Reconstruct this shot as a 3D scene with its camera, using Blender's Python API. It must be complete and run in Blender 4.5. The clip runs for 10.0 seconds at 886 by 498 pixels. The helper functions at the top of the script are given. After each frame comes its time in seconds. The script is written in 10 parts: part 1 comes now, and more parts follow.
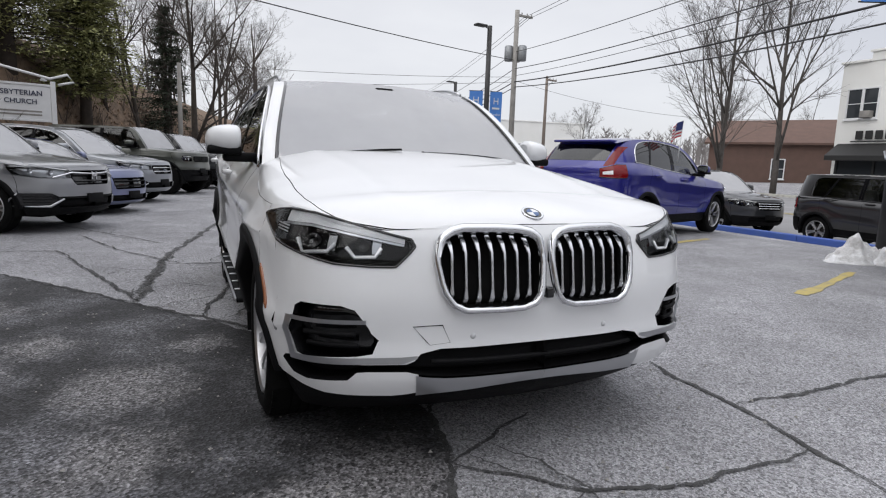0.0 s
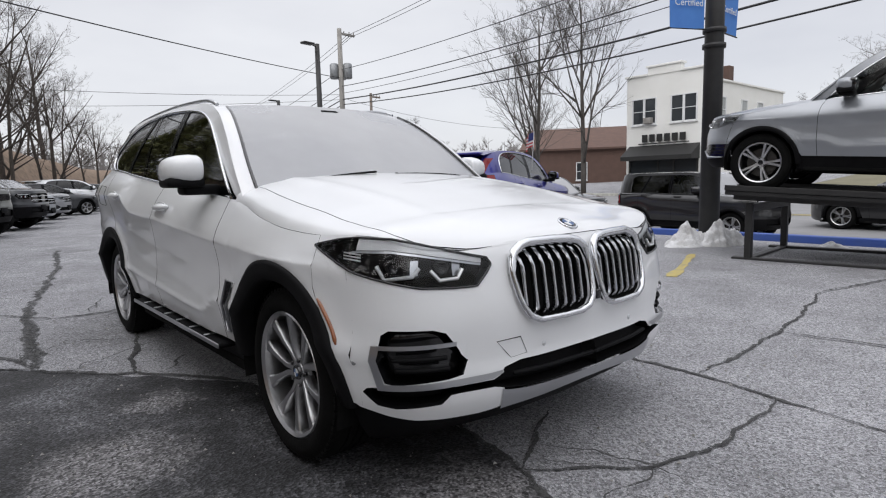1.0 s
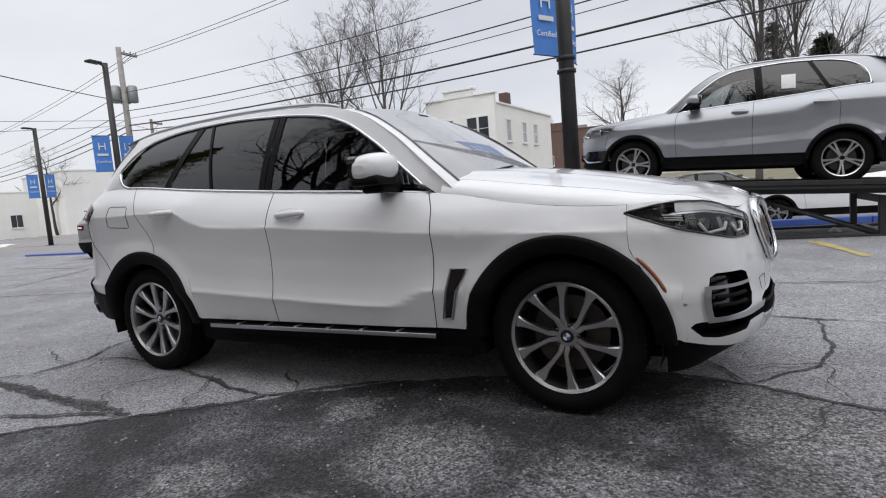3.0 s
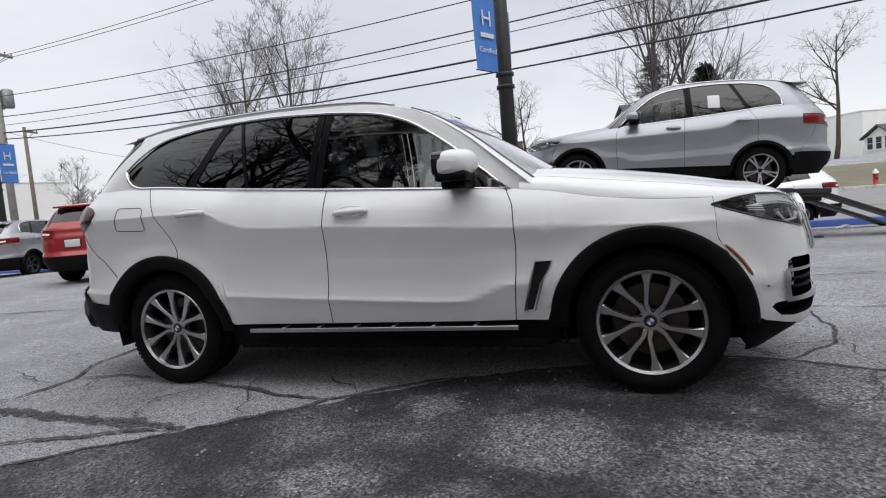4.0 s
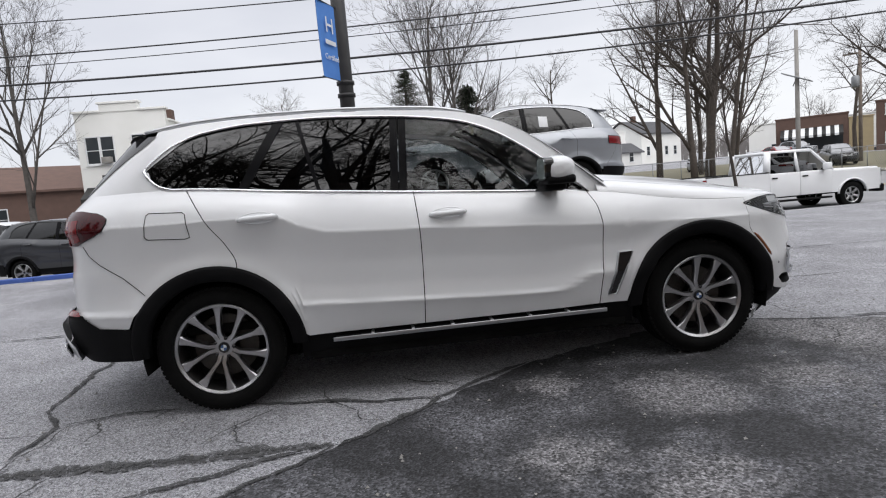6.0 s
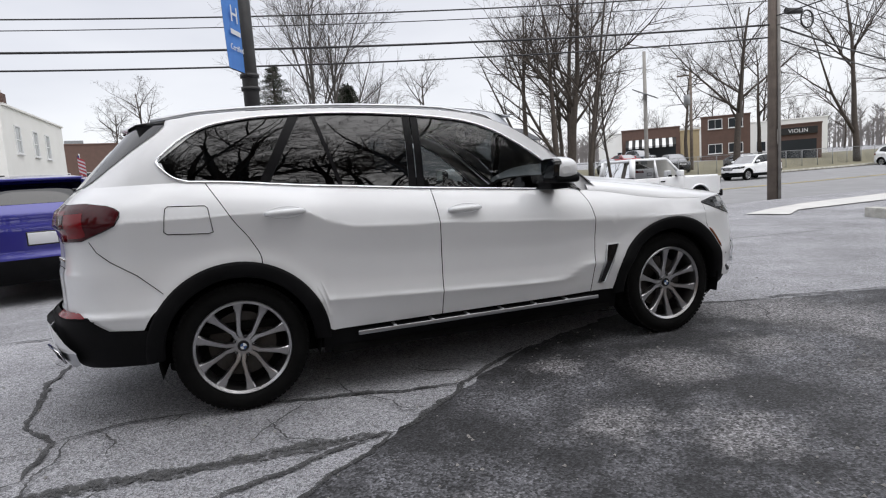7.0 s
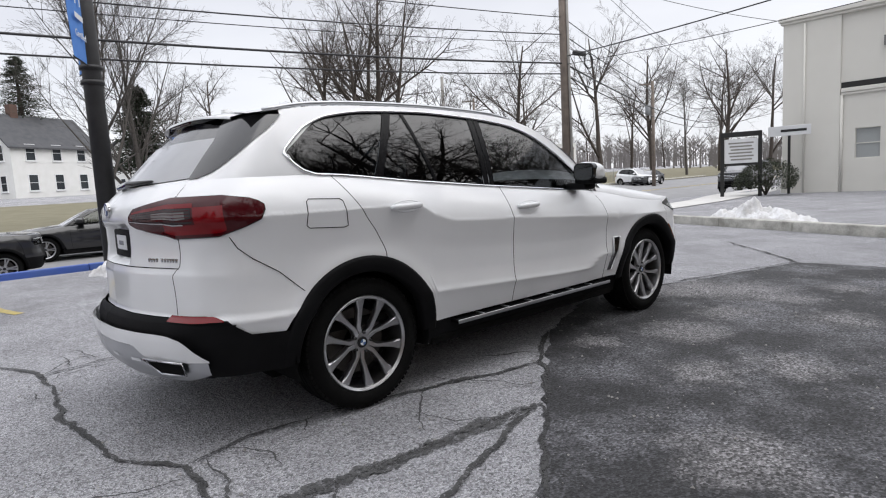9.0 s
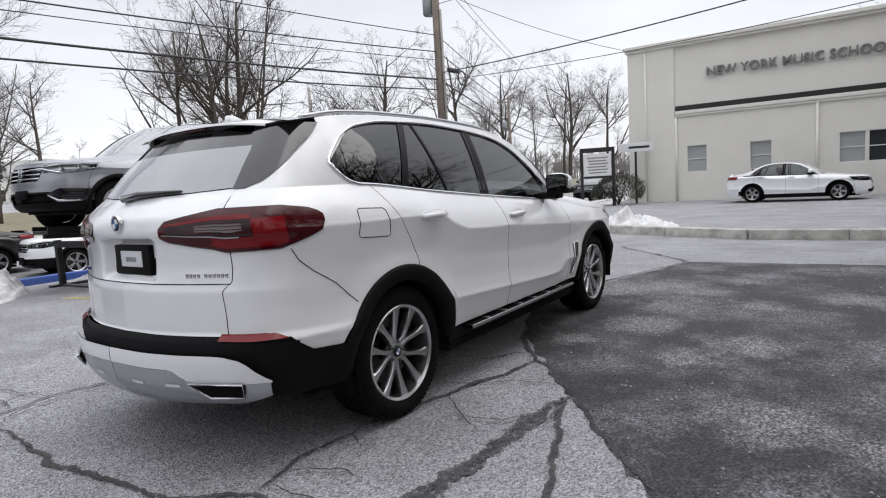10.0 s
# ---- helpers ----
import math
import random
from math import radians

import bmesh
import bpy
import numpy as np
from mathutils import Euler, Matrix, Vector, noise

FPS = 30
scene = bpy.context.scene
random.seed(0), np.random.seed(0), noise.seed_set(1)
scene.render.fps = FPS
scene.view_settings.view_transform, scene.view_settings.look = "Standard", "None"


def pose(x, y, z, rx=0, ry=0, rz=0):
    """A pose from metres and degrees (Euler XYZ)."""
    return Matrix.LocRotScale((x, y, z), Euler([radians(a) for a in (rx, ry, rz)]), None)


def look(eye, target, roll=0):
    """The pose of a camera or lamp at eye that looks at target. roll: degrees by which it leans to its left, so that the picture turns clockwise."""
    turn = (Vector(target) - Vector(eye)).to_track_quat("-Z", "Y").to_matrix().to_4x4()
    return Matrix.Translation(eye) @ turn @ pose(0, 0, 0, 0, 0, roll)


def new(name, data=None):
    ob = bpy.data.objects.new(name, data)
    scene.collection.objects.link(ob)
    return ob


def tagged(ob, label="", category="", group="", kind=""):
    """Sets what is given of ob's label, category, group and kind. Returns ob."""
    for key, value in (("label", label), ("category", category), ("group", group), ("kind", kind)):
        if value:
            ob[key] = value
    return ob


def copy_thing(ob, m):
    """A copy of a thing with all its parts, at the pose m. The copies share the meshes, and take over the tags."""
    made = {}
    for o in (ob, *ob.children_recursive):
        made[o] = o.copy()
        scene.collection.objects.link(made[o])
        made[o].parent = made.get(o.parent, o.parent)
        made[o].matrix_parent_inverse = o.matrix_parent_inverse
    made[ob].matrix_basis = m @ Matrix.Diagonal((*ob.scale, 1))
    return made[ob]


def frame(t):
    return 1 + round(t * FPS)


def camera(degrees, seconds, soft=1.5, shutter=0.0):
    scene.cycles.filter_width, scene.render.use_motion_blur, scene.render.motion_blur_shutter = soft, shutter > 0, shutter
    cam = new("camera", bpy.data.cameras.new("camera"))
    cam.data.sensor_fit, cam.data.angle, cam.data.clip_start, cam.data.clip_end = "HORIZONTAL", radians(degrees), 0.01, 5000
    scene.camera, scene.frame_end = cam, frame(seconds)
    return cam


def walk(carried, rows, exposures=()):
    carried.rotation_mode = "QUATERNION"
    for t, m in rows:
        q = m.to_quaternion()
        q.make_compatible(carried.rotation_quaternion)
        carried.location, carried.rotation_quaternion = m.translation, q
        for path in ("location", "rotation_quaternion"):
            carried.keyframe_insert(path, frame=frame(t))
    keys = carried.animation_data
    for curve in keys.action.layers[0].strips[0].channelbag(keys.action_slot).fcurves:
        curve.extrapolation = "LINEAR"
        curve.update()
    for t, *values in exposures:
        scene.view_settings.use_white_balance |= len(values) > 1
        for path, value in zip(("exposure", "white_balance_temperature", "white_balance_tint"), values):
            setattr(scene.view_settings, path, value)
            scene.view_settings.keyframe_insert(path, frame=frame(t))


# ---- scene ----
cam = camera(74.7, 10.0, soft=1.15)
PATH = [
    (0, (-1.217, -4.139, 1.16), (-0.419, -2.329, 0.867), 2.1),
    (0.5, (-1.635, -4.021, 1.163), (-0.581, -2.343, 0.896), 0.6),
    (1, (-1.972, -3.723, 1.171), (-0.681, -2.214, 0.935), -1.4),
    (1.5, (-2.362, -3.441, 1.135), (-0.888, -2.106, 0.923), -3.2),
    (2, (-2.777, -3.094, 1.091), (-1.181, -1.905, 0.892), -4.3),
    (2.5, (-3.149, -2.696, 1.085), (-1.473, -1.623, 0.891), -4.9),
    (2.7, (-3.322, -2.539, 1.094), (-1.617, -1.512, 0.901), -4.9),
    (3.8, (-3.883, -1.585, 1.081), (-2.014, -0.895, 0.911), -4.6),
    (4, (-3.964, -1.426, 1.065), (-2.071, -0.803, 0.901), -4.8),
    (4.5, (-4.096, -0.961, 1.043), (-2.15, -0.53, 0.879), -4.7),
    (5, (-4.27, -0.452, 1.039), (-2.29, -0.235, 0.857), -4.5),
    (5.5, (-4.353, 0.034, 1.095), (-2.363, 0.03, 0.894), -4.2),
    (5.7, (-4.381, 0.233, 1.146), (-2.393, 0.146, 0.948), -4.6),
    (6.8, (-4.365, 1.282, 1.223), (-2.467, 0.699, 0.986), -4.0),
    (7, (-4.335, 1.464, 1.234), (-2.463, 0.799, 0.998), -3.9),
    (7.5, (-4.288, 1.947, 1.233), (-2.49, 1.106, 0.992), -3.6),
    (8, (-4.092, 2.39, 1.239), (-2.37, 1.401, 0.998), -3.3),
    (8.5, (-3.91, 2.849, 1.232), (-2.282, 1.712, 0.999), -3.1),
    (9, (-3.613, 3.214, 1.236), (-2.113, 1.91, 1.009), -3.2),
    (9.5, (-3.284, 3.563, 1.262), (-1.949, 2.089, 1.045), -3.3),
    (10, (-2.955, 3.925, 1.272), (-1.814, 2.296, 1.06), -3.4),
]
walk(cam, [(t, look(eye, target, roll)) for t, eye, target, roll in PATH], exposures=((0.0, 0.27), (2.5, 0.27), (4.5, 0.36), (7.5, 0.47), (10.0, 0.53)))

# ---------------------------------------------------------------- sky and light: overcast
world = bpy.data.worlds.new("overcast_sky")
scene.world = world
world.use_nodes = True
wn, wl = world.node_tree.nodes, world.node_tree.links
wn.clear()
w_out = wn.new("ShaderNodeOutputWorld")
w_sky = wn.new("ShaderNodeTexSky")
w_sky.sky_type = "NISHITA"
w_sky.sun_disc = False
w_sky.sun_elevation = radians(50)
w_sky.sun_rotation = radians(252)
w_bg = wn.new("ShaderNodeBackground")
w_bg.inputs["Strength"].default_value = 0.10
# the cloud cover: a pale layer with soft darker drifts
w_tc = wn.new("ShaderNodeTexCoord")
w_map = wn.new("ShaderNodeMapping")
w_map.inputs["Scale"].default_value = (1.0, 1.0, 3.0)
w_noise = wn.new("ShaderNodeTexNoise")
w_noise.inputs["Scale"].default_value = 1.6
w_noise.inputs["Detail"].default_value = 5
w_ramp = wn.new("ShaderNodeValToRGB")
w_ramp.color_ramp.elements[0].position = 0.3
w_ramp.color_ramp.elements[0].color = (0.607, 0.615, 0.665, 1)
w_ramp.color_ramp.elements[1].position = 0.7
w_ramp.color_ramp.elements[1].color = (0.805, 0.81, 0.84, 1)
w_cloud = wn.new("ShaderNodeBackground")
w_cloud.inputs["Strength"].default_value = 1.0
w_mix = wn.new("ShaderNodeMixShader")
w_mix.inputs[0].default_value = 0.9
wl.new(w_tc.outputs["Generated"], w_map.inputs["Vector"])
wl.new(w_map.outputs[0], w_noise.inputs["Vector"])
wl.new(w_noise.outputs[0], w_ramp.inputs[0])
w_sep = wn.new("ShaderNodeSeparateXYZ")
w_grad = wn.new("ShaderNodeMapRange")
w_grad.inputs["From Min"].default_value, w_grad.inputs["From Max"].default_value = 0.42, 1.0
w_grad.inputs["To Min"].default_value, w_grad.inputs["To Max"].default_value = 0.935, 2.20
wl.new(w_tc.outputs["Generated"], w_sep.inputs[0])
wl.new(w_sep.outputs[2], w_grad.inputs["Value"])
wl.new(w_grad.outputs[0], w_cloud.inputs["Strength"])
wl.new(w_ramp.outputs[0], w_cloud.inputs["Color"])
wl.new(w_sky.outputs[0], w_bg.inputs["Color"])
wl.new(w_bg.outputs[0], w_mix.inputs[1])
wl.new(w_cloud.outputs[0], w_mix.inputs[2])
wl.new(w_mix.outputs[0], w_out.inputs["Surface"])

sun_data = bpy.data.lights.new("sun", "SUN")
sun_data.energy = 1.4
sun_data.angle = radians(80)
sun_data.color = (1.0, 0.97, 0.93)
sun = new("sun", sun_data)
sun.matrix_world = pose(0, 0, 30, 40, 0, 288)


# ---------------------------------------------------------------- materials
def principled(name, color, rough=0.5, metal=0.0, spec=0.5, coat=0.0):
    m = bpy.data.materials.new(name)
    m.use_nodes = True
    b = m.node_tree.nodes["Principled BSDF"]
    b.inputs["Base Color"].default_value = (*color, 1)
    b.inputs["Roughness"].default_value = rough
    b.inputs["Metallic"].default_value = metal
    b.inputs["Specular IOR Level"].default_value = spec
    b.inputs["Coat Weight"].default_value = coat
    b.inputs["Coat Roughness"].default_value = 0.03
    return m


def worn(name, color, color2, rough=0.7, scale=8.0, fine=90.0, bump=0.15, metal=0.0, spread=0.5, random_tone=0.0, coat=0.0):
    """A surface with stains at one scale, grain at a finer one, and relief."""
    m = principled(name, color, rough, metal, coat=coat)
    n, l = m.node_tree.nodes, m.node_tree.links
    b = n["Principled BSDF"]
    tc = n.new("ShaderNodeTexCoord")
    big, small = n.new("ShaderNodeTexNoise"), n.new("ShaderNodeTexNoise")
    big.inputs["Scale"].default_value, big.inputs["Detail"].default_value = scale, 6
    small.inputs["Scale"].default_value, small.inputs["Detail"].default_value = fine, 4
    for t in (big, small):
        l.new(tc.outputs["Object"], t.inputs["Vector"])
    mix = n.new("ShaderNodeMix")
    mix.data_type = "RGBA"
    mix.inputs[6].default_value, mix.inputs[7].default_value = (*color, 1), (*color2, 1)
    ramp = n.new("ShaderNodeValToRGB")
    ramp.color_ramp.elements[0].position, ramp.color_ramp.elements[1].position = 0.5 - spread / 2, 0.5 + spread / 2
    add = n.new("ShaderNodeMath")
    add.operation = "MULTIPLY_ADD"
    l.new(small.outputs[0], add.inputs[0])
    add.inputs[1].default_value = 0.4
    l.new(big.outputs[0], add.inputs[2])
    sub = n.new("ShaderNodeMath")
    sub.operation = "SUBTRACT"
    l.new(add.outputs[0], sub.inputs[0])
    sub.inputs[1].default_value = 0.2
    l.new(sub.outputs[0], ramp.inputs[0])
    l.new(ramp.outputs[0], mix.inputs[0])
    last = mix.outputs[2]
    if random_tone:
        info = n.new("ShaderNodeObjectInfo")
        hsv = n.new("ShaderNodeHueSaturation")
        mr = n.new("ShaderNodeMapRange")
        mr.inputs["To Min"].default_value, mr.inputs["To Max"].default_value = 1 - random_tone, 1 + random_tone
        l.new(info.outputs["Random"], mr.inputs["Value"])
        l.new(mr.outputs[0], hsv.inputs["Value"])
        l.new(last, hsv.inputs["Color"])
        last = hsv.outputs[0]
    l.new(last, b.inputs["Base Color"])
    if bump:
        bp = n.new("ShaderNodeBump")
        bp.inputs["Strength"].default_value = bump
        bp.inputs["Distance"].default_value = 0.01
        l.new(small.outputs[0], bp.inputs["Height"])
        l.new(bp.outputs[0], b.inputs["Normal"])
    return m


def paint(name, color, flake=0.0, rough=0.35):
    """Car paint: a base under clear coat, with road film in soft patches."""
    m = principled(name, color, rough, flake, coat=0.9)
    n, l = m.node_tree.nodes, m.node_tree.links
    b = n["Principled BSDF"]
    tc, big = n.new("ShaderNodeTexCoord"), n.new("ShaderNodeTexNoise")
    big.inputs["Scale"].default_value, big.inputs["Detail"].default_value = 2.5, 8
    l.new(tc.outputs["Object"], big.inputs["Vector"])
    mr = n.new("ShaderNodeMapRange")
    mr.inputs["To Min"].default_value, mr.inputs["To Max"].default_value = rough - 0.06, rough + 0.08
    l.new(big.outputs[0], mr.inputs["Value"])
    l.new(mr.outputs[0], b.inputs["Roughness"])
    hsv = n.new("ShaderNodeHueSaturation")
    mv = n.new("ShaderNodeMapRange")
    mv.inputs["To Min"].default_value, mv.inputs["To Max"].default_value = 0.94, 1.03
    l.new(big.outputs[0], mv.inputs["Value"])
    l.new(mv.outputs[0], hsv.inputs["Value"])
    hsv.inputs["Color"].default_value = (*color, 1)
    l.new(hsv.outputs[0], b.inputs["Base Color"])
    return m


def glazing(name, tint, gloss=0.06, film=0.0, gain=1.5):
    """A thin pane: clear or tinted, mirroring more at a flat angle."""
    m = bpy.data.materials.new(name)
    m.use_nodes = True
    n, l = m.node_tree.nodes, m.node_tree.links
    n.clear()
    out, mix = n.new("ShaderNodeOutputMaterial"), n.new("ShaderNodeMixShader")
    tr, gl, fr = n.new("ShaderNodeBsdfTransparent"), n.new("ShaderNodeBsdfGlossy"), n.new("ShaderNodeFresnel")
    tr.inputs["Color"].default_value = (*tint, 1)
    gl.inputs["Roughness"].default_value = 0.01
    gl.inputs["Color"].default_value = (0.95, 0.95, 0.95, 1)
    fr.inputs["IOR"].default_value = 1.52
    boost = n.new("ShaderNodeMath")
    boost.operation = "MULTIPLY_ADD"
    boost.use_clamp = True
    l.new(fr.outputs[0], boost.inputs[0])
    boost.inputs[1].default_value, boost.inputs[2].default_value = gain, gloss
    l.new(boost.outputs[0], mix.inputs[0])
    l.new(tr.outputs[0], mix.inputs[1])
    l.new(gl.outputs[0], mix.inputs[2])
    last = mix
    if film:
        # dried road salt and dust on the outside
        dust, dmix, nz, mr, tc = n.new("ShaderNodeBsdfDiffuse"), n.new("ShaderNodeMixShader"), n.new("ShaderNodeTexNoise"), n.new("ShaderNodeMapRange"), n.new("ShaderNodeTexCoord")
        dust.inputs["Color"].default_value = (0.62, 0.63, 0.66, 1)
        nz.inputs["Scale"].default_value, nz.inputs["Detail"].default_value = 3.0, 6
        l.new(tc.outputs["Object"], nz.inputs["Vector"])
        l.new(nz.outputs[0], mr.inputs["Value"])
        mr.inputs["To Min"].default_value, mr.inputs["To Max"].default_value = film * 0.8, film * 1.2
        l.new(mr.outputs[0], dmix.inputs[0])
        l.new(mix.outputs[0], dmix.inputs[1])
        l.new(dust.outputs[0], dmix.inputs[2])
        last = dmix
    l.new(last.outputs[0], out.inputs["Surface"])
    return m


WHITE_PAINT = paint("white_car_paint", (0.80, 0.81, 0.825), rough=0.3)
SILVER_PAINT = paint("silver_car_paint", (0.29, 0.305, 0.33), 0.5)
BLUE_PAINT = paint("blue_car_paint", (0.014, 0.014, 0.20), 0.3)
RED_PAINT = paint("red_car_paint", (0.32, 0.012, 0.015), 0.3)
GREY_PAINT = paint("grey_car_paint", (0.30, 0.305, 0.32), 0.45)
STEEL_BLUE = paint("silver_blue_car_paint", (0.20, 0.225, 0.36), 0.55)
DARK_PAINT = paint("charcoal_car_paint", (0.035, 0.037, 0.042), 0.4)
BLACK_PAINT = paint("black_car_paint", (0.006, 0.006, 0.007))
GREEN_PAINT = paint("dull_green_car_paint", (0.055, 0.06, 0.05), 0.2)
BLACK_PLASTIC = worn("black_grained_plastic", (0.004, 0.004, 0.0045), (0.008, 0.008, 0.009), 0.6, 6, 300, 0.1)
POST_BLACK = principled("black_window_post", (0.004, 0.004, 0.005), 0.25, spec=0.12)
GLOSS_BLACK = principled("gloss_black_trim", (0.006, 0.006, 0.007), 0.12, coat=0.5)
UNDERBODY = worn("underbody_black", (0.004, 0.004, 0.004), (0.009, 0.009, 0.009), 0.9, 6, 60, 0.1)
CHROME = principled("chrome", (0.75, 0.76, 0.78), 0.12, 1.0)
SLAT = principled("brushed_slat_metal", (0.64, 0.65, 0.67), 0.18, 1.0)
SATIN = principled("satin_aluminium", (0.50, 0.51, 0.53), 0.28, 0.95)
RIM_METAL = worn("cast_rim_metal", (0.57, 0.57, 0.58), (0.47, 0.47, 0.48), 0.30, 5, 60, 0.03, 1.0)
RIM_DARK = worn("dark_rim_paint", (0.02, 0.02, 0.022), (0.035, 0.035, 0.036), 0.4, 6, 80, 0.03, 0.3)
RUBBER = worn("tyre_rubber", (0.004, 0.004, 0.004), (0.009, 0.009, 0.009), 0.85, 5, 60, 0.25)
BRAKE = worn("brake_disc_steel", (0.09, 0.085, 0.08), (0.05, 0.045, 0.04), 0.45, 9, 90, 0.1, 0.9)
GLASS = glazing("window_glass", (0.46, 0.49, 0.49), 0.0, gain=1.4)
WINDSHIELD = glazing("windshield_glass", (0.40, 0.42, 0.43), 0.17, 0.27)
REAR_PANE = glazing("dusty_rear_glass", (0.05, 0.055, 0.06), 0.08, 0.45)
PRIVACY = glazing("privacy_glass", (0.03, 0.034, 0.038), 0.0, gain=1.35)
LENS = glazing("lamp_lens", (0.90, 0.91, 0.92), 0.0, gain=0.75)
TAIL_RED = principled("tail_lamp_red", (0.17, 0.004, 0.007), 0.12, coat=0.3)
TAIL_DARK = principled("tail_lamp_dark_red", (0.050, 0.002, 0.004), 0.10, coat=0.3)
TAIL_SMOKE = principled("tail_lamp_smoked", (0.030, 0.024, 0.026), 0.2, coat=0.1)
LAMP_GREY = principled("smoked_reversing_lamp", (0.10, 0.085, 0.085), 0.15, coat=0.3)
MIRROR = principled("mirror_glass", (0.42, 0.44, 0.45), 0.02, 1.0)
for dull in (BLACK_PLASTIC, RUBBER, UNDERBODY):
    dull.node_tree.nodes["Principled BSDF"].inputs["Specular IOR Level"].default_value = 0.10
for dull in (TAIL_RED, TAIL_DARK, TAIL_SMOKE):
    dull.node_tree.nodes["Principled BSDF"].inputs["Specular IOR Level"].default_value = 0.2
AMBER = principled("amber_marker", (0.26, 0.085, 0.03), 0.25, coat=0.5)
LAMP_WHITE = principled("lamp_light_guide", (0.88, 0.89, 0.90), 0.25)
SEAT = worn("dark_seat_leather", (0.02, 0.02, 0.02), (0.035, 0.034, 0.033), 0.55, 9, 120, 0.1)
PALE_LINING = worn("pale_lining", (0.45, 0.45, 0.43), (0.38, 0.38, 0.36), 0.8, 9, 120, 0.1)
EMBLEM_BLUE = principled("emblem_blue", (0.05, 0.11, 0.26), 0.3)
EMBLEM_WHITE = principled("emblem_white", (0.75, 0.76, 0.78), 0.3)
PLATE_WHITE = principled("plate_white", (0.65, 0.66, 0.68), 0.5)


# ---------------------------------------------------------------- mesh helpers
def mesh_of(name, verts, faces, smooth=True):
    me = bpy.data.meshes.new(name)
    me.from_pydata([tuple(v) for v in verts], [], [tuple(f) for f in faces])
    if smooth:
        me.polygons.foreach_set("use_smooth", [True] * len(me.polygons))
    me.update()
    return me


def part(name, vf, material, parent=None, label="", smooth=True, recalc=True):
    """One mesh object from (verts, faces), under its thing."""
    me = mesh_of(name, vf[0], vf[1], smooth)
    if recalc:
        bm = bmesh.new()
        bm.from_mesh(me)
        bmesh.ops.remove_doubles(bm, verts=bm.verts, dist=1e-5)
        bm.to_mesh(me)
        bm.free()
    me.materials.append(material)
    ob = new(name, me)
    ob.parent = parent
    if label:
        ob["label"] = label
    return ob


def hard(ob, degrees=35):
    """Keeps edges sharper than the angle sharp."""
    me = ob.data
    bm = bmesh.new()
    bm.from_mesh(me)
    for e in bm.edges:
        if len(e.link_faces) == 2 and e.calc_face_angle(0) > radians(degrees):
            e.smooth = False
    bm.to_mesh(me)
    bm.free()
    return ob


def joined(*pieces):
    verts, faces = [], []
    for v, f in pieces:
        k = len(verts)
        verts += [tuple(p) for p in v]
        faces += [tuple(i + k for i in q) for q in f]
    return verts, faces


def moved(vf, m):
    return [tuple(m @ Vector(p)) for p in vf[0]], vf[1]


def mirrored(vf):
    return [(-p[0], p[1], p[2]) for p in vf[0]], [tuple(reversed(f)) for f in vf[1]]


def grid(fn, nu, nv, wrap=False):
    """The quads of fn(u, v), arrays in 0..1, giving x, y, z arrays."""
    u, v = np.meshgrid(np.linspace(0, 1, nu), np.linspace(0, 1, nv), indexing="ij")
    x, y, z = fn(u, v)
    x, y, z = (np.broadcast_to(a, u.shape) for a in (x, y, z))
    verts = np.stack([x, y, z], -1).reshape(-1, 3).tolist()
    faces = [(i * nv + j, (i + 1) * nv + j, (i + 1) * nv + j + 1, i * nv + j + 1) for i in range(nu - 1) for j in range(nv - 1)]
    return verts, faces


def box(x0, x1, y0, y1, z0, z1, b=0.0):
    """A block with chamfered edges."""
    b = min(b, (x1 - x0) / 2.01, (y1 - y0) / 2.01, (z1 - z0) / 2.01)
    if b <= 0:
        v = [(x, y, z) for z in (z0, z1) for y in (y0, y1) for x in (x0, x1)]
        return v, [(0, 2, 3, 1), (4, 5, 7, 6), (0, 1, 5, 4), (2, 6, 7, 3), (0, 4, 6, 2), (1, 3, 7, 5)]
    bm = bmesh.new()
    bmesh.ops.create_cube(bm, size=1)
    for p in bm.verts:
        p.co = Vector(((x0 + x1) / 2 + p.co.x * (x1 - x0), (y0 + y1) / 2 + p.co.y * (y1 - y0), (z0 + z1) / 2 + p.co.z * (z1 - z0)))
    bmesh.ops.bevel(bm, geom=list(bm.edges), offset=b, segments=2, profile=0.5, affect="EDGES")
    bm.verts.index_update()
    vf = [tuple(p.co) for p in bm.verts], [tuple(p.index for p in f.verts) for f in bm.faces]
    bm.free()
    return vf


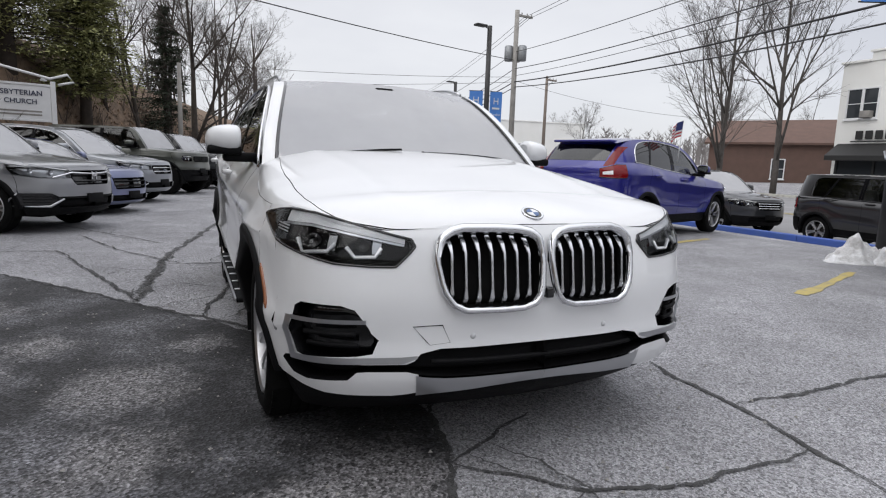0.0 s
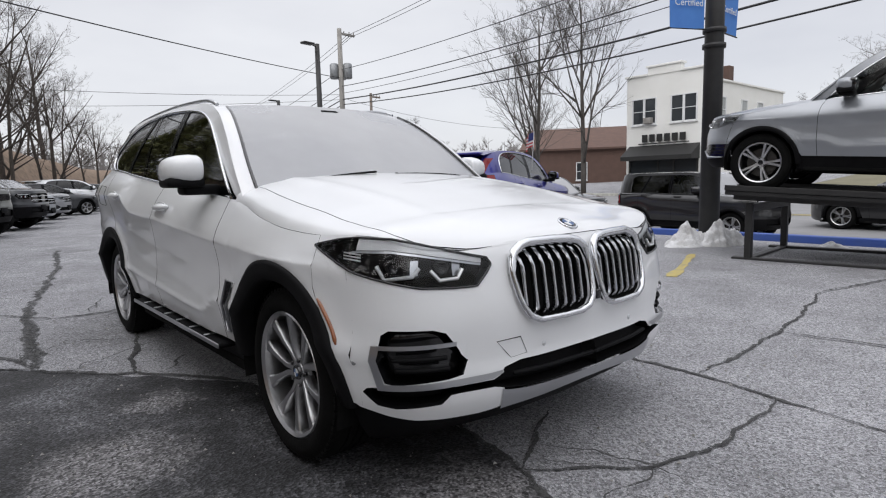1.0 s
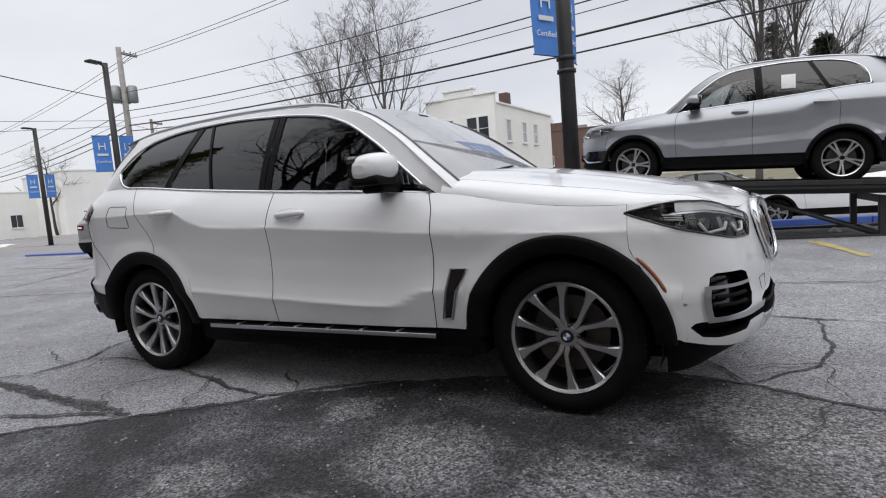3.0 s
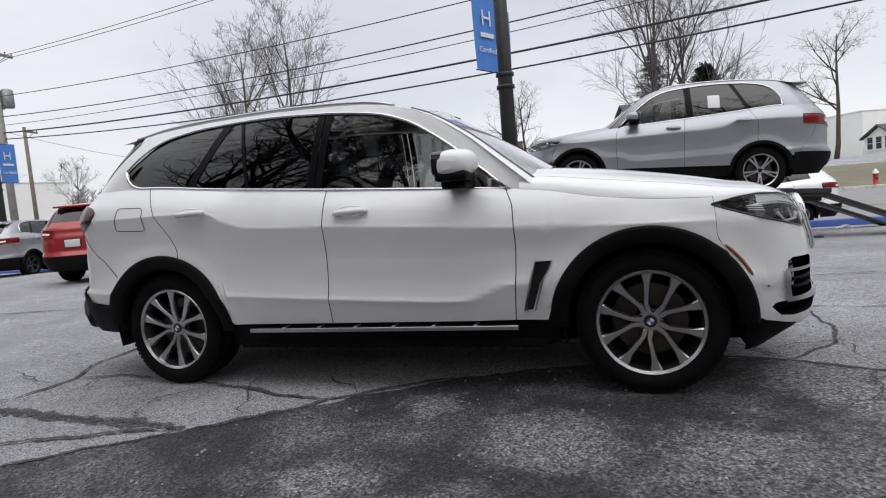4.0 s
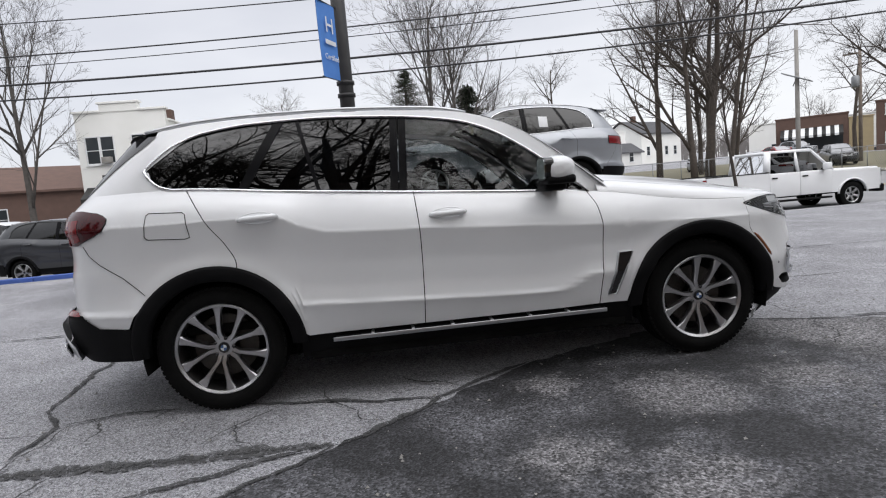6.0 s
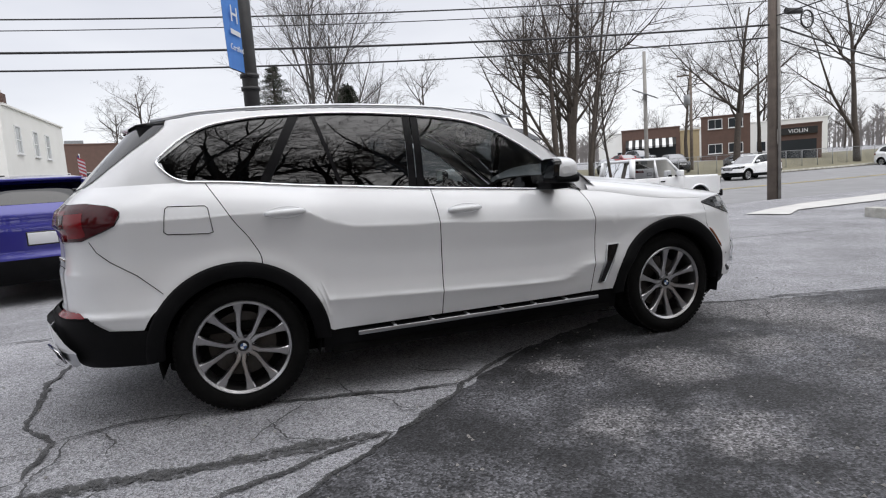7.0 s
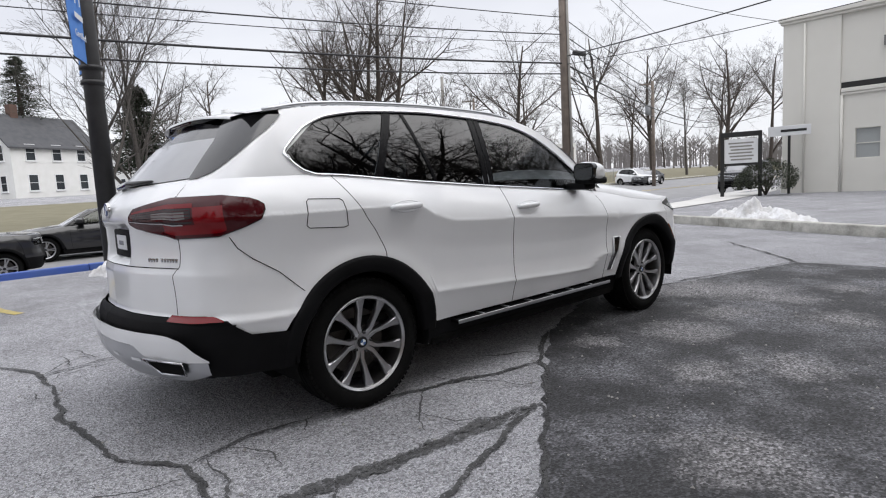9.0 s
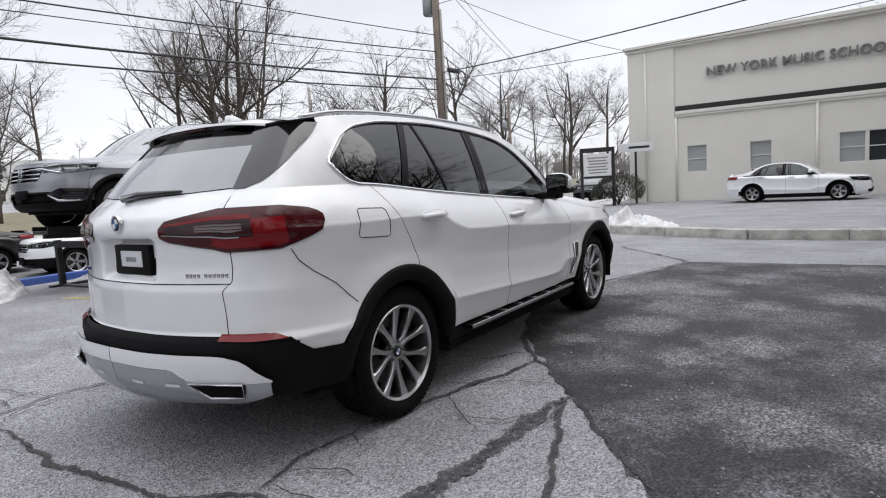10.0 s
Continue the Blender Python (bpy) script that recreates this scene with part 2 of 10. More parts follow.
def tube(points, radius, sides=8, closed=False, flat=1.0):
    """A tube along points; radius one number or one a point."""
    pts = [Vector(p) for p in points]
    n = len(pts)
    rad = [radius] * n if isinstance(radius, (int, float)) else list(radius)
    verts, faces = [], []
    up = Vector((0, 0, 1))
    for i, p in enumerate(pts):
        a, b = (pts[(i - 1) % n], pts[(i + 1) % n]) if closed else (pts[max(i - 1, 0)], pts[min(i + 1, n - 1)])
        d = (b - a).normalized() if (b - a).length > 1e-9 else Vector((0, 0, 1))
        s = d.cross(up)
        if s.length < 1e-3:
            s = d.cross(Vector((1, 0, 0)))
        s.normalize()
        t = s.cross(d)
        for k in range(sides):
            q = 2 * math.pi * k / sides
            verts.append(tuple(p + s * (math.cos(q) * rad[i]) + t * (math.sin(q) * rad[i] * flat)))
    m = n if closed else n - 1
    for i in range(m):
        j = (i + 1) % n
        for k in range(sides):
            faces.append((i * sides + k, i * sides + (k + 1) % sides, j * sides + (k + 1) % sides, j * sides + k))
    if not closed:
        faces.append(tuple(range(sides - 1, -1, -1)))
        faces.append(tuple((n - 1) * sides + k for k in range(sides)))
    return verts, faces


def lathe(profile, sides=48, axis="x"):
    """A profile of (along, radius) turned round an axis."""
    verts, faces, n = [], [], len(profile)
    for k in range(sides):
        q = 2 * math.pi * k / sides
        for a, r in profile:
            c, s = r * math.cos(q), r * math.sin(q)
            verts.append((a, c, s) if axis == "x" else ((c, a, s) if axis == "y" else (c, s, a)))
    for k in range(sides):
        j = (k + 1) % sides
        for i in range(n - 1):
            faces.append((k * n + i, k * n + i + 1, j * n + i + 1, j * n + i))
    return verts, faces


def prism(outline, d0, d1, axis="y"):
    """An outline of (a, b) pairs drawn out between d0 and d1 along the axis."""
    n = len(outline)
    put = {"y": lambda a, b, d: (a, d, b), "x": lambda a, b, d: (d, a, b), "z": lambda a, b, d: (a, b, d)}[axis]
    verts = [put(a, b, d0) for a, b in outline] + [put(a, b, d1) for a, b in outline]
    faces = [tuple(range(n - 1, -1, -1)), tuple(range(n, 2 * n))] + [(i, (i + 1) % n, n + (i + 1) % n, n + i) for i in range(n)]
    return verts, faces


def line_of(pts):
    """A smooth monotone curve through (a, b) pairs, for numbers or arrays."""
    xs, ys = np.array([p[0] for p in pts], float), np.array([p[1] for p in pts], float)
    h, d = np.diff(xs), np.diff(ys) / np.diff(xs)
    m = np.empty(len(xs))
    m[0], m[-1] = d[0], d[-1]
    for i in range(1, len(xs) - 1):
        m[i] = 0 if d[i - 1] * d[i] <= 0 else 2 * d[i - 1] * d[i] / (d[i - 1] + d[i])

    def at(a):
        a = np.clip(np.asarray(a, float), xs[0], xs[-1])
        i = np.clip(np.searchsorted(xs, a) - 1, 0, len(xs) - 2)
        t = (a - xs[i]) / h[i]
        return (2 * t**3 - 3 * t**2 + 1) * ys[i] + (t**3 - 2 * t**2 + t) * h[i] * m[i] + (3 * t**2 - 2 * t**3) * ys[i + 1] + (t**3 - t**2) * h[i] * m[i + 1]
    return at


def thing(name, label, category, group="", m=None):
    ob = new(name)
    if m is not None:
        ob.matrix_world = m
    return tagged(ob, label, category, group)


# ---------------------------------------------------------------- cars
class Shell:
    """A car's skin as a ring round the car at every height: nose, side and tail, with the front and rear corners rounded off.
    A place on it is (s, z): s runs 0..1 round the front corner, 1..2 along the side, 2..3 round the rear corner."""

    def __init__(self, nose, tail, width, y0f, y0r, nf, nr, taper_f=((0, 1), (1, 1)), taper_r=((0, 1), (1, 1))):
        self.nose, self.tail, self.width = nose, tail, width
        self.y0f, self.y0r = y0f, y0r
        # the plan of each corner: a across, b along, both over the turn q = 0..1
        self.q = np.linspace(0, 1, 1501)
        self.plans = []
        for n, taper in ((nf, taper_f), (nr, taper_r)):
            c, d = np.sin(self.q * math.pi / 2), np.abs(np.cos(self.q * math.pi / 2))
            k = (c**n + d**n) ** (1 / n)
            a = c / k
            self.plans.append((a, d / k * line_of(list(taper))(a)))

    def at(self, s, z):
        s, z = np.broadcast_arrays(np.asarray(s, float), np.asarray(z, float))
        q = np.clip(np.where(s < 1.5, s, 3 - s), 0, 1)
        (af, bf), (ar, br) = self.plans
        front = s < 1.5
        a = np.where(front, np.interp(q, self.q, af), np.interp(q, self.q, ar))
        b = np.where(front, np.interp(q, self.q, bf), np.interp(q, self.q, br))
        yf, yr = self.nose(z), self.tail(z)
        y = np.where(s < 1, self.y0f - (self.y0f - yf) * b, np.where(s > 2, self.y0r + (yr - self.y0r) * b, self.y0f + (s - 1) * (self.y0r - self.y0f)))
        x = self.width(y, z) * np.where((s < 1) | (s > 2), a, 1.0)
        return -x, y, z

    def from_y(self, y, z):
        y, z = np.broadcast_arrays(np.asarray(y, float), np.asarray(z, float))
        b1 = np.clip((self.y0f - y) / (self.y0f - self.nose(z)), 0, 1)
        b2 = np.clip((y - self.y0r) / (self.tail(z) - self.y0r), 0, 1)
        s1, s2 = np.interp(b1, self.plans[0][1][::-1], self.q[::-1]), 3 - np.interp(b2, self.plans[1][1][::-1], self.q[::-1])
        return np.where(y < self.y0f, s1, np.where(y > self.y0r, s2, 1 + (y - self.y0f) / (self.y0r - self.y0f)))

    def from_x(self, x, z, rear=False):
        a = np.clip(np.abs(x) / self.width(self.y0r if rear else self.y0f, z), 0, 1)
        q = np.interp(a, self.plans[1 if rear else 0][0], self.q)
        return 3 - q if rear else q

    def side_x(self, y, z):
        return -float(self.at(self.from_y(y, z), z)[0])

    def end_y(self, x, z, rear=False):
        return float(self.at(self.from_x(x, z, rear), z)[1])


def as_fn(f):
    return f if callable(f) else (lambda a, k=f: np.full(np.shape(a), float(k)))


def patch(shell, s0, s1, z0, z1, nu, nv, off=0.0, knots=None, both=False):
    """The quads of the skin between s0(z)..s1(z) and z0(s)..z1(s), lifted off it by off."""
    s0, s1, z0, z1 = map(as_fn, (s0, s1, z0, z1))
    ku = np.linspace(0, 1, nu) if knots is None else np.asarray(knots, float)
    nu = len(ku)
    u, v = np.meshgrid(ku, np.linspace(0, 1, nv), indexing="ij")
    z = z0(np.full(u.shape, 1.5)) * (1 - v) + z1(np.full(u.shape, 1.5)) * v
    for _ in range(8):
        s = s0(z) * (1 - u) + s1(z) * u
        z = z0(s) * (1 - v) + z1(s) * v
    p = np.stack(shell.at(s, z), -1)
    if off:
        e = 1e-3
        du = np.stack(shell.at(s + e, z), -1) - np.stack(shell.at(s - e, z), -1)
        dv = np.stack(shell.at(s, z + e), -1) - np.stack(shell.at(s, z - e), -1)
        nrm = np.cross(du, dv)
        nrm /= np.linalg.norm(nrm, axis=-1, keepdims=True) + 1e-9
        out = np.stack([p[..., 0], p[..., 1], np.zeros(u.shape)], -1)
        nrm *= np.where((nrm * out).sum(-1, keepdims=True) < 0, -1, 1)
        p = p + nrm * off
    verts = p.reshape(-1, 3).tolist()
    faces = [(i * nv + j, i * nv + j + 1, (i + 1) * nv + j + 1, (i + 1) * nv + j) for i in range(nu - 1) for j in range(nv - 1)]
    vf = verts, faces
    return joined(vf, mirrored(vf)) if both else vf


def edge_points(shell, ss, zs, off=0.0):
    x, y, z = shell.at(np.asarray(ss, float), np.asarray(zs, float))
    return [(float(a) - off, float(b), float(c)) for a, b, c in zip(x, y, z)]


WHEELS = {}


def wheel_meshes(radius, rim, width, spokes, style, rim_mat, fine=True):
    """Meshes of a wheel about its hub, the outer face towards -x."""
    key = (radius, rim, width, spokes, style, rim_mat.name, fine)
    if key in WHEELS:
        return WHEELS[key]
    h = width / 2
    tyre = [(-h + 0.012, rim - 0.004), (-h - 0.002, rim + 0.012), (-h - 0.006, (rim + radius) / 2), (-h + 0.004, radius - 0.035), (-h + 0.022, radius - 0.010), (-h + 0.05, radius - 0.001)]
    tread = []
    for k in range(4):
        a = -h + 0.06 + k * (width - 0.12) / 4
        b = a + (width - 0.12) / 4
        tread += [(a, radius), (b - 0.012, radius), (b - 0.011, radius - 0.008), (b - 0.002, radius - 0.008)]
    full = tyre + tread + [(-a, r) for a, r in reversed(tyre)]
    t_vf = lathe(full if fine else tyre + [(-a, r) for a, r in reversed(tyre)], 56 if fine else 30)
    blocks = []
    for k in range(72 if fine else 0):
        q = 2 * math.pi * k / 72
        blocks.append(moved(box(-h + 0.016, -h + 0.06, -0.011, 0.011, radius - 0.02, radius - 0.006, 0.0), Matrix.Rotation(q, 4, "X")))
    t_vf = joined(t_vf, *blocks)
    nseg = 56 if fine else 26
    barrel = lathe([(-h + 0.010, rim + 0.004), (-h + 0.002, rim - 0.004), (-h + 0.012, rim - 0.018), (-h + 0.05, rim - 0.024), (h - 0.02, rim - 0.02)], nseg)
    back = lathe([(0.03, 0.07), (0.03, rim - 0.025)], 40)
    face = -h + 0.022
    arms = []
    for k in range(spokes):
        base = 2 * math.pi * k / spokes
        pair = (-0.235, 0.235) if style == "v" else ((-0.12, 0.12) if style == "twin" else (0.0,))
        for dq in pair:
            if style == "v":
                inner, outer, wi, wo = dq * 0.30, dq * 1.15, 0.013, 0.016
            elif style == "twin":
                inner, outer, wi, wo = dq * 0.9, dq * 1.2, 0.013, 0.016
            else:
                inner, outer, wi, wo = 0.0, 0.0, 0.026, 0.034
            secs = []
            for f in (0.0, 0.25, 0.5, 0.75, 1.0):
                r = 0.045 + (rim - 0.016 - 0.045) * f
                q = base + inner + (outer - inner) * f
                w = (wi + (wo - wi) * f) * (1.25 - 0.9 * f * (1 - f))
                dish = face + 0.030 * (1 - f) ** 1.5
                c = Vector((0, math.cos(q) * r, math.sin(q) * r))
                t = Vector((0, -math.sin(base + dq * 0.8), math.cos(base + dq * 0.8)))
                if style == "v":
                    # a straight arm leaving the spoke's axis a little out from the hub and flaring at the rim
                    side = 1 if dq > 0 else -1
                    along = 0.15 * rim + (0.885 - 0.15) * rim * f
                    aside = side * max(0.012, 0.012 + (along - 0.30 * rim) * 0.455)
                    a_dir, b_dir = Vector((0, math.cos(base), math.sin(base))), Vector((0, -math.sin(base), math.cos(base)))
                    c = a_dir * along + b_dir * aside
                    t = (b_dir - a_dir * side * (0.42 if f > 0.3 else 0.0)).normalized()
                    w = rim * float(np.interp(f, [0, 0.25, 0.5, 0.75, 1.0], [0.058, 0.050, 0.050, 0.062, 0.112]))
                secs.append([c + t * w + Vector((dish + 0.006, 0, 0)), c + t * w * 0.72 + Vector((dish, 0, 0)), c - t * w * 0.72 + Vector((dish, 0, 0)),
                             c - t * w + Vector((dish + 0.006, 0, 0)), c - t * w * 0.9 + Vector((dish + 0.045, 0, 0)), c + t * w * 0.9 + Vector((dish + 0.045, 0, 0))])
            v = [tuple(p) for sec in secs for p in sec]
            f6 = [(i * 6 + j, i * 6 + (j + 1) % 6, (i + 1) * 6 + (j + 1) % 6, (i + 1) * 6 + j) for i in range(4) for j in range(6)]
            arms.append((v, f6 + [tuple(range(6)), tuple(range(29, 23, -1))]))
    hub_r = 0.050 if style == "v" else 0.062
    hub = lathe([(face + 0.036, 0.0), (face + 0.026, 0.03), (face + 0.026, hub_r), (face + 0.06, hub_r + 0.012)], 24)
    disc = lathe([(-0.01, 0.07), (-0.012, rim * 0.70), (0.012, rim * 0.70), (0.014, 0.07)], 40)
    cap = lathe([(face + 0.018, 0.0), (face + 0.019, 0.030), (face + 0.026, 0.033)], 24)
    out = {}
    for name, vf, mat in (("tyre", t_vf, RUBBER), ("rim", joined(barrel, *arms, hub), rim_mat), ("brake_disc", joined(disc), BRAKE), ("hub_cap", cap, GLOSS_BLACK), ("wheel_back", back, UNDERBODY)):
        ob = part(name, vf, mat)
        out[name] = ob.data
        hard(ob, 40)
        bpy.data.objects.remove(ob)
    ob = part("wheel_nut", lathe([(face + 0.02, 0.0), (face + 0.02, 0.009), (face + 0.04, 0.010)], 8), GLOSS_BLACK)
    out["wheel_nut"] = ob.data
    bpy.data.objects.remove(ob)
    WHEELS[key] = out
    return out


def add_wheel(car, x, y, radius, rim, width, spokes, style, rim_mat, emblem=False, turn=0.3, fine=True):
    meshes = wheel_meshes(radius, rim, width, spokes, style, rim_mat, fine)
    w = new("wheel")
    w.parent = car
    w.matrix_basis = Matrix.Translation((x, y, radius)) @ (Matrix.Rotation(math.pi, 4, "Z") if x > 0 else Matrix()) @ Matrix.Rotation(turn, 4, "X")
    for name, me in meshes.items():
        for i in range(5 if name == "wheel_nut" else 1):
            o = new(name, me)
            o.parent = w
            if name == "wheel_nut":
                o.matrix_basis = Matrix.Rotation(2 * math.pi * (i + 0.5) / 5, 4, "X") @ Matrix.Translation((0, 0.055, 0))
    if emblem:
        face = -width / 2 + 0.022
        q = [[(0.0, 0.0)] + [(0.018 * math.cos(a), 0.018 * math.sin(a)) for a in np.linspace(k * math.pi / 2, (k + 1) * math.pi / 2, 7)] for k in range(4)]
        for k, mat in ((0, EMBLEM_BLUE), (1, EMBLEM_WHITE), (2, EMBLEM_BLUE), (3, EMBLEM_WHITE)):
            o = part("emblem_field", prism(q[k], face + 0.0165, face + 0.019, "x"), mat, w, smooth=False)
    return w


def remap(y_to, z_to):
    """Maps heights and lengths of the white car's lines onto another car's."""
    ya, yb = zip(*y_to)
    za, zb = zip(*z_to)
    return (lambda y: float(np.interp(y, ya, yb))), (lambda z: float(np.interp(z, za, zb)))


# the white car's lines, in metres from the middle of its wheelbase and the ground
BASE = dict(
    nose=[(0.20, -2.16), (0.32, -2.335), (0.42, -2.37), (0.55, -2.35), (0.65, -2.355), (0.80, -2.325), (0.90, -2.295), (0.95, -2.27), (1.2, -2.25)],
    tail=[(0.20, 2.36), (0.34, 2.46), (0.42, 2.53), (0.56, 2.555), (0.63, 2.54), (0.665, 2.505), (0.85, 2.50), (1.00, 2.49), (1.10, 2.46), (1.18, 2.455), (1.25, 2.41), (1.32, 2.35), (1.45, 2.23), (1.60, 2.08), (1.70, 1.98)],
    wide=[(0.20, 0.90), (0.34, 0.945), (0.44, 0.968), (0.525, 0.984), (0.60, 0.968), (0.75, 0.968), (0.88, 0.980), (0.93, 0.984), (0.985, 0.962), (1.05, 0.925), (1.10, 0.890), (1.14, 0.866)],
    belt=[(-1.0, 1.085), (-0.78, 1.105), (0.37, 1.195), (1.0, 1.25), (1.76, 1.315), (2.5, 1.315)],
    dtop=[(-0.80, 1.106), (-0.64, 1.24), (-0.42, 1.417), (-0.185, 1.558), (0.02, 1.622), (0.4, 1.668), (0.84, 1.690), (1.22, 1.680), (1.50, 1.640), (1.66, 1.56), (1.74, 1.45), (1.765, 1.33)],
    rim=[(-0.98, 1.07), (-0.75, 1.27), (-0.53, 1.45), (-0.27, 1.60), (0.0, 1.675), (0.4, 1.708), (0.84, 1.722), (1.22, 1.718), (1.6, 1.695), (1.9, 1.655), (2.1, 1.62)],
    wind=[(1.05, -1.20), (1.14, -1.09), (1.247, -0.92), (1.46, -0.59), (1.62, -0.33), (1.70, -0.20), (1.76, -0.05)],
    roof=[(-0.25, 1.665), (0.0, 1.705), (0.4, 1.738), (0.84, 1.750), (1.3, 1.742), (1.7, 1.712), (2.12, 1.665)],
    hood=[(-2.3, 0.93), (-2.1, 0.985), (-1.85, 1.035), (-1.55, 1.085), (-1.25, 1.125), (-0.95, 1.15), (-0.7, 1.16)],
    shoulder=[(-2.33, 0.915), (-2.2, 0.905), (-1.9, 0.935), (-1.6, 0.975), (-1.3, 1.02), (-1.0, 1.075), (-0.7, 1.11)],
)


def car(name, label, m, paint_mat, ymap=None, zmap=None, hw=1.0, spec=None, wheel=None, detail=1, group="", opts=None):
    """A car with its panels, glass, lamps and wheels; front towards -y."""
    o = dict(axle_f=-1.4875, axle_r=1.4875, arch=0.49, arch_in=0.405, arch_z=0.372, sill=0.40, sill_low=0.25, trim=True, nf=2.9, nr=3.6, d1=-0.83, d2=0.285, d3=1.42,
             gl=0.865, gr=0.655, rails=True, privacy=True, chrome_dlo=True, grille="kidney", sedan=False, plate=True, cant=0.0, taper_f=((0, 1), (1, 1)), taper_r=((0, 1), (1, 1)), slim=0.0, pillar=((1.0, 0.66), (2.0, 0.66)),
             crease=[(-2.4, 0.86), (-1.3, 0.885), (-0.84, 0.905), (0.29, 0.980), (0.80, 1.005), (0.95, 1.05), (1.12, 1.118), (1.5, 1.125), (2.5, 1.13)], low_crease=[(-2.4, 0.56), (-1.0, 0.60), (-0.80, 0.60), (-0.55, 0.512), (0.26, 0.545), (1.2, 0.595), (2.5, 0.64)])
    o.update(opts or {})
    ym, zm = remap(ymap or [(-3, -3), (3, 3)], zmap or [(0, 0), (3, 3)])
    base = dict(BASE)
    base.update(spec or {})
    L = {}
    for k, pts in base.items():
        if k in ("nose", "tail", "wind"):
            L[k] = line_of([(zm(a), ym(b)) for a, b in pts])
        elif k == "wide":
            L[k] = line_of([(zm(a), b * hw) for a, b in pts])
        else:
            L[k] = line_of([(ym(a), zm(b)) for a, b in pts])
    af, ar, d1, d2, d3 = (ym(o[k]) for k in ("axle_f", "axle_r", "d1", "d2", "d3"))
    sill, sill_low = zm(o["sill"]), zm(o["sill_low"])
    wheel = wheel or dict(radius=0.372, rim=0.268, width=0.275, spokes=5, style="v", rim_mat=RIM_METAL)
    ra, rin, za = o["arch"], o["arch_in"], wheel["radius"]
    crease = line_of([(ym(a), zm(b)) for a, b in o["crease"]])
    low_crease = line_of([(ym(a), zm(b)) for a, b in o["low_crease"]])
    above = line_of([(0.0, 0.985 * hw), (0.2, 0.970 * hw), (0.45, 0.945 * hw), (0.75, 0.905 * hw), (1.0, 0.866 * hw), (1.3, 0.83 * hw)])
    between = line_of([(0.0, 0.987 * hw), (0.08, 0.977 * hw), (0.3, 0.967 * hw), (0.55, 0.966 * hw), (0.8, 0.976 * hw), (1.0, 0.988 * hw)])
    under = line_of([(zm(0.20), 0.885 * hw), (zm(0.34), 0.922 * hw), (zm(0.44), 0.946 * hw), (zm(0.585), 0.980 * hw), (zm(0.6), 0.987 * hw)])

    def lower_width(y, z):
        # above the upper crease the flank leans in to the glass line; between the creases it is hollow; below it tucks under
        b = L["belt"](np.clip(y, ym(-0.9), 9))
        c, k = crease(y), low_crease(y)
        up_f = (z - c) / np.maximum(b - c, 0.03)
        mid_f = np.clip((z - k) / np.maximum(c - k, 0.05), 0, 1)
        low_z = zm(0.20) + (z - zm(0.20)) * (zm(0.6) - zm(0.20)) / np.maximum(k - zm(0.20), 0.05)
        w = np.where(z > c, above(np.clip(up_f, 0, 1.3)), np.where(z > k, between(mid_f), under(np.minimum(low_z, zm(0.6)))))
        flare = 0.012 * np.exp(-((np.hypot(y - af, z - za) - ra) / 0.06) ** 2) + 0.012 * np.exp(-((np.hypot(y - ar, z - za) - ra) / 0.06) ** 2)
        # the upper front corners draw in
        return (w + flare) * (1 - o["slim"] * np.clip((ym(-1.5) - y) / 0.4, 0, 1) * np.clip((z - 0.75) / 0.15, 0, 1))

    gl, gr = o["gl"] * hw, o["gr"] * hw
    roof_z = zm(1.72)

    def upper_width(y, z):
        b = L["belt"](y)
        t = np.clip((z - b) / np.maximum(roof_z - b, 0.1), -0.3, 1.2)
        return gl - (gl - gr) * (t * 0.58 + 0.42 * t * np.abs(t))

    lo = Shell(L["nose"], L["tail"], lower_width, ym(-1.35), ym(1.55), o["nf"], o["nr"], o["taper_f"], o["taper_r"])
    up = Shell(lambda z: np.full(np.shape(z), ym(-0.2) - 2.3), L["tail"], upper_width, ym(-0.2), ym(1.55), 2.2, o["nr"], taper_r=o["taper_r"])
    body = thing(name, label, "car", group, m)
    N = 2 if detail else 1

    def arch_curve(r):
        def f(y):
            dy1, dy2 = np.abs(y - af), np.abs(y - ar)
            h = np.where(dy1 < r, np.sqrt(np.maximum(r * r - dy1**2, 0)), np.where(dy2 < r, np.sqrt(np.maximum(r * r - dy2**2, 0)), -1))
            return np.where(h >= 0, np.maximum(za + h, sill), sill)
        return f
    arch = arch_curve(ra)

    def top_line(y):
        return np.where(y < ym(-0.98), L["shoulder"](y), L["belt"](y))

    def z_of_s(f):
        return lambda s: f(lo.at(s, np.full(np.shape(s), zm(0.8)))[1])

    def s_of_y(f):
        f = as_fn(f)
        return lambda z: lo.from_y(f(z), z)

    def two(nm, vf, mat, lab="", h=True):
        for k in (0, 1):
            part(nm, vf if k == 0 else mirrored(vf), mat, body, lab)

    gap = 0.0028
    hold = 1.0 if detail else 1.3
    # dark inner tub, seen in the shut lines and the openings
    inner = Shell(lambda z: L["nose"](z) + 0.11, lambda z: L["tail"](z) - 0.05, lambda y, z: lower_width(y, z) - 0.022, ym(-1.35), ym(1.55), o["nf"], o["nr"], o["taper_f"], o["taper_r"])
    tub = patch(inner, 0.0, 3.0, lambda s: np.maximum(arch_curve(ra - 0.01)(inner.at(s, np.full(np.shape(s), 0.7))[1]), sill_low), lambda s: top_line(inner.at(s, np.full(np.shape(s), 0.8))[1]) - 0.03, 110 if detail else 50, 4)
    floor_y0, floor_y1 = float(L["nose"](0.34)) + 0.25, float(L["tail"](0.34)) - 0.2
    pan = box(-0.62 * hw, 0.62 * hw, floor_y0 + 0.1, floor_y1 - 0.35, sill_low - 0.04, sill_low + 0.02, 0.02)
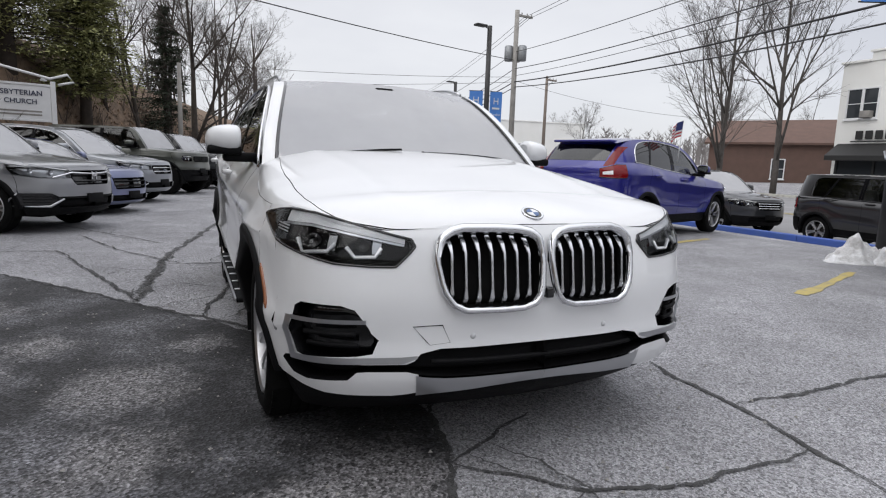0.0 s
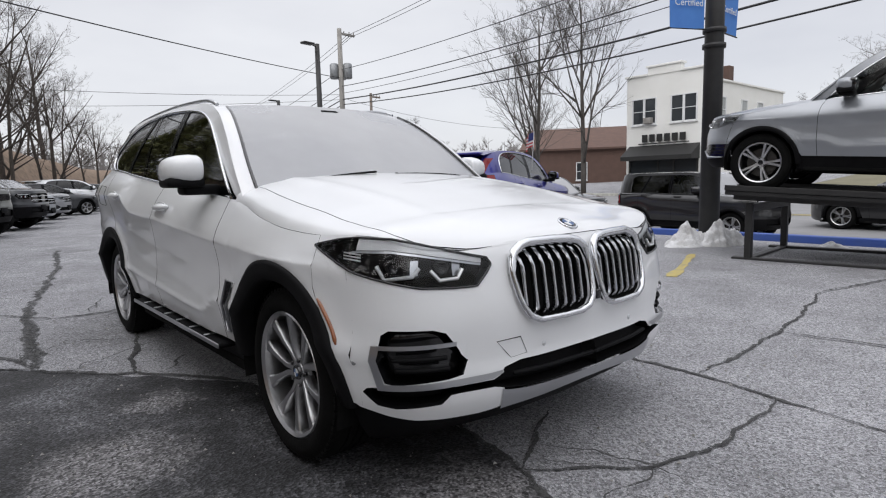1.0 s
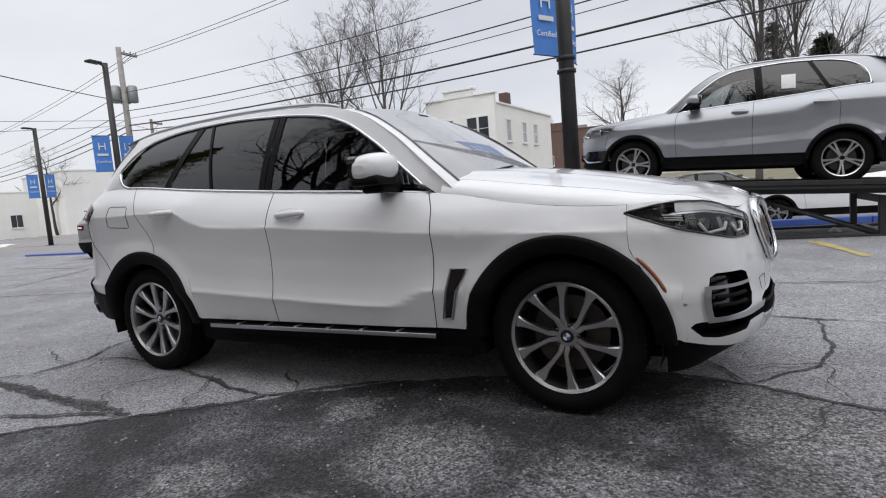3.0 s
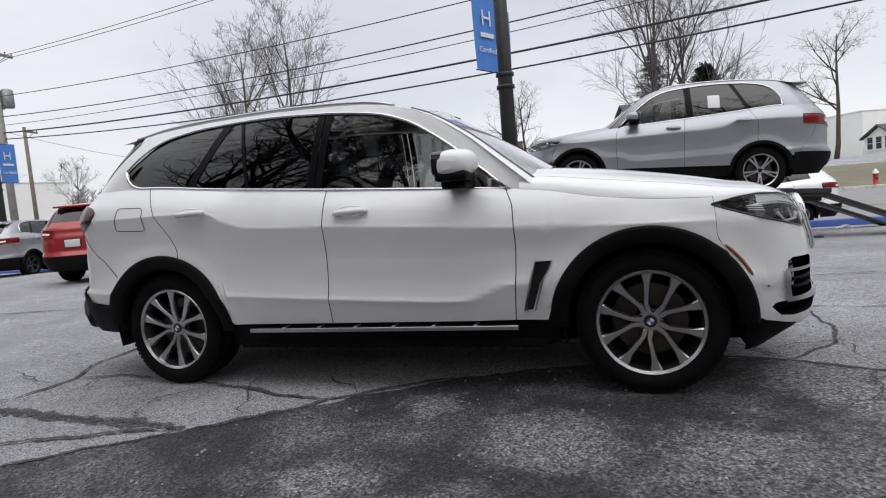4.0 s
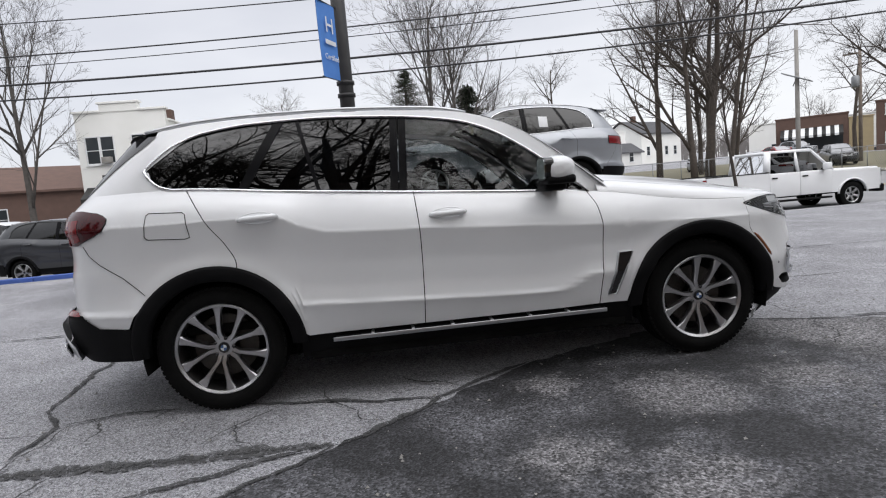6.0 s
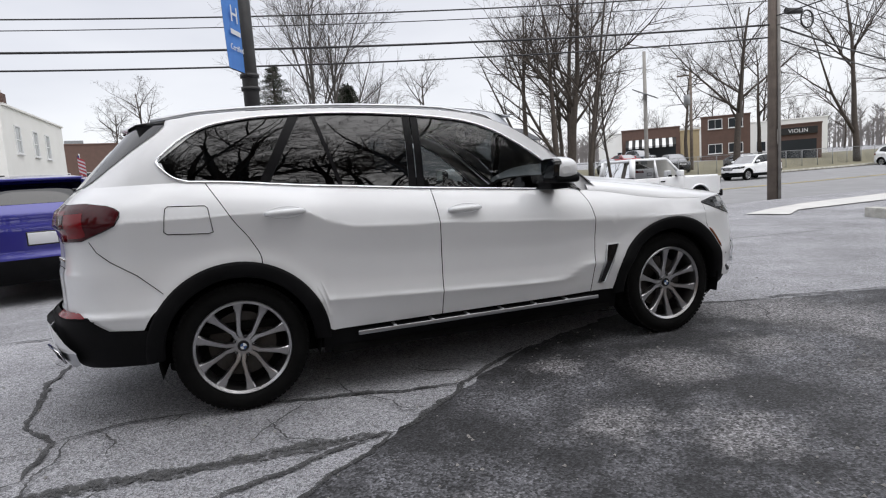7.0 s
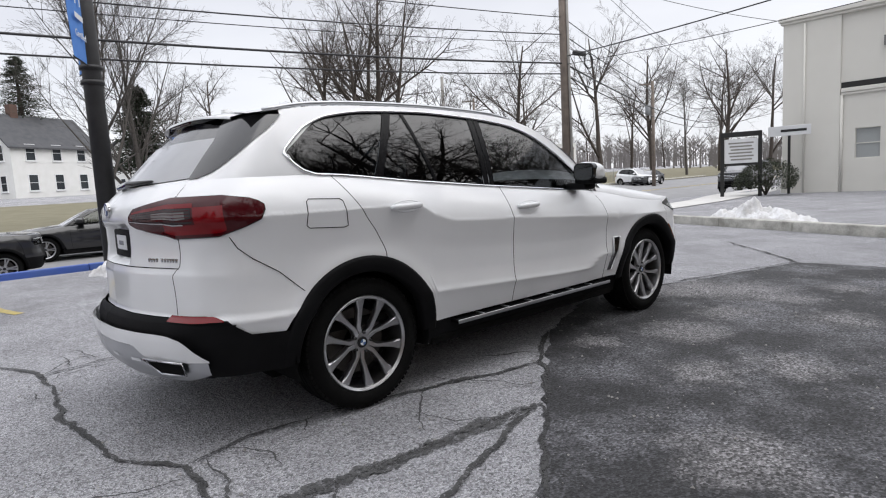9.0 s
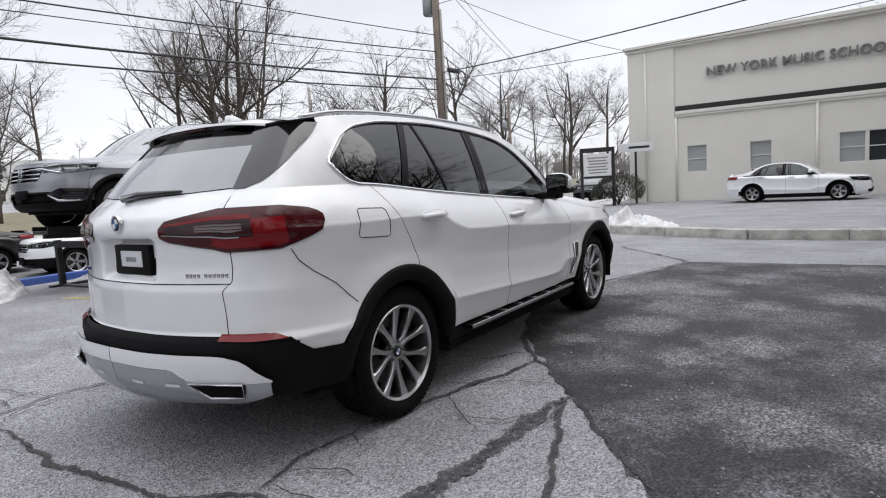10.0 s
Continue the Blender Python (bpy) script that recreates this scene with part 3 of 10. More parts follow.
    mid_pan = box(-0.90 * hw, 0.90 * hw, af + 0.50, ar - 0.50, sill_low - 0.01, sill_low + 0.04, 0.01)
    wells = []
    for yc in (af, ar):
        for sx in (-1, 1):
            q = np.linspace(-0.25, math.pi + 0.25, 20)
            ring = [[(sx * xx * hw, yc + (rin + 0.03) * math.cos(a), za + (rin + 0.03) * math.sin(a)) for a in q] for xx in (0.955, 0.62)]
            n = len(q)
            wells.append((ring[0] + ring[1], [(i, i + 1, n + i + 1, n + i) for i in range(n - 1)] + [tuple(range(n, 2 * n))]))
    two("inner_body", tub, UNDERBODY, "black inner body")
    part("floor_pan", pan, UNDERBODY, body, "black underside")
    part("floor_pan", mid_pan, UNDERBODY, body, "black underside")
    for well in wells:
        part("wheel_well", well, UNDERBODY, body)
    # flanks
    K = 46 if detail else 20
    bf = line_of([(zm(0.2), ym(-1.93)), (zm(0.60), ym(-1.90)), (zm(0.72), ym(-1.845)), (zm(0.80), ym(-1.805)), (zm(0.94), ym(-1.80)), (zm(1.1), ym(-1.79))] if o.get("emblem") else [(zm(0.2), ym(-1.93)), (zm(0.60), ym(-1.90)), (zm(0.78), ym(-1.86)), (zm(0.92), ym(-1.775)), (zm(1.1), ym(-1.70))])
    d3line = line_of([(zm(0.3), d3 - 0.06), (zm(0.86), d3 - 0.08), (zm(0.98), d3 - 0.03), (zm(1.08), d3 + 0.04), (zm(1.2), d3 + 0.11), (zm(1.3), d3 + 0.17)] if o.get("emblem") else [(zm(0.3), d3 + 0.02), (zm(0.86), d3 - 0.0), (zm(1.05), d3 + 0.0), (zm(1.2), d3 - 0.075), (zm(1.3), d3 - 0.15)])
    d1line = line_of([(zm(0.3), d1 + 0.03), (zm(0.85), d1 - 0.01), (zm(1.0), d1 - 0.0), (zm(1.1), d1 + 0.04)])
    d2line = line_of([(zm(0.3), d2 + 0.01), (zm(0.85), d2 - 0.008), (zm(1.2), d2 + 0.005)])
    rb = line_of([(zm(a), ym(b)) for a, b in o["rear_seam"]] if "rear_seam" in o else [(zm(0.2), ym(2.0)), (zm(0.62), ym(1.99)), (zm(0.70), ym(2.05)), (zm(0.8), ym(2.12)), (zm(1.0), ym(2.2)), (zm(1.4), ym(2.2))])
    zlow = z_of_s(arch)
    ztop = z_of_s(top_line)
    flank_low = z_of_s(lambda y: np.where(y > ar, np.maximum(arch(y), np.interp(y, [ym(2.0), ym(2.10), ym(2.25)], [zm(0.53), zm(0.55), zm(0.65)])), arch(y)))
    two("front_fender", patch(lo, s_of_y(lambda z: bf(z) + (0.001 if o.get("emblem") else gap)), s_of_y(lambda z: d1line(z) - gap), zlow, lambda s: ztop(s) - 0.001, K, 30 if detail else 7), paint_mat)
    two("front_door", patch(lo, s_of_y(lambda z: d1line(z) + gap), s_of_y(lambda z: d2line(z) - gap), sill, ztop, K // 2, (84 if o.get("emblem") else 36) if detail else 8), paint_mat)
    two("rear_door", patch(lo, s_of_y(lambda z: d2line(z) + gap), s_of_y(lambda z: d3line(z) - gap), zlow, ztop, K, (84 if o.get("emblem") else 36) if detail else 8), paint_mat)
    if "quarter_end" in o:
        qz, qx_ = zip(*o["quarter_end"])
        q_end = lambda z: lo.from_x(np.interp(z, qz, qx_), z, True) - 0.003
        ly, lz = zip(*o["quarter_low"])
        q_low = z_of_s(lambda y: np.where(y > ar, np.maximum(arch(y), np.interp(y, ly, lz)), arch(y)))
        two("rear_quarter", patch(lo, s_of_y(lambda z: d3line(z) + gap), q_end, q_low, lambda s: np.maximum(ztop(s), 1.3135), 130, 70), paint_mat)
    else:
        two("rear_quarter", patch(lo, s_of_y(lambda z: d3line(z) + gap), lambda z: np.maximum(lo.from_y(rb(z), z), lo.from_y(ym(1.6), z)), flank_low, ztop, K, 34 if detail else 7), paint_mat)
    # sills and arch trims
    trim_mat = BLACK_PLASTIC if o["trim"] else paint_mat
    two("sill", patch(lo, s_of_y(af + ra - 0.04), s_of_y(ar - ra + 0.04), sill_low, sill - 0.004, 30, 5, -0.02), BLACK_PLASTIC, "black plastic sill")
    for yc in (af, ar):
        q = np.linspace(-0.02, math.pi + 0.02, 40 if detail else 18)
        secs = []
        for k, (r, off) in enumerate(((rin, -0.05), (rin, 0.008), (rin + 0.012, 0.018), (ra - 0.012, 0.020), (ra + 0.004, 0.010), (ra + 0.004, -0.012))):
            row = []
            for a in q:
                y, z = yc + r * math.cos(a), za + r * math.sin(a) if math.sin(a) > 0 else za + r * math.sin(a)
                row.append((-(lo.side_x(y, max(z, sill_low)) + off), y, z))
            secs.append(row)
        n = len(q)
        v = [p for row in secs for p in row]
        f = [(i * n + j, i * n + j + 1, (i + 1) * n + j + 1, (i + 1) * n + j) for i in range(5) for j in range(n - 1)]
        two("wheel_arch_trim", (v, f), trim_mat if o["trim"] else BLACK_PLASTIC, "black plastic wheel arch trim")
    # bonnet and fender tops: a sheet that closes in from the shoulder line
    nose_c = float(L["nose"](zm(0.915)))
    ymid = nose_c + 0.34

    def top_sheet(d0, d1f, nv, s0=0.0):
        se = float(lo.from_y(ym(-0.86), zm(1.0)))

        def fn(u, v):
            s = s0 + (se - s0) * u
            z0 = np.full(s.shape, zm(0.92))
            for _ in range(4):
                cx, cy, _z = lo.at(s, z0)
                z0 = L["shoulder"](cy)
            a, b = as_fn(d0)(s), as_fn(d1f)(s)
            d = a + (b - a) * v
            my = np.clip(cy, ymid, 9)
            n_f = np.interp(s, [0.0, 0.45, 0.75], [1.45, 1.6, 2.3]) if o.get("emblem") else 2.3
            f = (1 - (1 - d) ** n_f) ** (1 / n_f)
            zc = L["hood"](my)
            x, y = cx * (1 - d), cy + (my - cy) * d
            z = z0 + (zc - z0) * f
            # two soft ridges run back over the bonnet
            z = z + 0.007 * np.exp(-((np.abs(x) - 0.50 * hw - 0.06 * (y - nose_c)) / 0.05) ** 2) * np.clip((y - nose_c - 0.15) / 0.3, 0, 1)
            return x, y, z
        return grid(fn, (64 if o.get("emblem") else 36) if detail else 20, (nv if o.get("emblem") else nv * 2 // 3) if detail else max(3, nv // 3))
    dh = line_of(o.get("seam", [(0.0, 0.022), (0.50, 0.024), (0.60, 0.028), (0.64, 0.10), (0.85, 0.15), (1.0, 0.175), (1.4, 0.21)]))
    gap_d = o.get("seam_gap", 0.0035)
    two("fender_top", top_sheet(0.0, lambda s: dh(s) - gap_d, 8), paint_mat)
    hood = top_sheet(lambda s: dh(s) + gap_d, 1.0, 30)
    part("bonnet", joined(hood, mirrored(hood)), paint_mat, body)
    # windscreen, roof and pillars
    zfront, yfront = zm(1.665), ym(-0.25)
    ys = np.linspace(ym(-0.98), ym(0.05), 60)
    zs = L["rim"](ys)
    scr_y = lambda z: np.interp(z, zs, ys)
    ztopw = float(L["roof"](yfront))
    z_edge = min(ztopw - 0.03, float(zs[-1]) - 0.02)
    bow = 1.15 * hw

    def screen_y(x, z):
        ze = np.minimum(z, zs[-1])
        ye = scr_y(ze)
        xe = upper_width(ye, ze)
        return L["wind"](z) + (ye - L["wind"](z)) * (1 - np.sqrt(1 - (x / bow) ** 2)) / (1 - np.sqrt(1 - (xe / bow) ** 2))

    def screen(u, v):
        k = 2 * u - 1
        zt = ztopw - (ztopw - z_edge) * np.abs(k) ** 3
        z = zm(1.08) + (zt - zm(1.08)) * v
        ze = np.minimum(z, zs[-1])
        x = k * (upper_width(scr_y(ze), ze) - 0.012)
        return x, screen_y(x, z), z
    scr = grid(screen, 40 if detail else 14, 20 if detail else 8)
    part("windscreen", scr, WINDSHIELD, body)
    ez = np.linspace(zm(1.10), z_edge, 16)
    two("pillar_seal", tube([(-(float(upper_width(scr_y(z), z)) - 0.068), float(screen_y(float(upper_width(scr_y(z), z)) - 0.068, z)) - 0.006, float(z)) for z in ez], 0.010, 6), GLOSS_BLACK, "black windscreen seal")

    def pillar_fn(u, v):
        z = zm(1.06) + (z_edge + 0.004 - zm(1.06)) * u
        ze = np.minimum(z, zs[-1])
        w = upper_width(scr_y(ze), ze)
        x = w - 0.062 * (1 - v)
        y = screen_y(np.minimum(x, w), z) * (1 - v) + scr_y(ze) * v
        return -(x + 0.004 * np.sin(v * math.pi)), y - 0.010 - 0.008 * np.sin(v * math.pi) + 0.008 * v, z
    two("windscreen_pillar", grid(pillar_fn, 24 if detail else 10, 7 if detail else 4), paint_mat)
    yroof0, yroof1 = ym(-0.26), ym(o.get("roof_end", 2.10))

    def roof_fn(u, v):
        k = 2 * u - 1
        zt = ztopw - (ztopw - z_edge) * np.abs(k) ** 3
        xt = k * (upper_width(scr_y(np.minimum(zt, zs[-1])), zt) - 0.004)
        yt = screen_y(xt, zt) + 0.004
        y = yt + (yroof1 - yt) * v
        ze = L["rim"](y)
        xe = upper_width(y, ze) - 0.004
        rear_in = np.clip((y - ym(1.75)) / (ym(2.1) - ym(1.75)), 0, 1)
        xe = xe * (1 - 0.06 * rear_in**2)
        z = L["roof"](y) - (L["roof"](y) - ze + 0.002) * np.abs(k) ** 3.2
        z = z + (zt - z) * (1 - v) ** 10
        return xe * k, y, z
    part("roof", grid(roof_fn, 30 if detail else 14, 44 if detail else 16), paint_mat, body)
    d_y1, d_y2 = ym(-0.80), ym(o.get("dlo_end", 1.765))
    kick = (lambda y, f=line_of(o["kick"]): np.where(np.asarray(y) < o["kick"][0][0], -9.0, f(y))) if "kick" in o else (lambda y: np.full(np.shape(y), -9.0))
    win_low = lambda y: np.maximum(L["belt"](y), kick(y))
    kn = np.unique(np.concatenate([np.linspace(0, 1, 50 if detail else 24), np.linspace(0.86, 1.0, 40 if detail else 12)]))

    def frame_low(s):
        y = up.at(s, np.full(np.shape(s), zm(1.4)))[1]
        return np.where(y < d_y1, L["belt"](y) - 0.03, L["dtop"](np.minimum(y, d_y2)))

    def frame_high(s):
        y = up.at(s, np.full(np.shape(s), zm(1.6)))[1]
        return np.maximum(L["rim"](y), frame_low(s) + 0.001)
    s_join = float(up.from_y(d_y2, zm(1.4)))
    px, pz = zip(*[(b * hw, zm(a)) for a, b in o["pillar"]])
    s_end = lambda z: up.from_x(np.interp(z, pz, px), z, True)
    if "pillar_y" in o:
        ez_, ey_ = zip(*o["pillar_y"])
        s_end = lambda z: up.from_y(np.interp(z, ez_, ey_), z)
    two("side_frame", patch(up, lambda z: up.from_y(ym(-0.98), z), s_join, frame_low, frame_high, 2, 10 if detail else 5, knots=kn), paint_mat)
    pil_low = lambda s: L["belt"](up.at(s, np.full(np.shape(s), zm(1.35)))[1]) - 0.004
    pil_high = lambda s: L["rim"](up.at(s, np.full(np.shape(s), zm(1.62)))[1])
    two("rear_pillar", patch(up, s_join, s_end, pil_low, pil_high, 14 if detail else 6, 14 if detail else 6), paint_mat)
    if "kick" in o:
        foot_s = float(up.from_y(o["kick"][0][0], zm(1.35)))
        two("pillar_foot", patch(up, foot_s, s_join, lambda s: L["belt"](up.at(s, np.full(np.shape(s), 1.35))[1]) - 0.004, lambda s: np.maximum(win_low(up.at(s, np.full(np.shape(s), 1.35))[1]), L["belt"](up.at(s, np.full(np.shape(s), 1.35))[1]) - 0.003), 26, 6), paint_mat)
    # side glass: front door, rear door, quarter
    pane_low = lambda s: win_low(up.at(s, np.full(np.shape(s), zm(1.35)))[1]) - 0.003
    pane_top = lambda s: np.maximum(L["dtop"](up.at(s, np.full(np.shape(s), zm(1.45)))[1]) + 0.002, pane_low(s) + 0.001)
    b1, b2, b3, b4 = d2 + 0.02, d2 + 0.12, ym(1.16), ym(1.22)
    slant = lambda y, k: (lambda z: up.from_y(y - k * (z - zm(1.45)), z))
    rear_mat = PRIVACY if o["privacy"] else GLASS
    two("front_door_window", patch(up, lambda z: up.from_y(d_y1, z), slant(b1, 0.08), pane_low, pane_top, 40 if detail else 12, 10 if detail else 5, -0.006), GLASS)
    two("rear_door_window", patch(up, slant(b2, 0.08), slant(b3, 0.55), pane_low, pane_top, 26 if detail else 8, 10 if detail else 5, -0.006), rear_mat)
    two("quarter_window", patch(up, slant(b4, 0.55), s_join, pane_low, pane_top, 30 if detail else 12, 10 if detail else 5, -0.006), rear_mat)
    posts = [(b1, (b1 + b2) / 2 - 0.003, 0.08), ((b1 + b2) / 2 + 0.003, b2, 0.08), (b3, b4, 0.55)]
    if o.get("emblem"):
        posts.append((0.885, 0.908, -0.25))
    for w0, w1, lean in posts:
        two("window_post", patch(up, slant(w0, lean), slant(w1, lean), pane_low, pane_top, 3, 10 if detail else 4, -0.001), POST_BLACK, "gloss black window post")
    yy = np.concatenate([np.linspace(d_y1, ym(1.5), 40 if detail else 14), np.linspace(ym(1.52), d_y2, 22 if detail else 7)])
    loop_top = [(-(float(upper_width(y, L["dtop"](y)))) if y < ym(1.55) else float(up.at(up.from_y(y, L["dtop"](y)), L["dtop"](y))[0]), float(y), float(L["dtop"](y))) for y in yy]
    yb = np.concatenate([np.linspace(d_y2, ym(1.5), 16 if detail else 5), np.linspace(ym(1.45), d_y1, 30 if detail else 11)])
    loop_low = [(float(up.at(up.from_y(y, win_low(y)), win_low(y))[0]), float(y), float(win_low(y))) for y in yb]
    loop = [(x - 0.002, y, z) for x, y, z in loop_top + loop_low[1:-1]]
    two("window_trim", tube(loop, o.get("trim_r", 0.009) if o["chrome_dlo"] else 0.008, 6, closed=True), CHROME if o["chrome_dlo"] else GLOSS_BLACK, "bright window surround" if o["chrome_dlo"] else "")
    # plain dark cabin: seats, dash, lining
    cab = []
    for sx in (-0.38, 0.38):
        for ysx in (ym(0.15), ym(1.05)):
            cab.append(box((sx - 0.24) * hw, (sx + 0.24) * hw, ysx - 0.3, ysx + 0.22, zm(0.5), zm(0.78), 0.06))
            cab.append(moved(box(-0.24 * hw, 0.24 * hw, -0.07, 0.07, 0.0, 0.60, 0.06), Matrix.Translation((sx * hw, ysx + 0.22, zm(0.72))) @ Matrix.Rotation(-0.28, 4, "X")))
            cab.append(moved(box(-0.12 * hw, 0.12 * hw, -0.05, 0.05, 0.0, 0.18, 0.04), Matrix.Translation((sx * hw, ysx + 0.42, zm(1.30))) @ Matrix.Rotation(-0.15, 4, "X")))
    part("seats", joined(*cab), SEAT, body, "dark seats")
    part("dashboard", joined(box(-0.80 * hw, 0.80 * hw, ym(-0.95), ym(-0.5), zm(0.80), zm(1.10), 0.06), tube([(0.38 * hw + 0.18 * math.cos(a), ym(-0.36) + 0.05 * math.sin(a), zm(1.05) + 0.18 * math.sin(a)) for a in np.linspace(0, 2 * math.pi, 25)[:-1]], 0.016, 8, closed=True)), SEAT, body)
    part("cabin_floor", box(-0.84 * hw, 0.84 * hw, ym(-0.95), ym(2.2), zm(0.45), zm(0.5), 0.01), UNDERBODY, body)
    part("headlining", grid(lambda u, v: (0.60 * hw * (2 * u - 1), ym(-0.1) + (ym(1.9) - ym(-0.1)) * v, L["roof"](ym(-0.1) + (ym(1.9) - ym(-0.1)) * v) - 0.05), 4, 12), PALE_LINING, body)
    # mirrors
    y_m = ym(-0.545)
    xm = lo.side_x(y_m, float(L["belt"](y_m)) - 0.01)
    zmir = float(L["belt"](y_m)) + 0.035
    shell_vf = []
    sec = []
    cap = ((0.0, 0.62), (0.04, 0.82), (0.12, 0.95), (0.32, 1.0), (0.58, 0.97), (0.78, 0.89), (0.90, 0.76), (0.97, 0.55), (1.0, 0.30))
    for f, kk in cap:
        wy, hz = 0.108 * kk, 0.076 * kk
        sec.append([(-(xm + 0.065 + 0.185 * f), y_m - 0.02 + 0.03 * f + wy * math.copysign(abs(math.cos(a)) ** 0.75, math.cos(a)) * (0.75 if math.cos(a) > 0 else 1.1), zmir + 0.100 - 0.014 * f * f + hz * math.copysign(abs(math.sin(a)) ** 0.8, math.sin(a))) for a in np.linspace(0, 2 * math.pi, 25)[:-1]])
    n = 24
    mv = [p for s in sec for p in s]
    mf = [(i * n + j, i * n + (j + 1) % n, (i + 1) * n + (j + 1) % n, (i + 1) * n + j) for i in range(len(cap) - 1) for j in range(n)] + [tuple(range(n)), tuple(range(len(cap) * n - 1, (len(cap) - 1) * n - 1, -1))]
    for k in (0, 1):
        vf = (mv, mf)
        mir = part("wing_mirror", vf if k == 0 else mirrored(vf), o.get("mirror_mat", paint_mat), body)
        hard(mir, 50)
        base_vf = joined(box(-(xm + 0.16), -(xm - 0.03), y_m - 0.07, y_m + 0.07, zmir - 0.035, zmir + 0.02, 0.02), box(-(xm + 0.245), -(xm + 0.06), y_m - 0.100, y_m + 0.075, zmir + 0.005, zmir + 0.055, 0.018))
        y_g = y_m + 0.082
        glass_vf = moved(prism([(0.080 * math.copysign(abs(math.cos(a)) ** 0.5, math.cos(a)), 0.058 * math.copysign(abs(math.sin(a)) ** 0.6, math.sin(a))) for a in np.linspace(0, 2 * math.pi, 33)[:-1]], 0.0, 0.006, "y"), Matrix.Translation((-(xm + 0.155), y_g, zmir + 0.098)))
        bez_vf = moved(prism([(0.090 * math.copysign(abs(math.cos(a)) ** 0.5, math.cos(a)), 0.066 * math.copysign(abs(math.sin(a)) ** 0.6, math.sin(a))) for a in np.linspace(0, 2 * math.pi, 33)[:-1]], -0.05, 0.0, "y"), Matrix.Translation((-(xm + 0.155), y_g, zmir + 0.098)))
        part("mirror_bezel", bez_vf if k == 0 else mirrored(bez_vf), GLOSS_BLACK, mir, smooth=False)
        part("mirror_glass", glass_vf if k == 0 else mirrored(glass_vf), MIRROR, mir, "dark reflecting mirror glass", smooth=False)
        part("mirror_foot", base_vf if k == 0 else mirrored(base_vf), BLACK_PLASTIC, mir, "black mirror foot")
    # door handles
    for y_h, zh in ((ym(0.10), zm(1.048)), (ym(1.19), zm(1.115))):
        xh = lo.side_x(y_h, zh)
        pts = [(-(xh + off), y_h + dy, zh - dy * 0.03) for dy, off in ((-0.105, 0.004), (-0.085, 0.024), (-0.03, 0.034), (0.04, 0.034), (0.085, 0.026), (0.11, 0.004))]
        two("door_handle", joined(tube(pts, [0.012, 0.017, 0.019, 0.019, 0.017, 0.012], 8), tube([(-(xh + 0.010), y_h + 0.10 * math.cos(a), zh + 0.032 * math.sin(a)) for a in np.linspace(0, 2 * math.pi, 20)[:-1]], 0.003, 5, closed=True)), paint_mat if o.get("body_handles", True) else CHROME)
    if o["rails"]:
        ysr = np.linspace(ym(-0.10), ym(1.85), 30)
        lift = lambda y: 0.014 * min(1.0, (y - ysr[0]) / 0.18, (ysr[-1] - y) / 0.25) if ysr[0] < y < ysr[-1] else 0.0
        two("roof_rail", tube([(-(float(upper_width(y, L["rim"](y))) - 0.035), float(y), float(L["rim"](y)) + 0.006 + lift(float(y))) for y in ysr], 0.0125, 8), o.get("rail_mat", SATIN), "satin roof rail")
    # wheels
    wx = lo.side_x(af, zm(0.93)) - 0.03 - wheel["width"] / 2
    for sx in (-1, 1):
        for i, yc in enumerate((af, ar)):
            add_wheel(body, sx * wx, yc, wheel["radius"], wheel["rim"], wheel["width"], wheel["spokes"], wheel["style"], wheel["rim_mat"], o.get("emblem", False), -0.045 if o.get("emblem") else 0.628 + i * 0.35, bool(detail))
    kit = dict(screen_y=screen_y, lo=lo, up=up, L=L, ym=ym, zm=zm, hw=hw, body=body, two=two, paint=paint_mat, bf=bf, rb=rb, o=o, sill=sill, sill_low=sill_low, af=af, ar=ar, arch=arch, z_of_s=z_of_s)
    return kit


def lens_strip(shell, s0, s1, zlo, zhi, depth, nu=24, nv=8):
    """An opening's shallow dish: back plane and the wall round it."""
    back = patch(shell, s0, s1, zlo, zhi, nu, nv, -depth)
    front = patch(shell, s0, s1, zlo, zhi, nu, nv, 0.0)
    n = nu
    rimi = [i * nv for i in range(n)] + [(n - 1) * nv + j for j in range(1, nv)] + [i * nv + nv - 1 for i in range(n - 2, -1, -1)] + [j for j in range(nv - 2, 0, -1)]
    v = [front[0][i] for i in rimi] + [back[0][i] for i in rimi]
    k = len(rimi)
    wall = v, [(i, (i + 1) % k, k + (i + 1) % k, k + i) for i in range(k)]
    return joined(back, wall), rimi, front


def outline_of(shell, s0, s1, zlo, zhi, off=0.0, nu=30, nv=8):
    vf = patch(shell, s0, s1, zlo, zhi, nu, nv, off)
    rimi = [i * nv for i in range(nu)] + [(nu - 1) * nv + j for j in range(1, nv)] + [i * nv + nv - 1 for i in range(nu - 2, -1, -1)] + [j for j in range(nv - 2, 0, -1)]
    return [vf[0][i] for i in rimi]


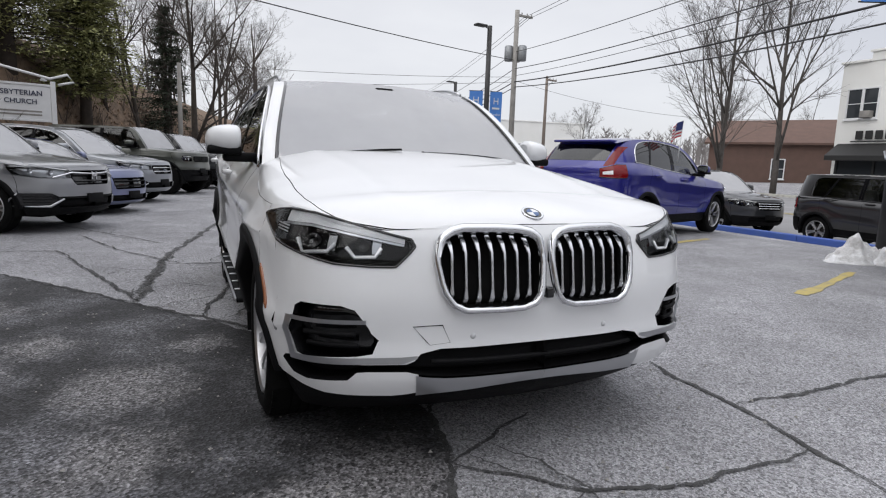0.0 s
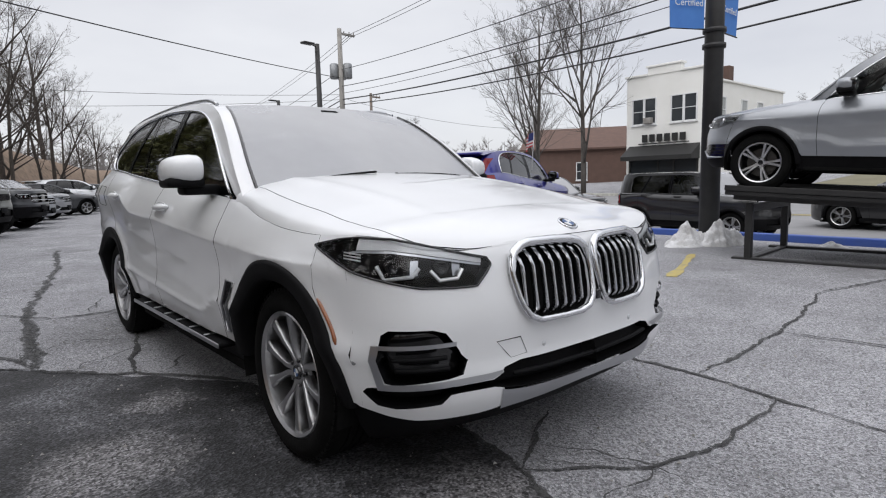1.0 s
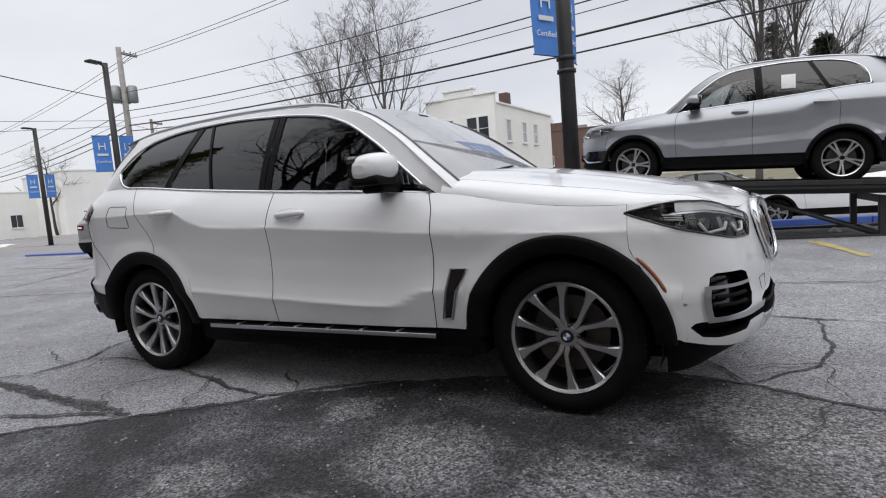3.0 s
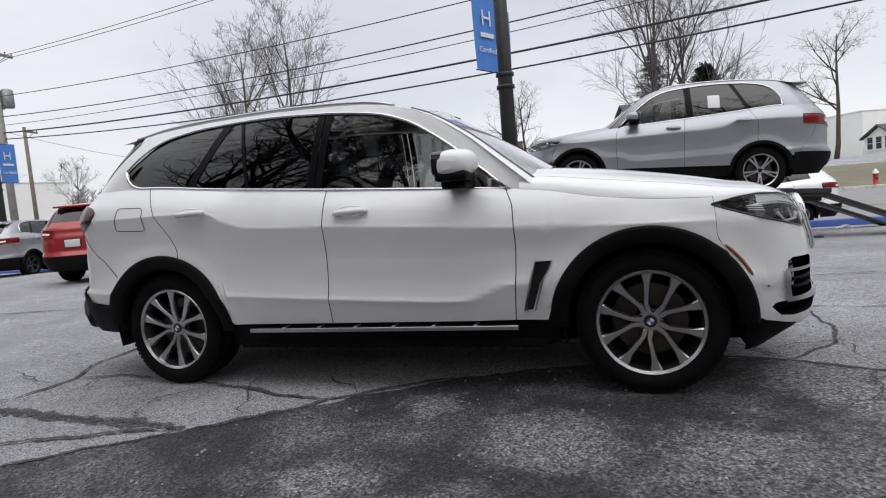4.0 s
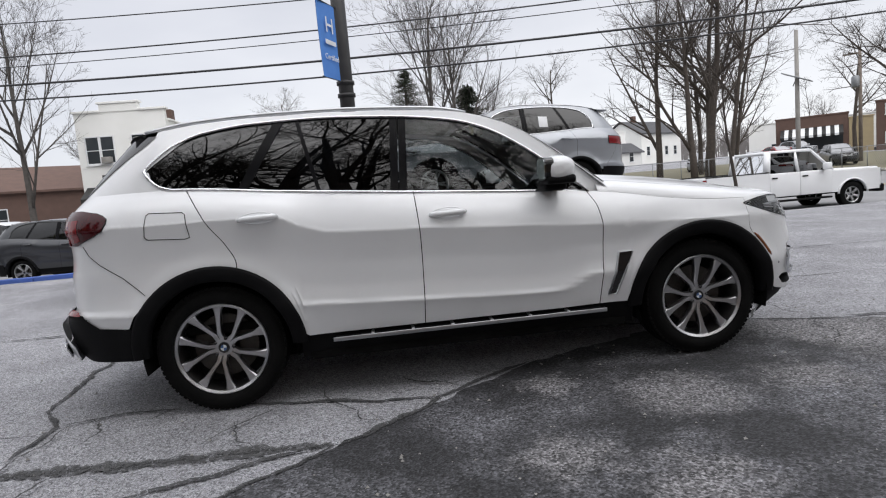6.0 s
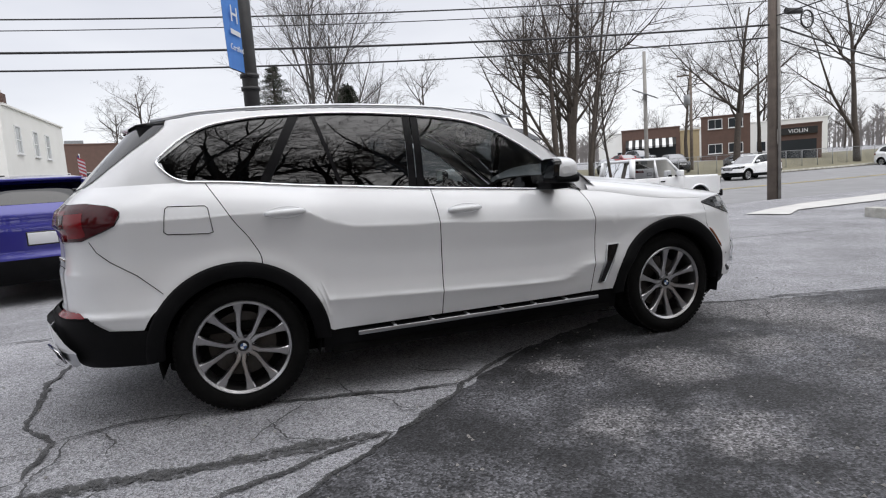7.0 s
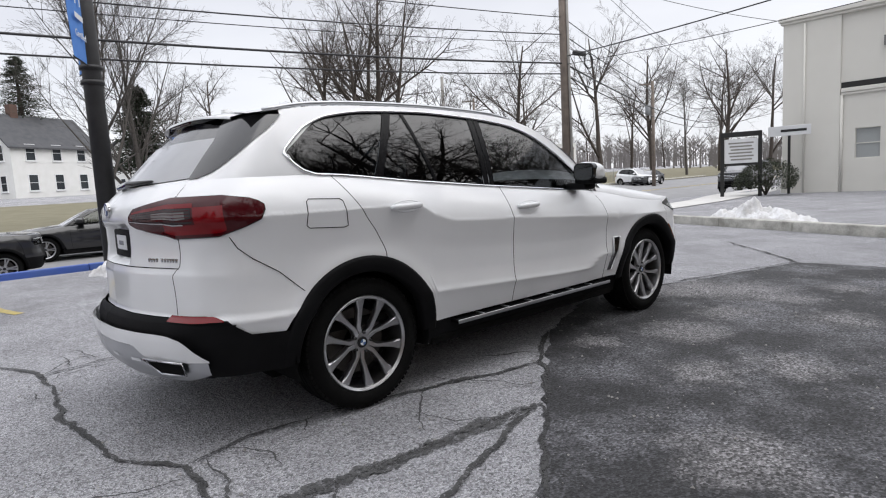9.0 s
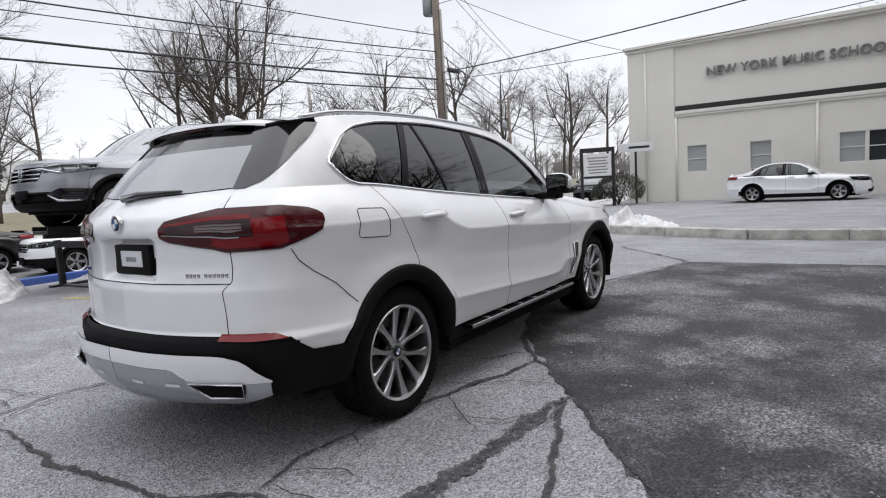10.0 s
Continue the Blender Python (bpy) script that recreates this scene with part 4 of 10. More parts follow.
def plain_ends(k, grille, lamp, tail, intake=(0.0, 0.62, 0.34, 0.47), lower_mat=None, grille_mat=None, bars=3, bar_mat=None, glass=(0.60, 1.33, 1.60), tail_mat=None, drl=True, fog="", wing=False, corner=False, lamp_mat=None):
    """Nose and tail of an ordinary car. grille: half width, heights; lamp: inner x, outer y, heights in and out; tail: inner x, outer y, heights."""
    lo, up, L, ym, zm, hw, body, two, pm = (k[a] for a in ("lo", "up", "L", "ym", "zm", "hw", "body", "two", "paint"))
    qy = lambda y, z: float(lo.from_y(ym(y), zm(z)))
    qx = lambda x, z: float(lo.from_x(x * hw, zm(z)))
    gx, g0, g1 = grille
    l_in, l_out, a0, a1, c0, c1 = lamp
    e = 0.004
    q_g, q_li, q_lo = qx(gx, 0.8), qx(l_in, 0.86), qy(l_out, 0.88)
    mid = (zm(a0) + zm(a1)) / 2
    qs = [0.0, q_g * 0.9, q_g, q_g + e, q_li - e, q_li, (q_li + q_lo) / 2, q_lo, q_lo + e, 1.2]
    lows = [zm(g0), zm(g0), zm(g0) + 0.04, mid, mid, zm(a0), zm(a0) - 0.005, zm(c0), (zm(c0) + zm(c1)) / 2, (zm(c0) + zm(c1)) / 2]
    highs = [zm(g1), zm(g1), zm(g1) - 0.01, mid, mid, zm(a1), zm(c1) + 0.005, zm(c1), (zm(c0) + zm(c1)) / 2, (zm(c0) + zm(c1)) / 2]
    if q_li < q_g + 3 * e:
        q_li = q_g + 3 * e
        qs[4], qs[5] = q_li - e, q_li
    C_lo, C_hi = (lambda s: np.interp(s, qs, lows)), (lambda s: np.interp(s, qs, highs))
    ix0, ix1, i0, i1 = intake
    q_i = qx(ix1, 0.45)
    ie = [0.0, q_i * 0.9, q_i, q_i + e, 1.2]
    im = (zm(i0) + zm(i1)) / 2
    A_lo, A_hi = (lambda s: np.interp(s, ie, [zm(i0), zm(i0), zm(i0) + 0.02, im, im])), (lambda s: np.interp(s, ie, [zm(i1), zm(i1), zm(i1) - 0.02, im, im]))
    qend = lambda z: lo.from_y(k["bf"](z) - 0.003, z)
    kn = np.unique(np.concatenate([np.linspace(0, 1, 34)] + [np.clip(np.array([q - 0.004, q, q + 0.004, q + 0.008]) / 0.83, 0, 1) for q in (q_g, q_li, q_i)]))
    bottom = zm(0.25)
    split = lambda s: np.minimum(np.full(np.shape(s), zm(0.50)), C_lo(s) - 0.02)
    low_m = lower_mat or pm
    p1 = joined(patch(lo, 0.0, qend, bottom, A_lo, 2, 4, knots=kn, both=True), patch(lo, 0.0, qend, A_hi, lambda s: np.maximum(A_hi(s), split(s)), 2, 3, knots=kn, both=True))
    part("lower_bumper", p1, low_m, body)
    p2 = joined(patch(lo, 0.0, qend, lambda s: np.maximum(A_hi(s), split(s)) , C_lo, 2, 7, knots=kn, both=True), patch(lo, 0.0, qend, C_hi, lambda s: L["shoulder"](lo.at(s, np.full(np.shape(s), zm(0.85)))[1]), 2, 4, knots=kn, both=True))
    part("front_bumper", p2, pm, body)
    g_back, _, _ = lens_strip(lo, 0.0, q_g, zm(g0), zm(g1), 0.05)
    part("grille", joined(g_back, mirrored(g_back)), GLOSS_BLACK, body, "black grille")
    for i in range(bars):
        zz = zm(g0) + (zm(g1) - zm(g0)) * (i + 0.7) / (bars + 0.4)
        pts = edge_points(lo, np.linspace(0, q_g * 0.96, 14), np.full(14, zz), -0.01)
        tv = tube([(x, y + 0.004, z) for x, y, z in pts], 0.012, 6)
        part("grille_bar", joined(tv, mirrored(tv)), bar_mat or CHROME, body)
    i_back, _, _ = lens_strip(lo, 0.0, q_i, zm(i0), zm(i1), 0.05)
    part("lower_intake", joined(i_back, mirrored(i_back)), BLACK_PLASTIC, body)
    dish, _, _ = lens_strip(lo, q_li, q_lo, C_lo, C_hi, 0.05)
    for sgn in (0, 1):
        fx = (lambda v: v) if sgn == 0 else mirrored
        lampo = part("headlamp", fx(dish), lamp_mat or GLOSS_BLACK, body, "headlamp with clear lens")
        part("lens", fx(patch(lo, q_li, q_lo, C_lo, C_hi, 24, 8, 0.002)), LENS, lampo)
        for f in (0.3, 0.6):
            sq = q_li + (q_lo - q_li) * f
            zz = float((C_lo(sq) + C_hi(sq)) / 2)
            x, y, z = lo.at(sq, zz)
            part("reflector", fx(moved(lathe([(0.02, 0.0), (0.0, 0.035), (-0.012, 0.042)], 16, "y"), Matrix.Translation((float(x), float(y) + 0.03, zz)))), CHROME, lampo)
        if drl:
            ss = np.linspace(q_li + 0.02, q_lo - 0.03, 16)
            part("light_guide", fx(tube(edge_points(lo, ss, C_hi(ss) - 0.022, -0.012), 0.009, 6)), LAMP_WHITE, lampo)
    for sgn in (0, 1):
        fx = (lambda v: v) if sgn == 0 else mirrored
        if fog:
            fo = part("fog_recess", fx(patch(lo, qx(0.56, 0.45), qx(0.90, 0.45), lambda s: np.interp(s, [qx(0.56, 0.45), qx(0.72, 0.45)], [zm(0.46), zm(0.38)]), lambda s: np.interp(s, [qx(0.56, 0.45), qx(0.66, 0.45)], [zm(0.48), zm(0.55)]), 16, 5, 0.005)), GLOSS_BLACK, body, "black fog lamp recess")
            way = ((0.90, 0.545), (0.915, 0.46), (0.905, 0.375), (0.80, 0.365), (0.68, 0.365), (0.54, 0.47)) if fog == "boomerang" else ((0.915, 0.40), (0.80, 0.372), (0.66, 0.372), (0.55, 0.45))
            pts = [tuple(float(c) for c in lo.at(qx(a, c_z), zm(c_z))) for a, c_z in way]
            part("fog_trim", fx(tube([(x - 0.006, y - 0.010, z) for x, y, z in pts], [0.010] * (len(pts) - 2) + [0.020, 0.012], 6)), SATIN, fo, "bright fog lamp surround")
            for zz in (0.42, 0.46, 0.50):
                sl = np.linspace(qx(0.66, 0.45), qx(0.86, 0.45), 8)
                part("fog_slat", fx(tube(edge_points(lo, sl, np.full(8, zm(zz)), 0.006), 0.006, 5)), BLACK_PLASTIC, fo)
        if wing:
            sw = np.linspace(0.0, q_li + (q_lo - q_li) * 0.35, 20)
            part("grille_wing", fx(tube([(x, y - 0.012, z) for x, y, z in edge_points(lo, sw, np.interp(sw, [0, q_g, sw[-1]], [zm(g1) - 0.05, zm(g1) - 0.03, zm(a0) + 0.005]), 0.0)], 0.013, 6)), CHROME, body, "bright wing across the grille")
        if corner:
            part("tail_lamp_upper", fx(patch(up, lambda z: up.from_x(0.735 * hw, z, True), lambda z: up.from_x(np.interp(z, [zm(1.2), zm(1.55)], [0.60, 0.645]) * hw, z, True), zm(1.24), zm(1.56), 6, 10, 0.010)), TAIL_RED, body, "upright red tail lamp arm")
    if wing:
        yb = lo.end_y(0.0, zm((g0 + g1) / 2))
        part("grille_badge", joined(box(-0.055, -0.032, yb - 0.035, yb - 0.015, zm(g1) - 0.13, zm(g1) - 0.02, 0.006), box(0.032, 0.055, yb - 0.035, yb - 0.015, zm(g1) - 0.13, zm(g1) - 0.02, 0.006), box(-0.035, 0.035, yb - 0.033, yb - 0.017, zm(g1) - 0.085, zm(g1) - 0.062, 0.005)), CHROME, body, "bright badge")
    # tail
    t_in, t_out, z0, z1, w0, w1 = tail
    rx = lambda x, z: float(lo.from_x(x * hw, zm(z), True))
    s_in, s_out = rx(t_in, z0), float(lo.from_y(ym(t_out), zm(z1)))
    ts = [s_out - e, s_out, (s_out * 0.6 + s_in * 0.4), s_in, s_in + e]
    tm = (zm(z0) + zm(z1)) / 2
    T_lo, T_hi = (lambda s: np.interp(s, ts, [zm(w0), zm(w0), zm(w0) - 0.01, zm(z0), tm])), (lambda s: np.interp(s, ts, [zm(w1), zm(w1), zm(w1), zm(z1), tm]))
    back_s = lambda z: lo.from_y(k["rb"](z) + 0.003, z)
    part("tailgate", patch(lo, back_s, 3.0, zm(0.585), zm(1.30), 34, 18, both=True), pm, body)
    part("rear_bumper", patch(lo, lambda z: np.maximum(lo.from_y(k["ar"] + 0.46, z), 0), 3.0, zm(0.27), zm(0.58), 34, 8, 0.008, both=True), lower_mat or pm, body)
    for sgn in (0, 1):
        fx = (lambda v: v) if sgn == 0 else mirrored
        tl = part("tail_lamp", fx(patch(lo, s_out, s_in, T_lo, T_hi, 24, 8, 0.010)), tail_mat or TAIL_RED, body, "red tail lamp")
        part("lamp_edge", fx(tube(outline_of(lo, s_out, s_in, T_lo, T_hi, 0.006), 0.007, 5, closed=True)), GLOSS_BLACK, tl)
        part("reversing_lamp", fx(patch(lo, s_out + (s_in - s_out) * 0.55, s_in - (s_in - s_out) * 0.1, lambda s: T_lo(s) + (T_hi(s) - T_lo(s)) * 0.3, lambda s: T_lo(s) + (T_hi(s) - T_lo(s)) * 0.6, 8, 3, 0.013)), LAMP_WHITE, tl)
    ghw, gz0, gz1 = glass
    if k["o"]["sedan"]:
        def pane(u, v):
            y = ym(1.12) + (ym(1.86) - ym(1.12)) * v
            kx = 2 * u - 1
            return kx * (0.60 + 0.10 * v) * hw, y, L["roof"](y) + 0.006 - 0.02 * np.abs(kx) ** 3
        part("rear_window", grid(pane, 12, 8), PRIVACY, body)
    else:
        part("rear_window", patch(up, lambda z: up.from_x(ghw * hw, z, True), 3.0, zm(gz0), zm(gz1), 16, 10, 0.003, both=True), PRIVACY if k["o"]["privacy"] else GLASS, body)
        part("tailgate_upper", joined(patch(up, lambda z: up.from_x(0.70 * hw, z, True), 3.0, zm(1.28), zm(gz0), 16, 3, both=True), patch(up, lambda z: up.from_x(0.70 * hw, z, True), lambda z: up.from_x(ghw * hw, z, True), zm(gz0), zm(1.64), 4, 10, both=True),
                                      patch(up, lambda z: up.from_x(ghw * hw, z, True), 3.0, zm(gz1), zm(1.66), 16, 3, both=True)), pm, body)
        yr = float(L["roof"](ym(2.0)))
        part("spoiler", box(-0.60 * hw, 0.60 * hw, ym(1.95), ym(2.16), yr - 0.045, yr - 0.005, 0.015), pm, body)
    px = 0.16
    yp = lo.end_y(0, zm(0.78), True)
    zp = zm(0.85)
    plate = part("rear_plate", box(-px, px, yp + 0.002, yp + 0.016, zp - 0.075, zp + 0.075, 0.008), PLATE_WHITE, body, "white dealer plate insert")
    part("plate_frame", joined(box(-px - 0.015, px + 0.015, yp - 0.002, yp + 0.010, zp - 0.09, zp + 0.09, 0.008)), GLOSS_BLACK, plate)
    yn = float(L["nose"](zm(0.46)))
    part("front_plate_holder", box(-0.16, 0.16, yn - 0.018, yn + 0.01, zm(0.40), zm(0.40) + 0.13, 0.008), BLACK_PLASTIC, body)
    return body


# ---------------------------------------------------------------- the white car on show
def white_car():
    k = car("suv", "glossy white mid-size luxury SUV with black arch trims, parked on asphalt", Matrix(), WHITE_PAINT, 
            opts=dict(emblem=True, roof_end=1.955, nf=5.0, nr=4.2, taper_f=((0, 1), (0.3, 0.985), (0.51, 0.955), (0.7, 0.935), (1, 0.935)), taper_r=((0, 1), (0.25, 0.985), (0.45, 0.95), (0.65, 0.912), (1, 0.905)),
                      slim=0.02, quarter_end=[(0.60, 0.65), (0.65, 0.648), (0.86, 0.645), (0.885, 0.665), (0.90, 0.685), (1.03, 0.679), (1.23, 0.63), (1.30, 0.61)],
                      quarter_low=[(1.97, 0.553), (2.127, 0.566), (2.23, 0.639), (2.6, 0.648)], dlo_end=1.83, kick=[(1.60, 1.296), (1.74, 1.335), (1.80, 1.385), (1.83, 1.428)], trim_r=0.0095,
                      pillar=((1.2, 0.68), (1.32, 0.685), (1.41, 0.70), (1.60, 0.645), (1.8, 0.60)), seam_gap=0.0022, pillar_y=[(1.25, 2.27), (1.317, 2.235), (1.35, 2.175), (1.42, 2.09), (1.515, 1.945), (1.58, 1.85), (1.65, 1.77)],
                      seam=[(0.0, 0.003), (0.44, 0.003), (0.50, 0.020), (0.56, 0.055), (0.66, 0.095), (0.85, 0.118), (1.0, 0.118), (1.4, 0.105)]),
            spec=dict(
                dtop=[(-0.80, 1.106), (-0.64, 1.24), (-0.42, 1.417), (-0.185, 1.558), (0.02, 1.622), (0.4, 1.668), (0.84, 1.690), (1.22, 1.680), (1.50, 1.642), (1.66, 1.580), (1.76, 1.505), (1.815, 1.452), (1.83, 1.432)],
                tail=[(0.20, 2.36), (0.34, 2.46), (0.42, 2.53), (0.56, 2.555), (0.63, 2.54), (0.665, 2.50), (0.85, 2.50), (0.89, 2.49), (1.0, 2.475), (1.08, 2.475), (1.13, 2.490), (1.19, 2.480), (1.25, 2.43), (1.32, 2.355), (1.45, 2.23), (1.60, 2.08), (1.70, 1.98)],
                hood=[(-2.3, 0.957), (-2.1, 1.012), (-1.85, 1.075), (-1.55, 1.138), (-1.25, 1.187), (-0.95, 1.220), (-0.7, 1.235)],
                shoulder=[(-2.33, 0.942), (-2.27, 0.940), (-2.245, 0.924), (-2.224, 0.919), (-2.186, 0.932), (-2.11, 0.966), (-2.04, 0.981), (-1.966, 0.985), (-1.8, 0.980), (-1.6, 0.988), (-1.3, 1.02), (-1.0, 1.075), (-0.7, 1.11)]))
    lo, up, L, body, two = k["lo"], k["up"], k["L"], k["body"], k["two"]
    qx = lambda x, z: float(lo.from_x(x, z))
    qy = lambda y, z: float(lo.from_y(y, z))
    e = 0.003
    # nose openings, as heights over the way round the corner: A low intake, B corner intake, C grille and headlamp
    kx = (0.020, 0.024, 0.035, 0.06, 0.11, 0.20, 0.33, 0.375, 0.402, 0.416, 0.421, 0.423)
    kid = [qx(x, 0.78) for x in kx]
    lamp = [qx(x, 0.86) for x in (0.508, 0.516, 0.58, 0.671, 0.791, 0.870)] + [qy(y, 0.90) for y in (-2.013, -1.928, -1.81, -1.80)]
    C_q = [0.0, kid[0] - e] + kid + [kid[-1] + e] + [lamp[0] - e] + lamp + [lamp[-1] + e, 1.2]
    C_lo = [0.81, 0.81, 0.80, 0.745, 0.695, 0.664, 0.650, 0.647, 0.649, 0.668, 0.705, 0.75, 0.79, 0.81, 0.82, 0.865, 0.862, 0.852, 0.796, 0.797, 0.806, 0.827, 0.859, 0.890, 0.938, 0.942, 0.943, 0.943]
    C_hi = [0.81, 0.81, 0.84, 0.868, 0.888, 0.905, 0.914, 0.918, 0.918, 0.908, 0.890, 0.866, 0.845, 0.83, 0.82, 0.865, 0.870, 0.889, 0.902, 0.924, 0.954, 0.972, 0.978, 0.970, 0.948, 0.944, 0.943, 0.943]
    c_lo, c_hi = (lambda s: np.interp(s, C_q, C_lo)), (lambda s: np.interp(s, C_q, C_hi))
    fog = [qx(x, 0.57) for x in (0.628, 0.634, 0.654, 0.712, 0.757)] + [qx(0.885, 0.6), qx(0.902, 0.6), qx(0.905, 0.6)]
    B_q = [0.0, fog[0] - e] + fog + [fog[-1] + e, 1.2]
    b_lo = lambda s: np.interp(s, B_q, [0.54, 0.54, 0.535, 0.525, 0.492, 0.484, 0.482, 0.474, 0.48, 0.53, 0.56, 0.56])
    b_hi = lambda s: np.interp(s, B_q, [0.54, 0.54, 0.545, 0.553, 0.580, 0.648, 0.663, 0.666, 0.650, 0.60, 0.56, 0.56])
    A_q = [0.0] + [qx(x, 0.46) for x in (0.40, 0.474, 0.50, 0.53, 0.668, 0.70, 0.735, 0.86, 0.895, 0.905, 0.912)] + [1.2]
    a_lo = lambda s: np.interp(s, A_q, [0.408, 0.408, 0.414, 0.420, 0.428, 0.430, 0.428, 0.398, 0.384, 0.392, 0.415, 0.438, 0.438])
    a_hi = lambda s: np.interp(s, A_q, [0.511, 0.507, 0.491, 0.466, 0.455, 0.455, 0.457, 0.460, 0.460, 0.460, 0.455, 0.438, 0.438])
    qend = lambda z: lo.from_y(k["bf"](z) - 0.001, z)
    # the bumper's face up to the intakes' ends, then its plain side
    s_c = max(fog[-1], A_q[-2]) + 2 * e
    kn = np.unique(np.clip(np.concatenate([np.linspace(0, 1, 80)] + [np.array([q - 0.001, q, q + 0.001]) / s_c for q in C_q[1:-1] + B_q[1:-1] + A_q[1:-1] if q < s_c]), 0, 1))
    top = lambda s: L["shoulder"](lo.at(s, np.full(np.shape(s), 0.9))[1])
    bottom = lambda s: np.interp(s, [0] + [qx(x, 0.38) for x in (0.49, 0.53, 0.58, 0.80, 0.86, 0.90)] + [qy(-1.99, 0.38), 1.2], [0.342, 0.342, 0.335, 0.330, 0.338, 0.352, 0.375, 0.385, 0.385])
    lip = lambda s: np.minimum(bottom(s), a_lo(s))
    q_lip = qx(0.485, 0.4)
    lip_kn = np.unique(np.clip(np.concatenate([np.linspace(0, 1, 50)] + [np.array([(q - q_lip) / (s_c - q_lip)]) for q in A_q[1:-1] if q_lip < q < s_c]), 0, 1))
    bumper = joined(patch(lo, q_lip, s_c, bottom, a_lo, 2, 5, knots=lip_kn, both=True), patch(lo, 0.0, s_c, a_hi, b_lo, 2, 5, knots=kn, both=True),
                    patch(lo, 0.0, s_c, b_hi, c_lo, 2, 8, knots=kn, both=True), patch(lo, 0.0, s_c, c_hi, top, 2, 6, knots=kn, both=True),
                    patch(lo, s_c, qend, bottom, c_lo, 24, 16, both=True), patch(lo, s_c, qend, c_hi, top, 24, 5, both=True))
    part("front_bumper", bumper, WHITE_PAINT, body)
    part("front_skid_plate", patch(lo, 0.0, qx(0.495, 0.4), lambda s: 0.366 - 0.033 * (s / qx(0.49, 0.4)) ** 1.5, lambda s: a_lo(s) - 0.006, 30, 6, 0.004, both=True), SATIN, body, "satin silver skid plate")
    part("air_deflector", patch(lo, 0.0, lambda z: lo.from_y(-1.93, z), 0.20, lambda s: np.where(s < qx(0.49, 0.4), 0.345, bottom(s)) - 0.002, 30, 4, -0.02, both=True), BLACK_PLASTIC, body)
    # grille: dark back, bright surround, upright slats
    for sgn in (0, 1):
        fx = (lambda v: v) if sgn == 0 else mirrored
        dish, _, _ = lens_strip(lo, kid[0], kid[-1], c_lo, c_hi, 0.075, 30, 10)
        gr = part("kidney_grille", fx(dish), UNDERBODY, body, "black grille with bright slats and surround")
        ring = outline_of(lo, kid[0], kid[-1], c_lo, c_hi, 0.016, 44, 10)
        ring = [(x, y - 0.012 * max(0.0, 1 - abs(x) / 0.5), z + (0.006 if z > 0.86 else 0.0)) for x, y, z in ring]
        part("surround", fx(tube(ring, [0.0185 if p[2] > 0.87 else 0.0125 for p in ring], 8, closed=True)), CHROME, gr, "chrome grille surround")
        for i in range(7):
            x = 0.072 + i * 0.0505
            q = qx(x, 0.78)
            z0, z1 = float(c_lo(q)) + 0.006, float(c_hi(q)) - 0.006
            v = []
            for f in np.linspace(0, 1, 9):
                z = z0 + (z1 - z0) * f
                # the slats stand out to an edge high up and fall back at top and foot
                yy = lo.end_y(x, z) + 0.016 - 0.040 * float(np.interp(f, [0, 0.12, 0.8, 1.0], [0.0, 0.55, 1.0, 0.1]))
                wd = float(np.interp(f, [0, 0.12, 0.2, 0.75, 0.85, 1.0], [2.0, 1.9, 1.1, 1.1, 1.9, 2.1]))
                for dx, dy in ((-0.005, 0.020), (-0.0052, 0.004), (-0.0036, 0.0), (0.0036, 0.0), (0.0052, 0.004), (0.005, 0.020)):
                    v.append((-x + dx * wd, yy + dy, z))
            f6 = [(i2 * 6 + j, i2 * 6 + j + 1, (i2 + 1) * 6 + j + 1, (i2 + 1) * 6 + j) for i2 in range(8) for j in range(5)]
            hard(part("slat", fx((v, f6)), SLAT, gr, "polished slat"), 30)
    # headlamps
    for sgn in (0, 1):
        fx = (lambda v: v) if sgn == 0 else mirrored
        dish, _, _ = lens_strip(lo, lamp[0], lamp[-1], c_lo, c_hi, 0.055, 44, 8)
        hl = part("headlamp", fx(dish), BLACK_PLASTIC, body, "dark-lined headlamp with two angular light guides")
        part("lens", fx(patch(lo, lamp[0], lamp[-1], c_lo, c_hi, 44, 8, 0.003)), LENS, hl)
        part("lamp_rim", fx(tube(outline_of(lo, lamp[0], lamp[-1], c_lo, c_hi, 0.0, 44, 8), 0.005, 5, closed=True)), GLOSS_BLACK, hl)
        # white brow along the upper edge, widening outwards
        s_b0, s_b1 = qx(0.54, 0.9), qy(-1.99, 0.95)
        brow_w = lambda s: 0.014 + 0.022 * (s - s_b0) / (s_b1 - s_b0)
        part("brow", fx(patch(lo, s_b0, s_b1, lambda s: c_hi(s) - 0.006 - brow_w(s), lambda s: c_hi(s) - 0.004, 30, 4, -0.004)), LAMP_WHITE, hl, "white light strip")
        part("brow_shade", fx(patch(lo, s_b0, s_b1 + 0.02, lambda s: c_hi(s) - 0.014 - brow_w(s), lambda s: c_hi(s) - 0.006 - brow_w(s), 30, 3, -0.008)), SATIN, hl)
        for xs, zs in (((0.905, 0.889, 0.812, 0.790), (0.882, 0.836, 0.845, 0.872)), ((0.750, 0.726, 0.657, 0.632), (0.862, 0.827, 0.829, 0.860))):
            sp = [qx(x, 0.85) for x in xs]
            part("light_guide", fx(tube(edge_points(lo, sp, zs, -0.010), 0.0075, 6)), LAMP_WHITE, hl, "white angular light guide")
            sm, zc = (sp[0] + sp[-1]) / 2, zs[1] + 0.038
            x, y, z = lo.at(sm, zc)
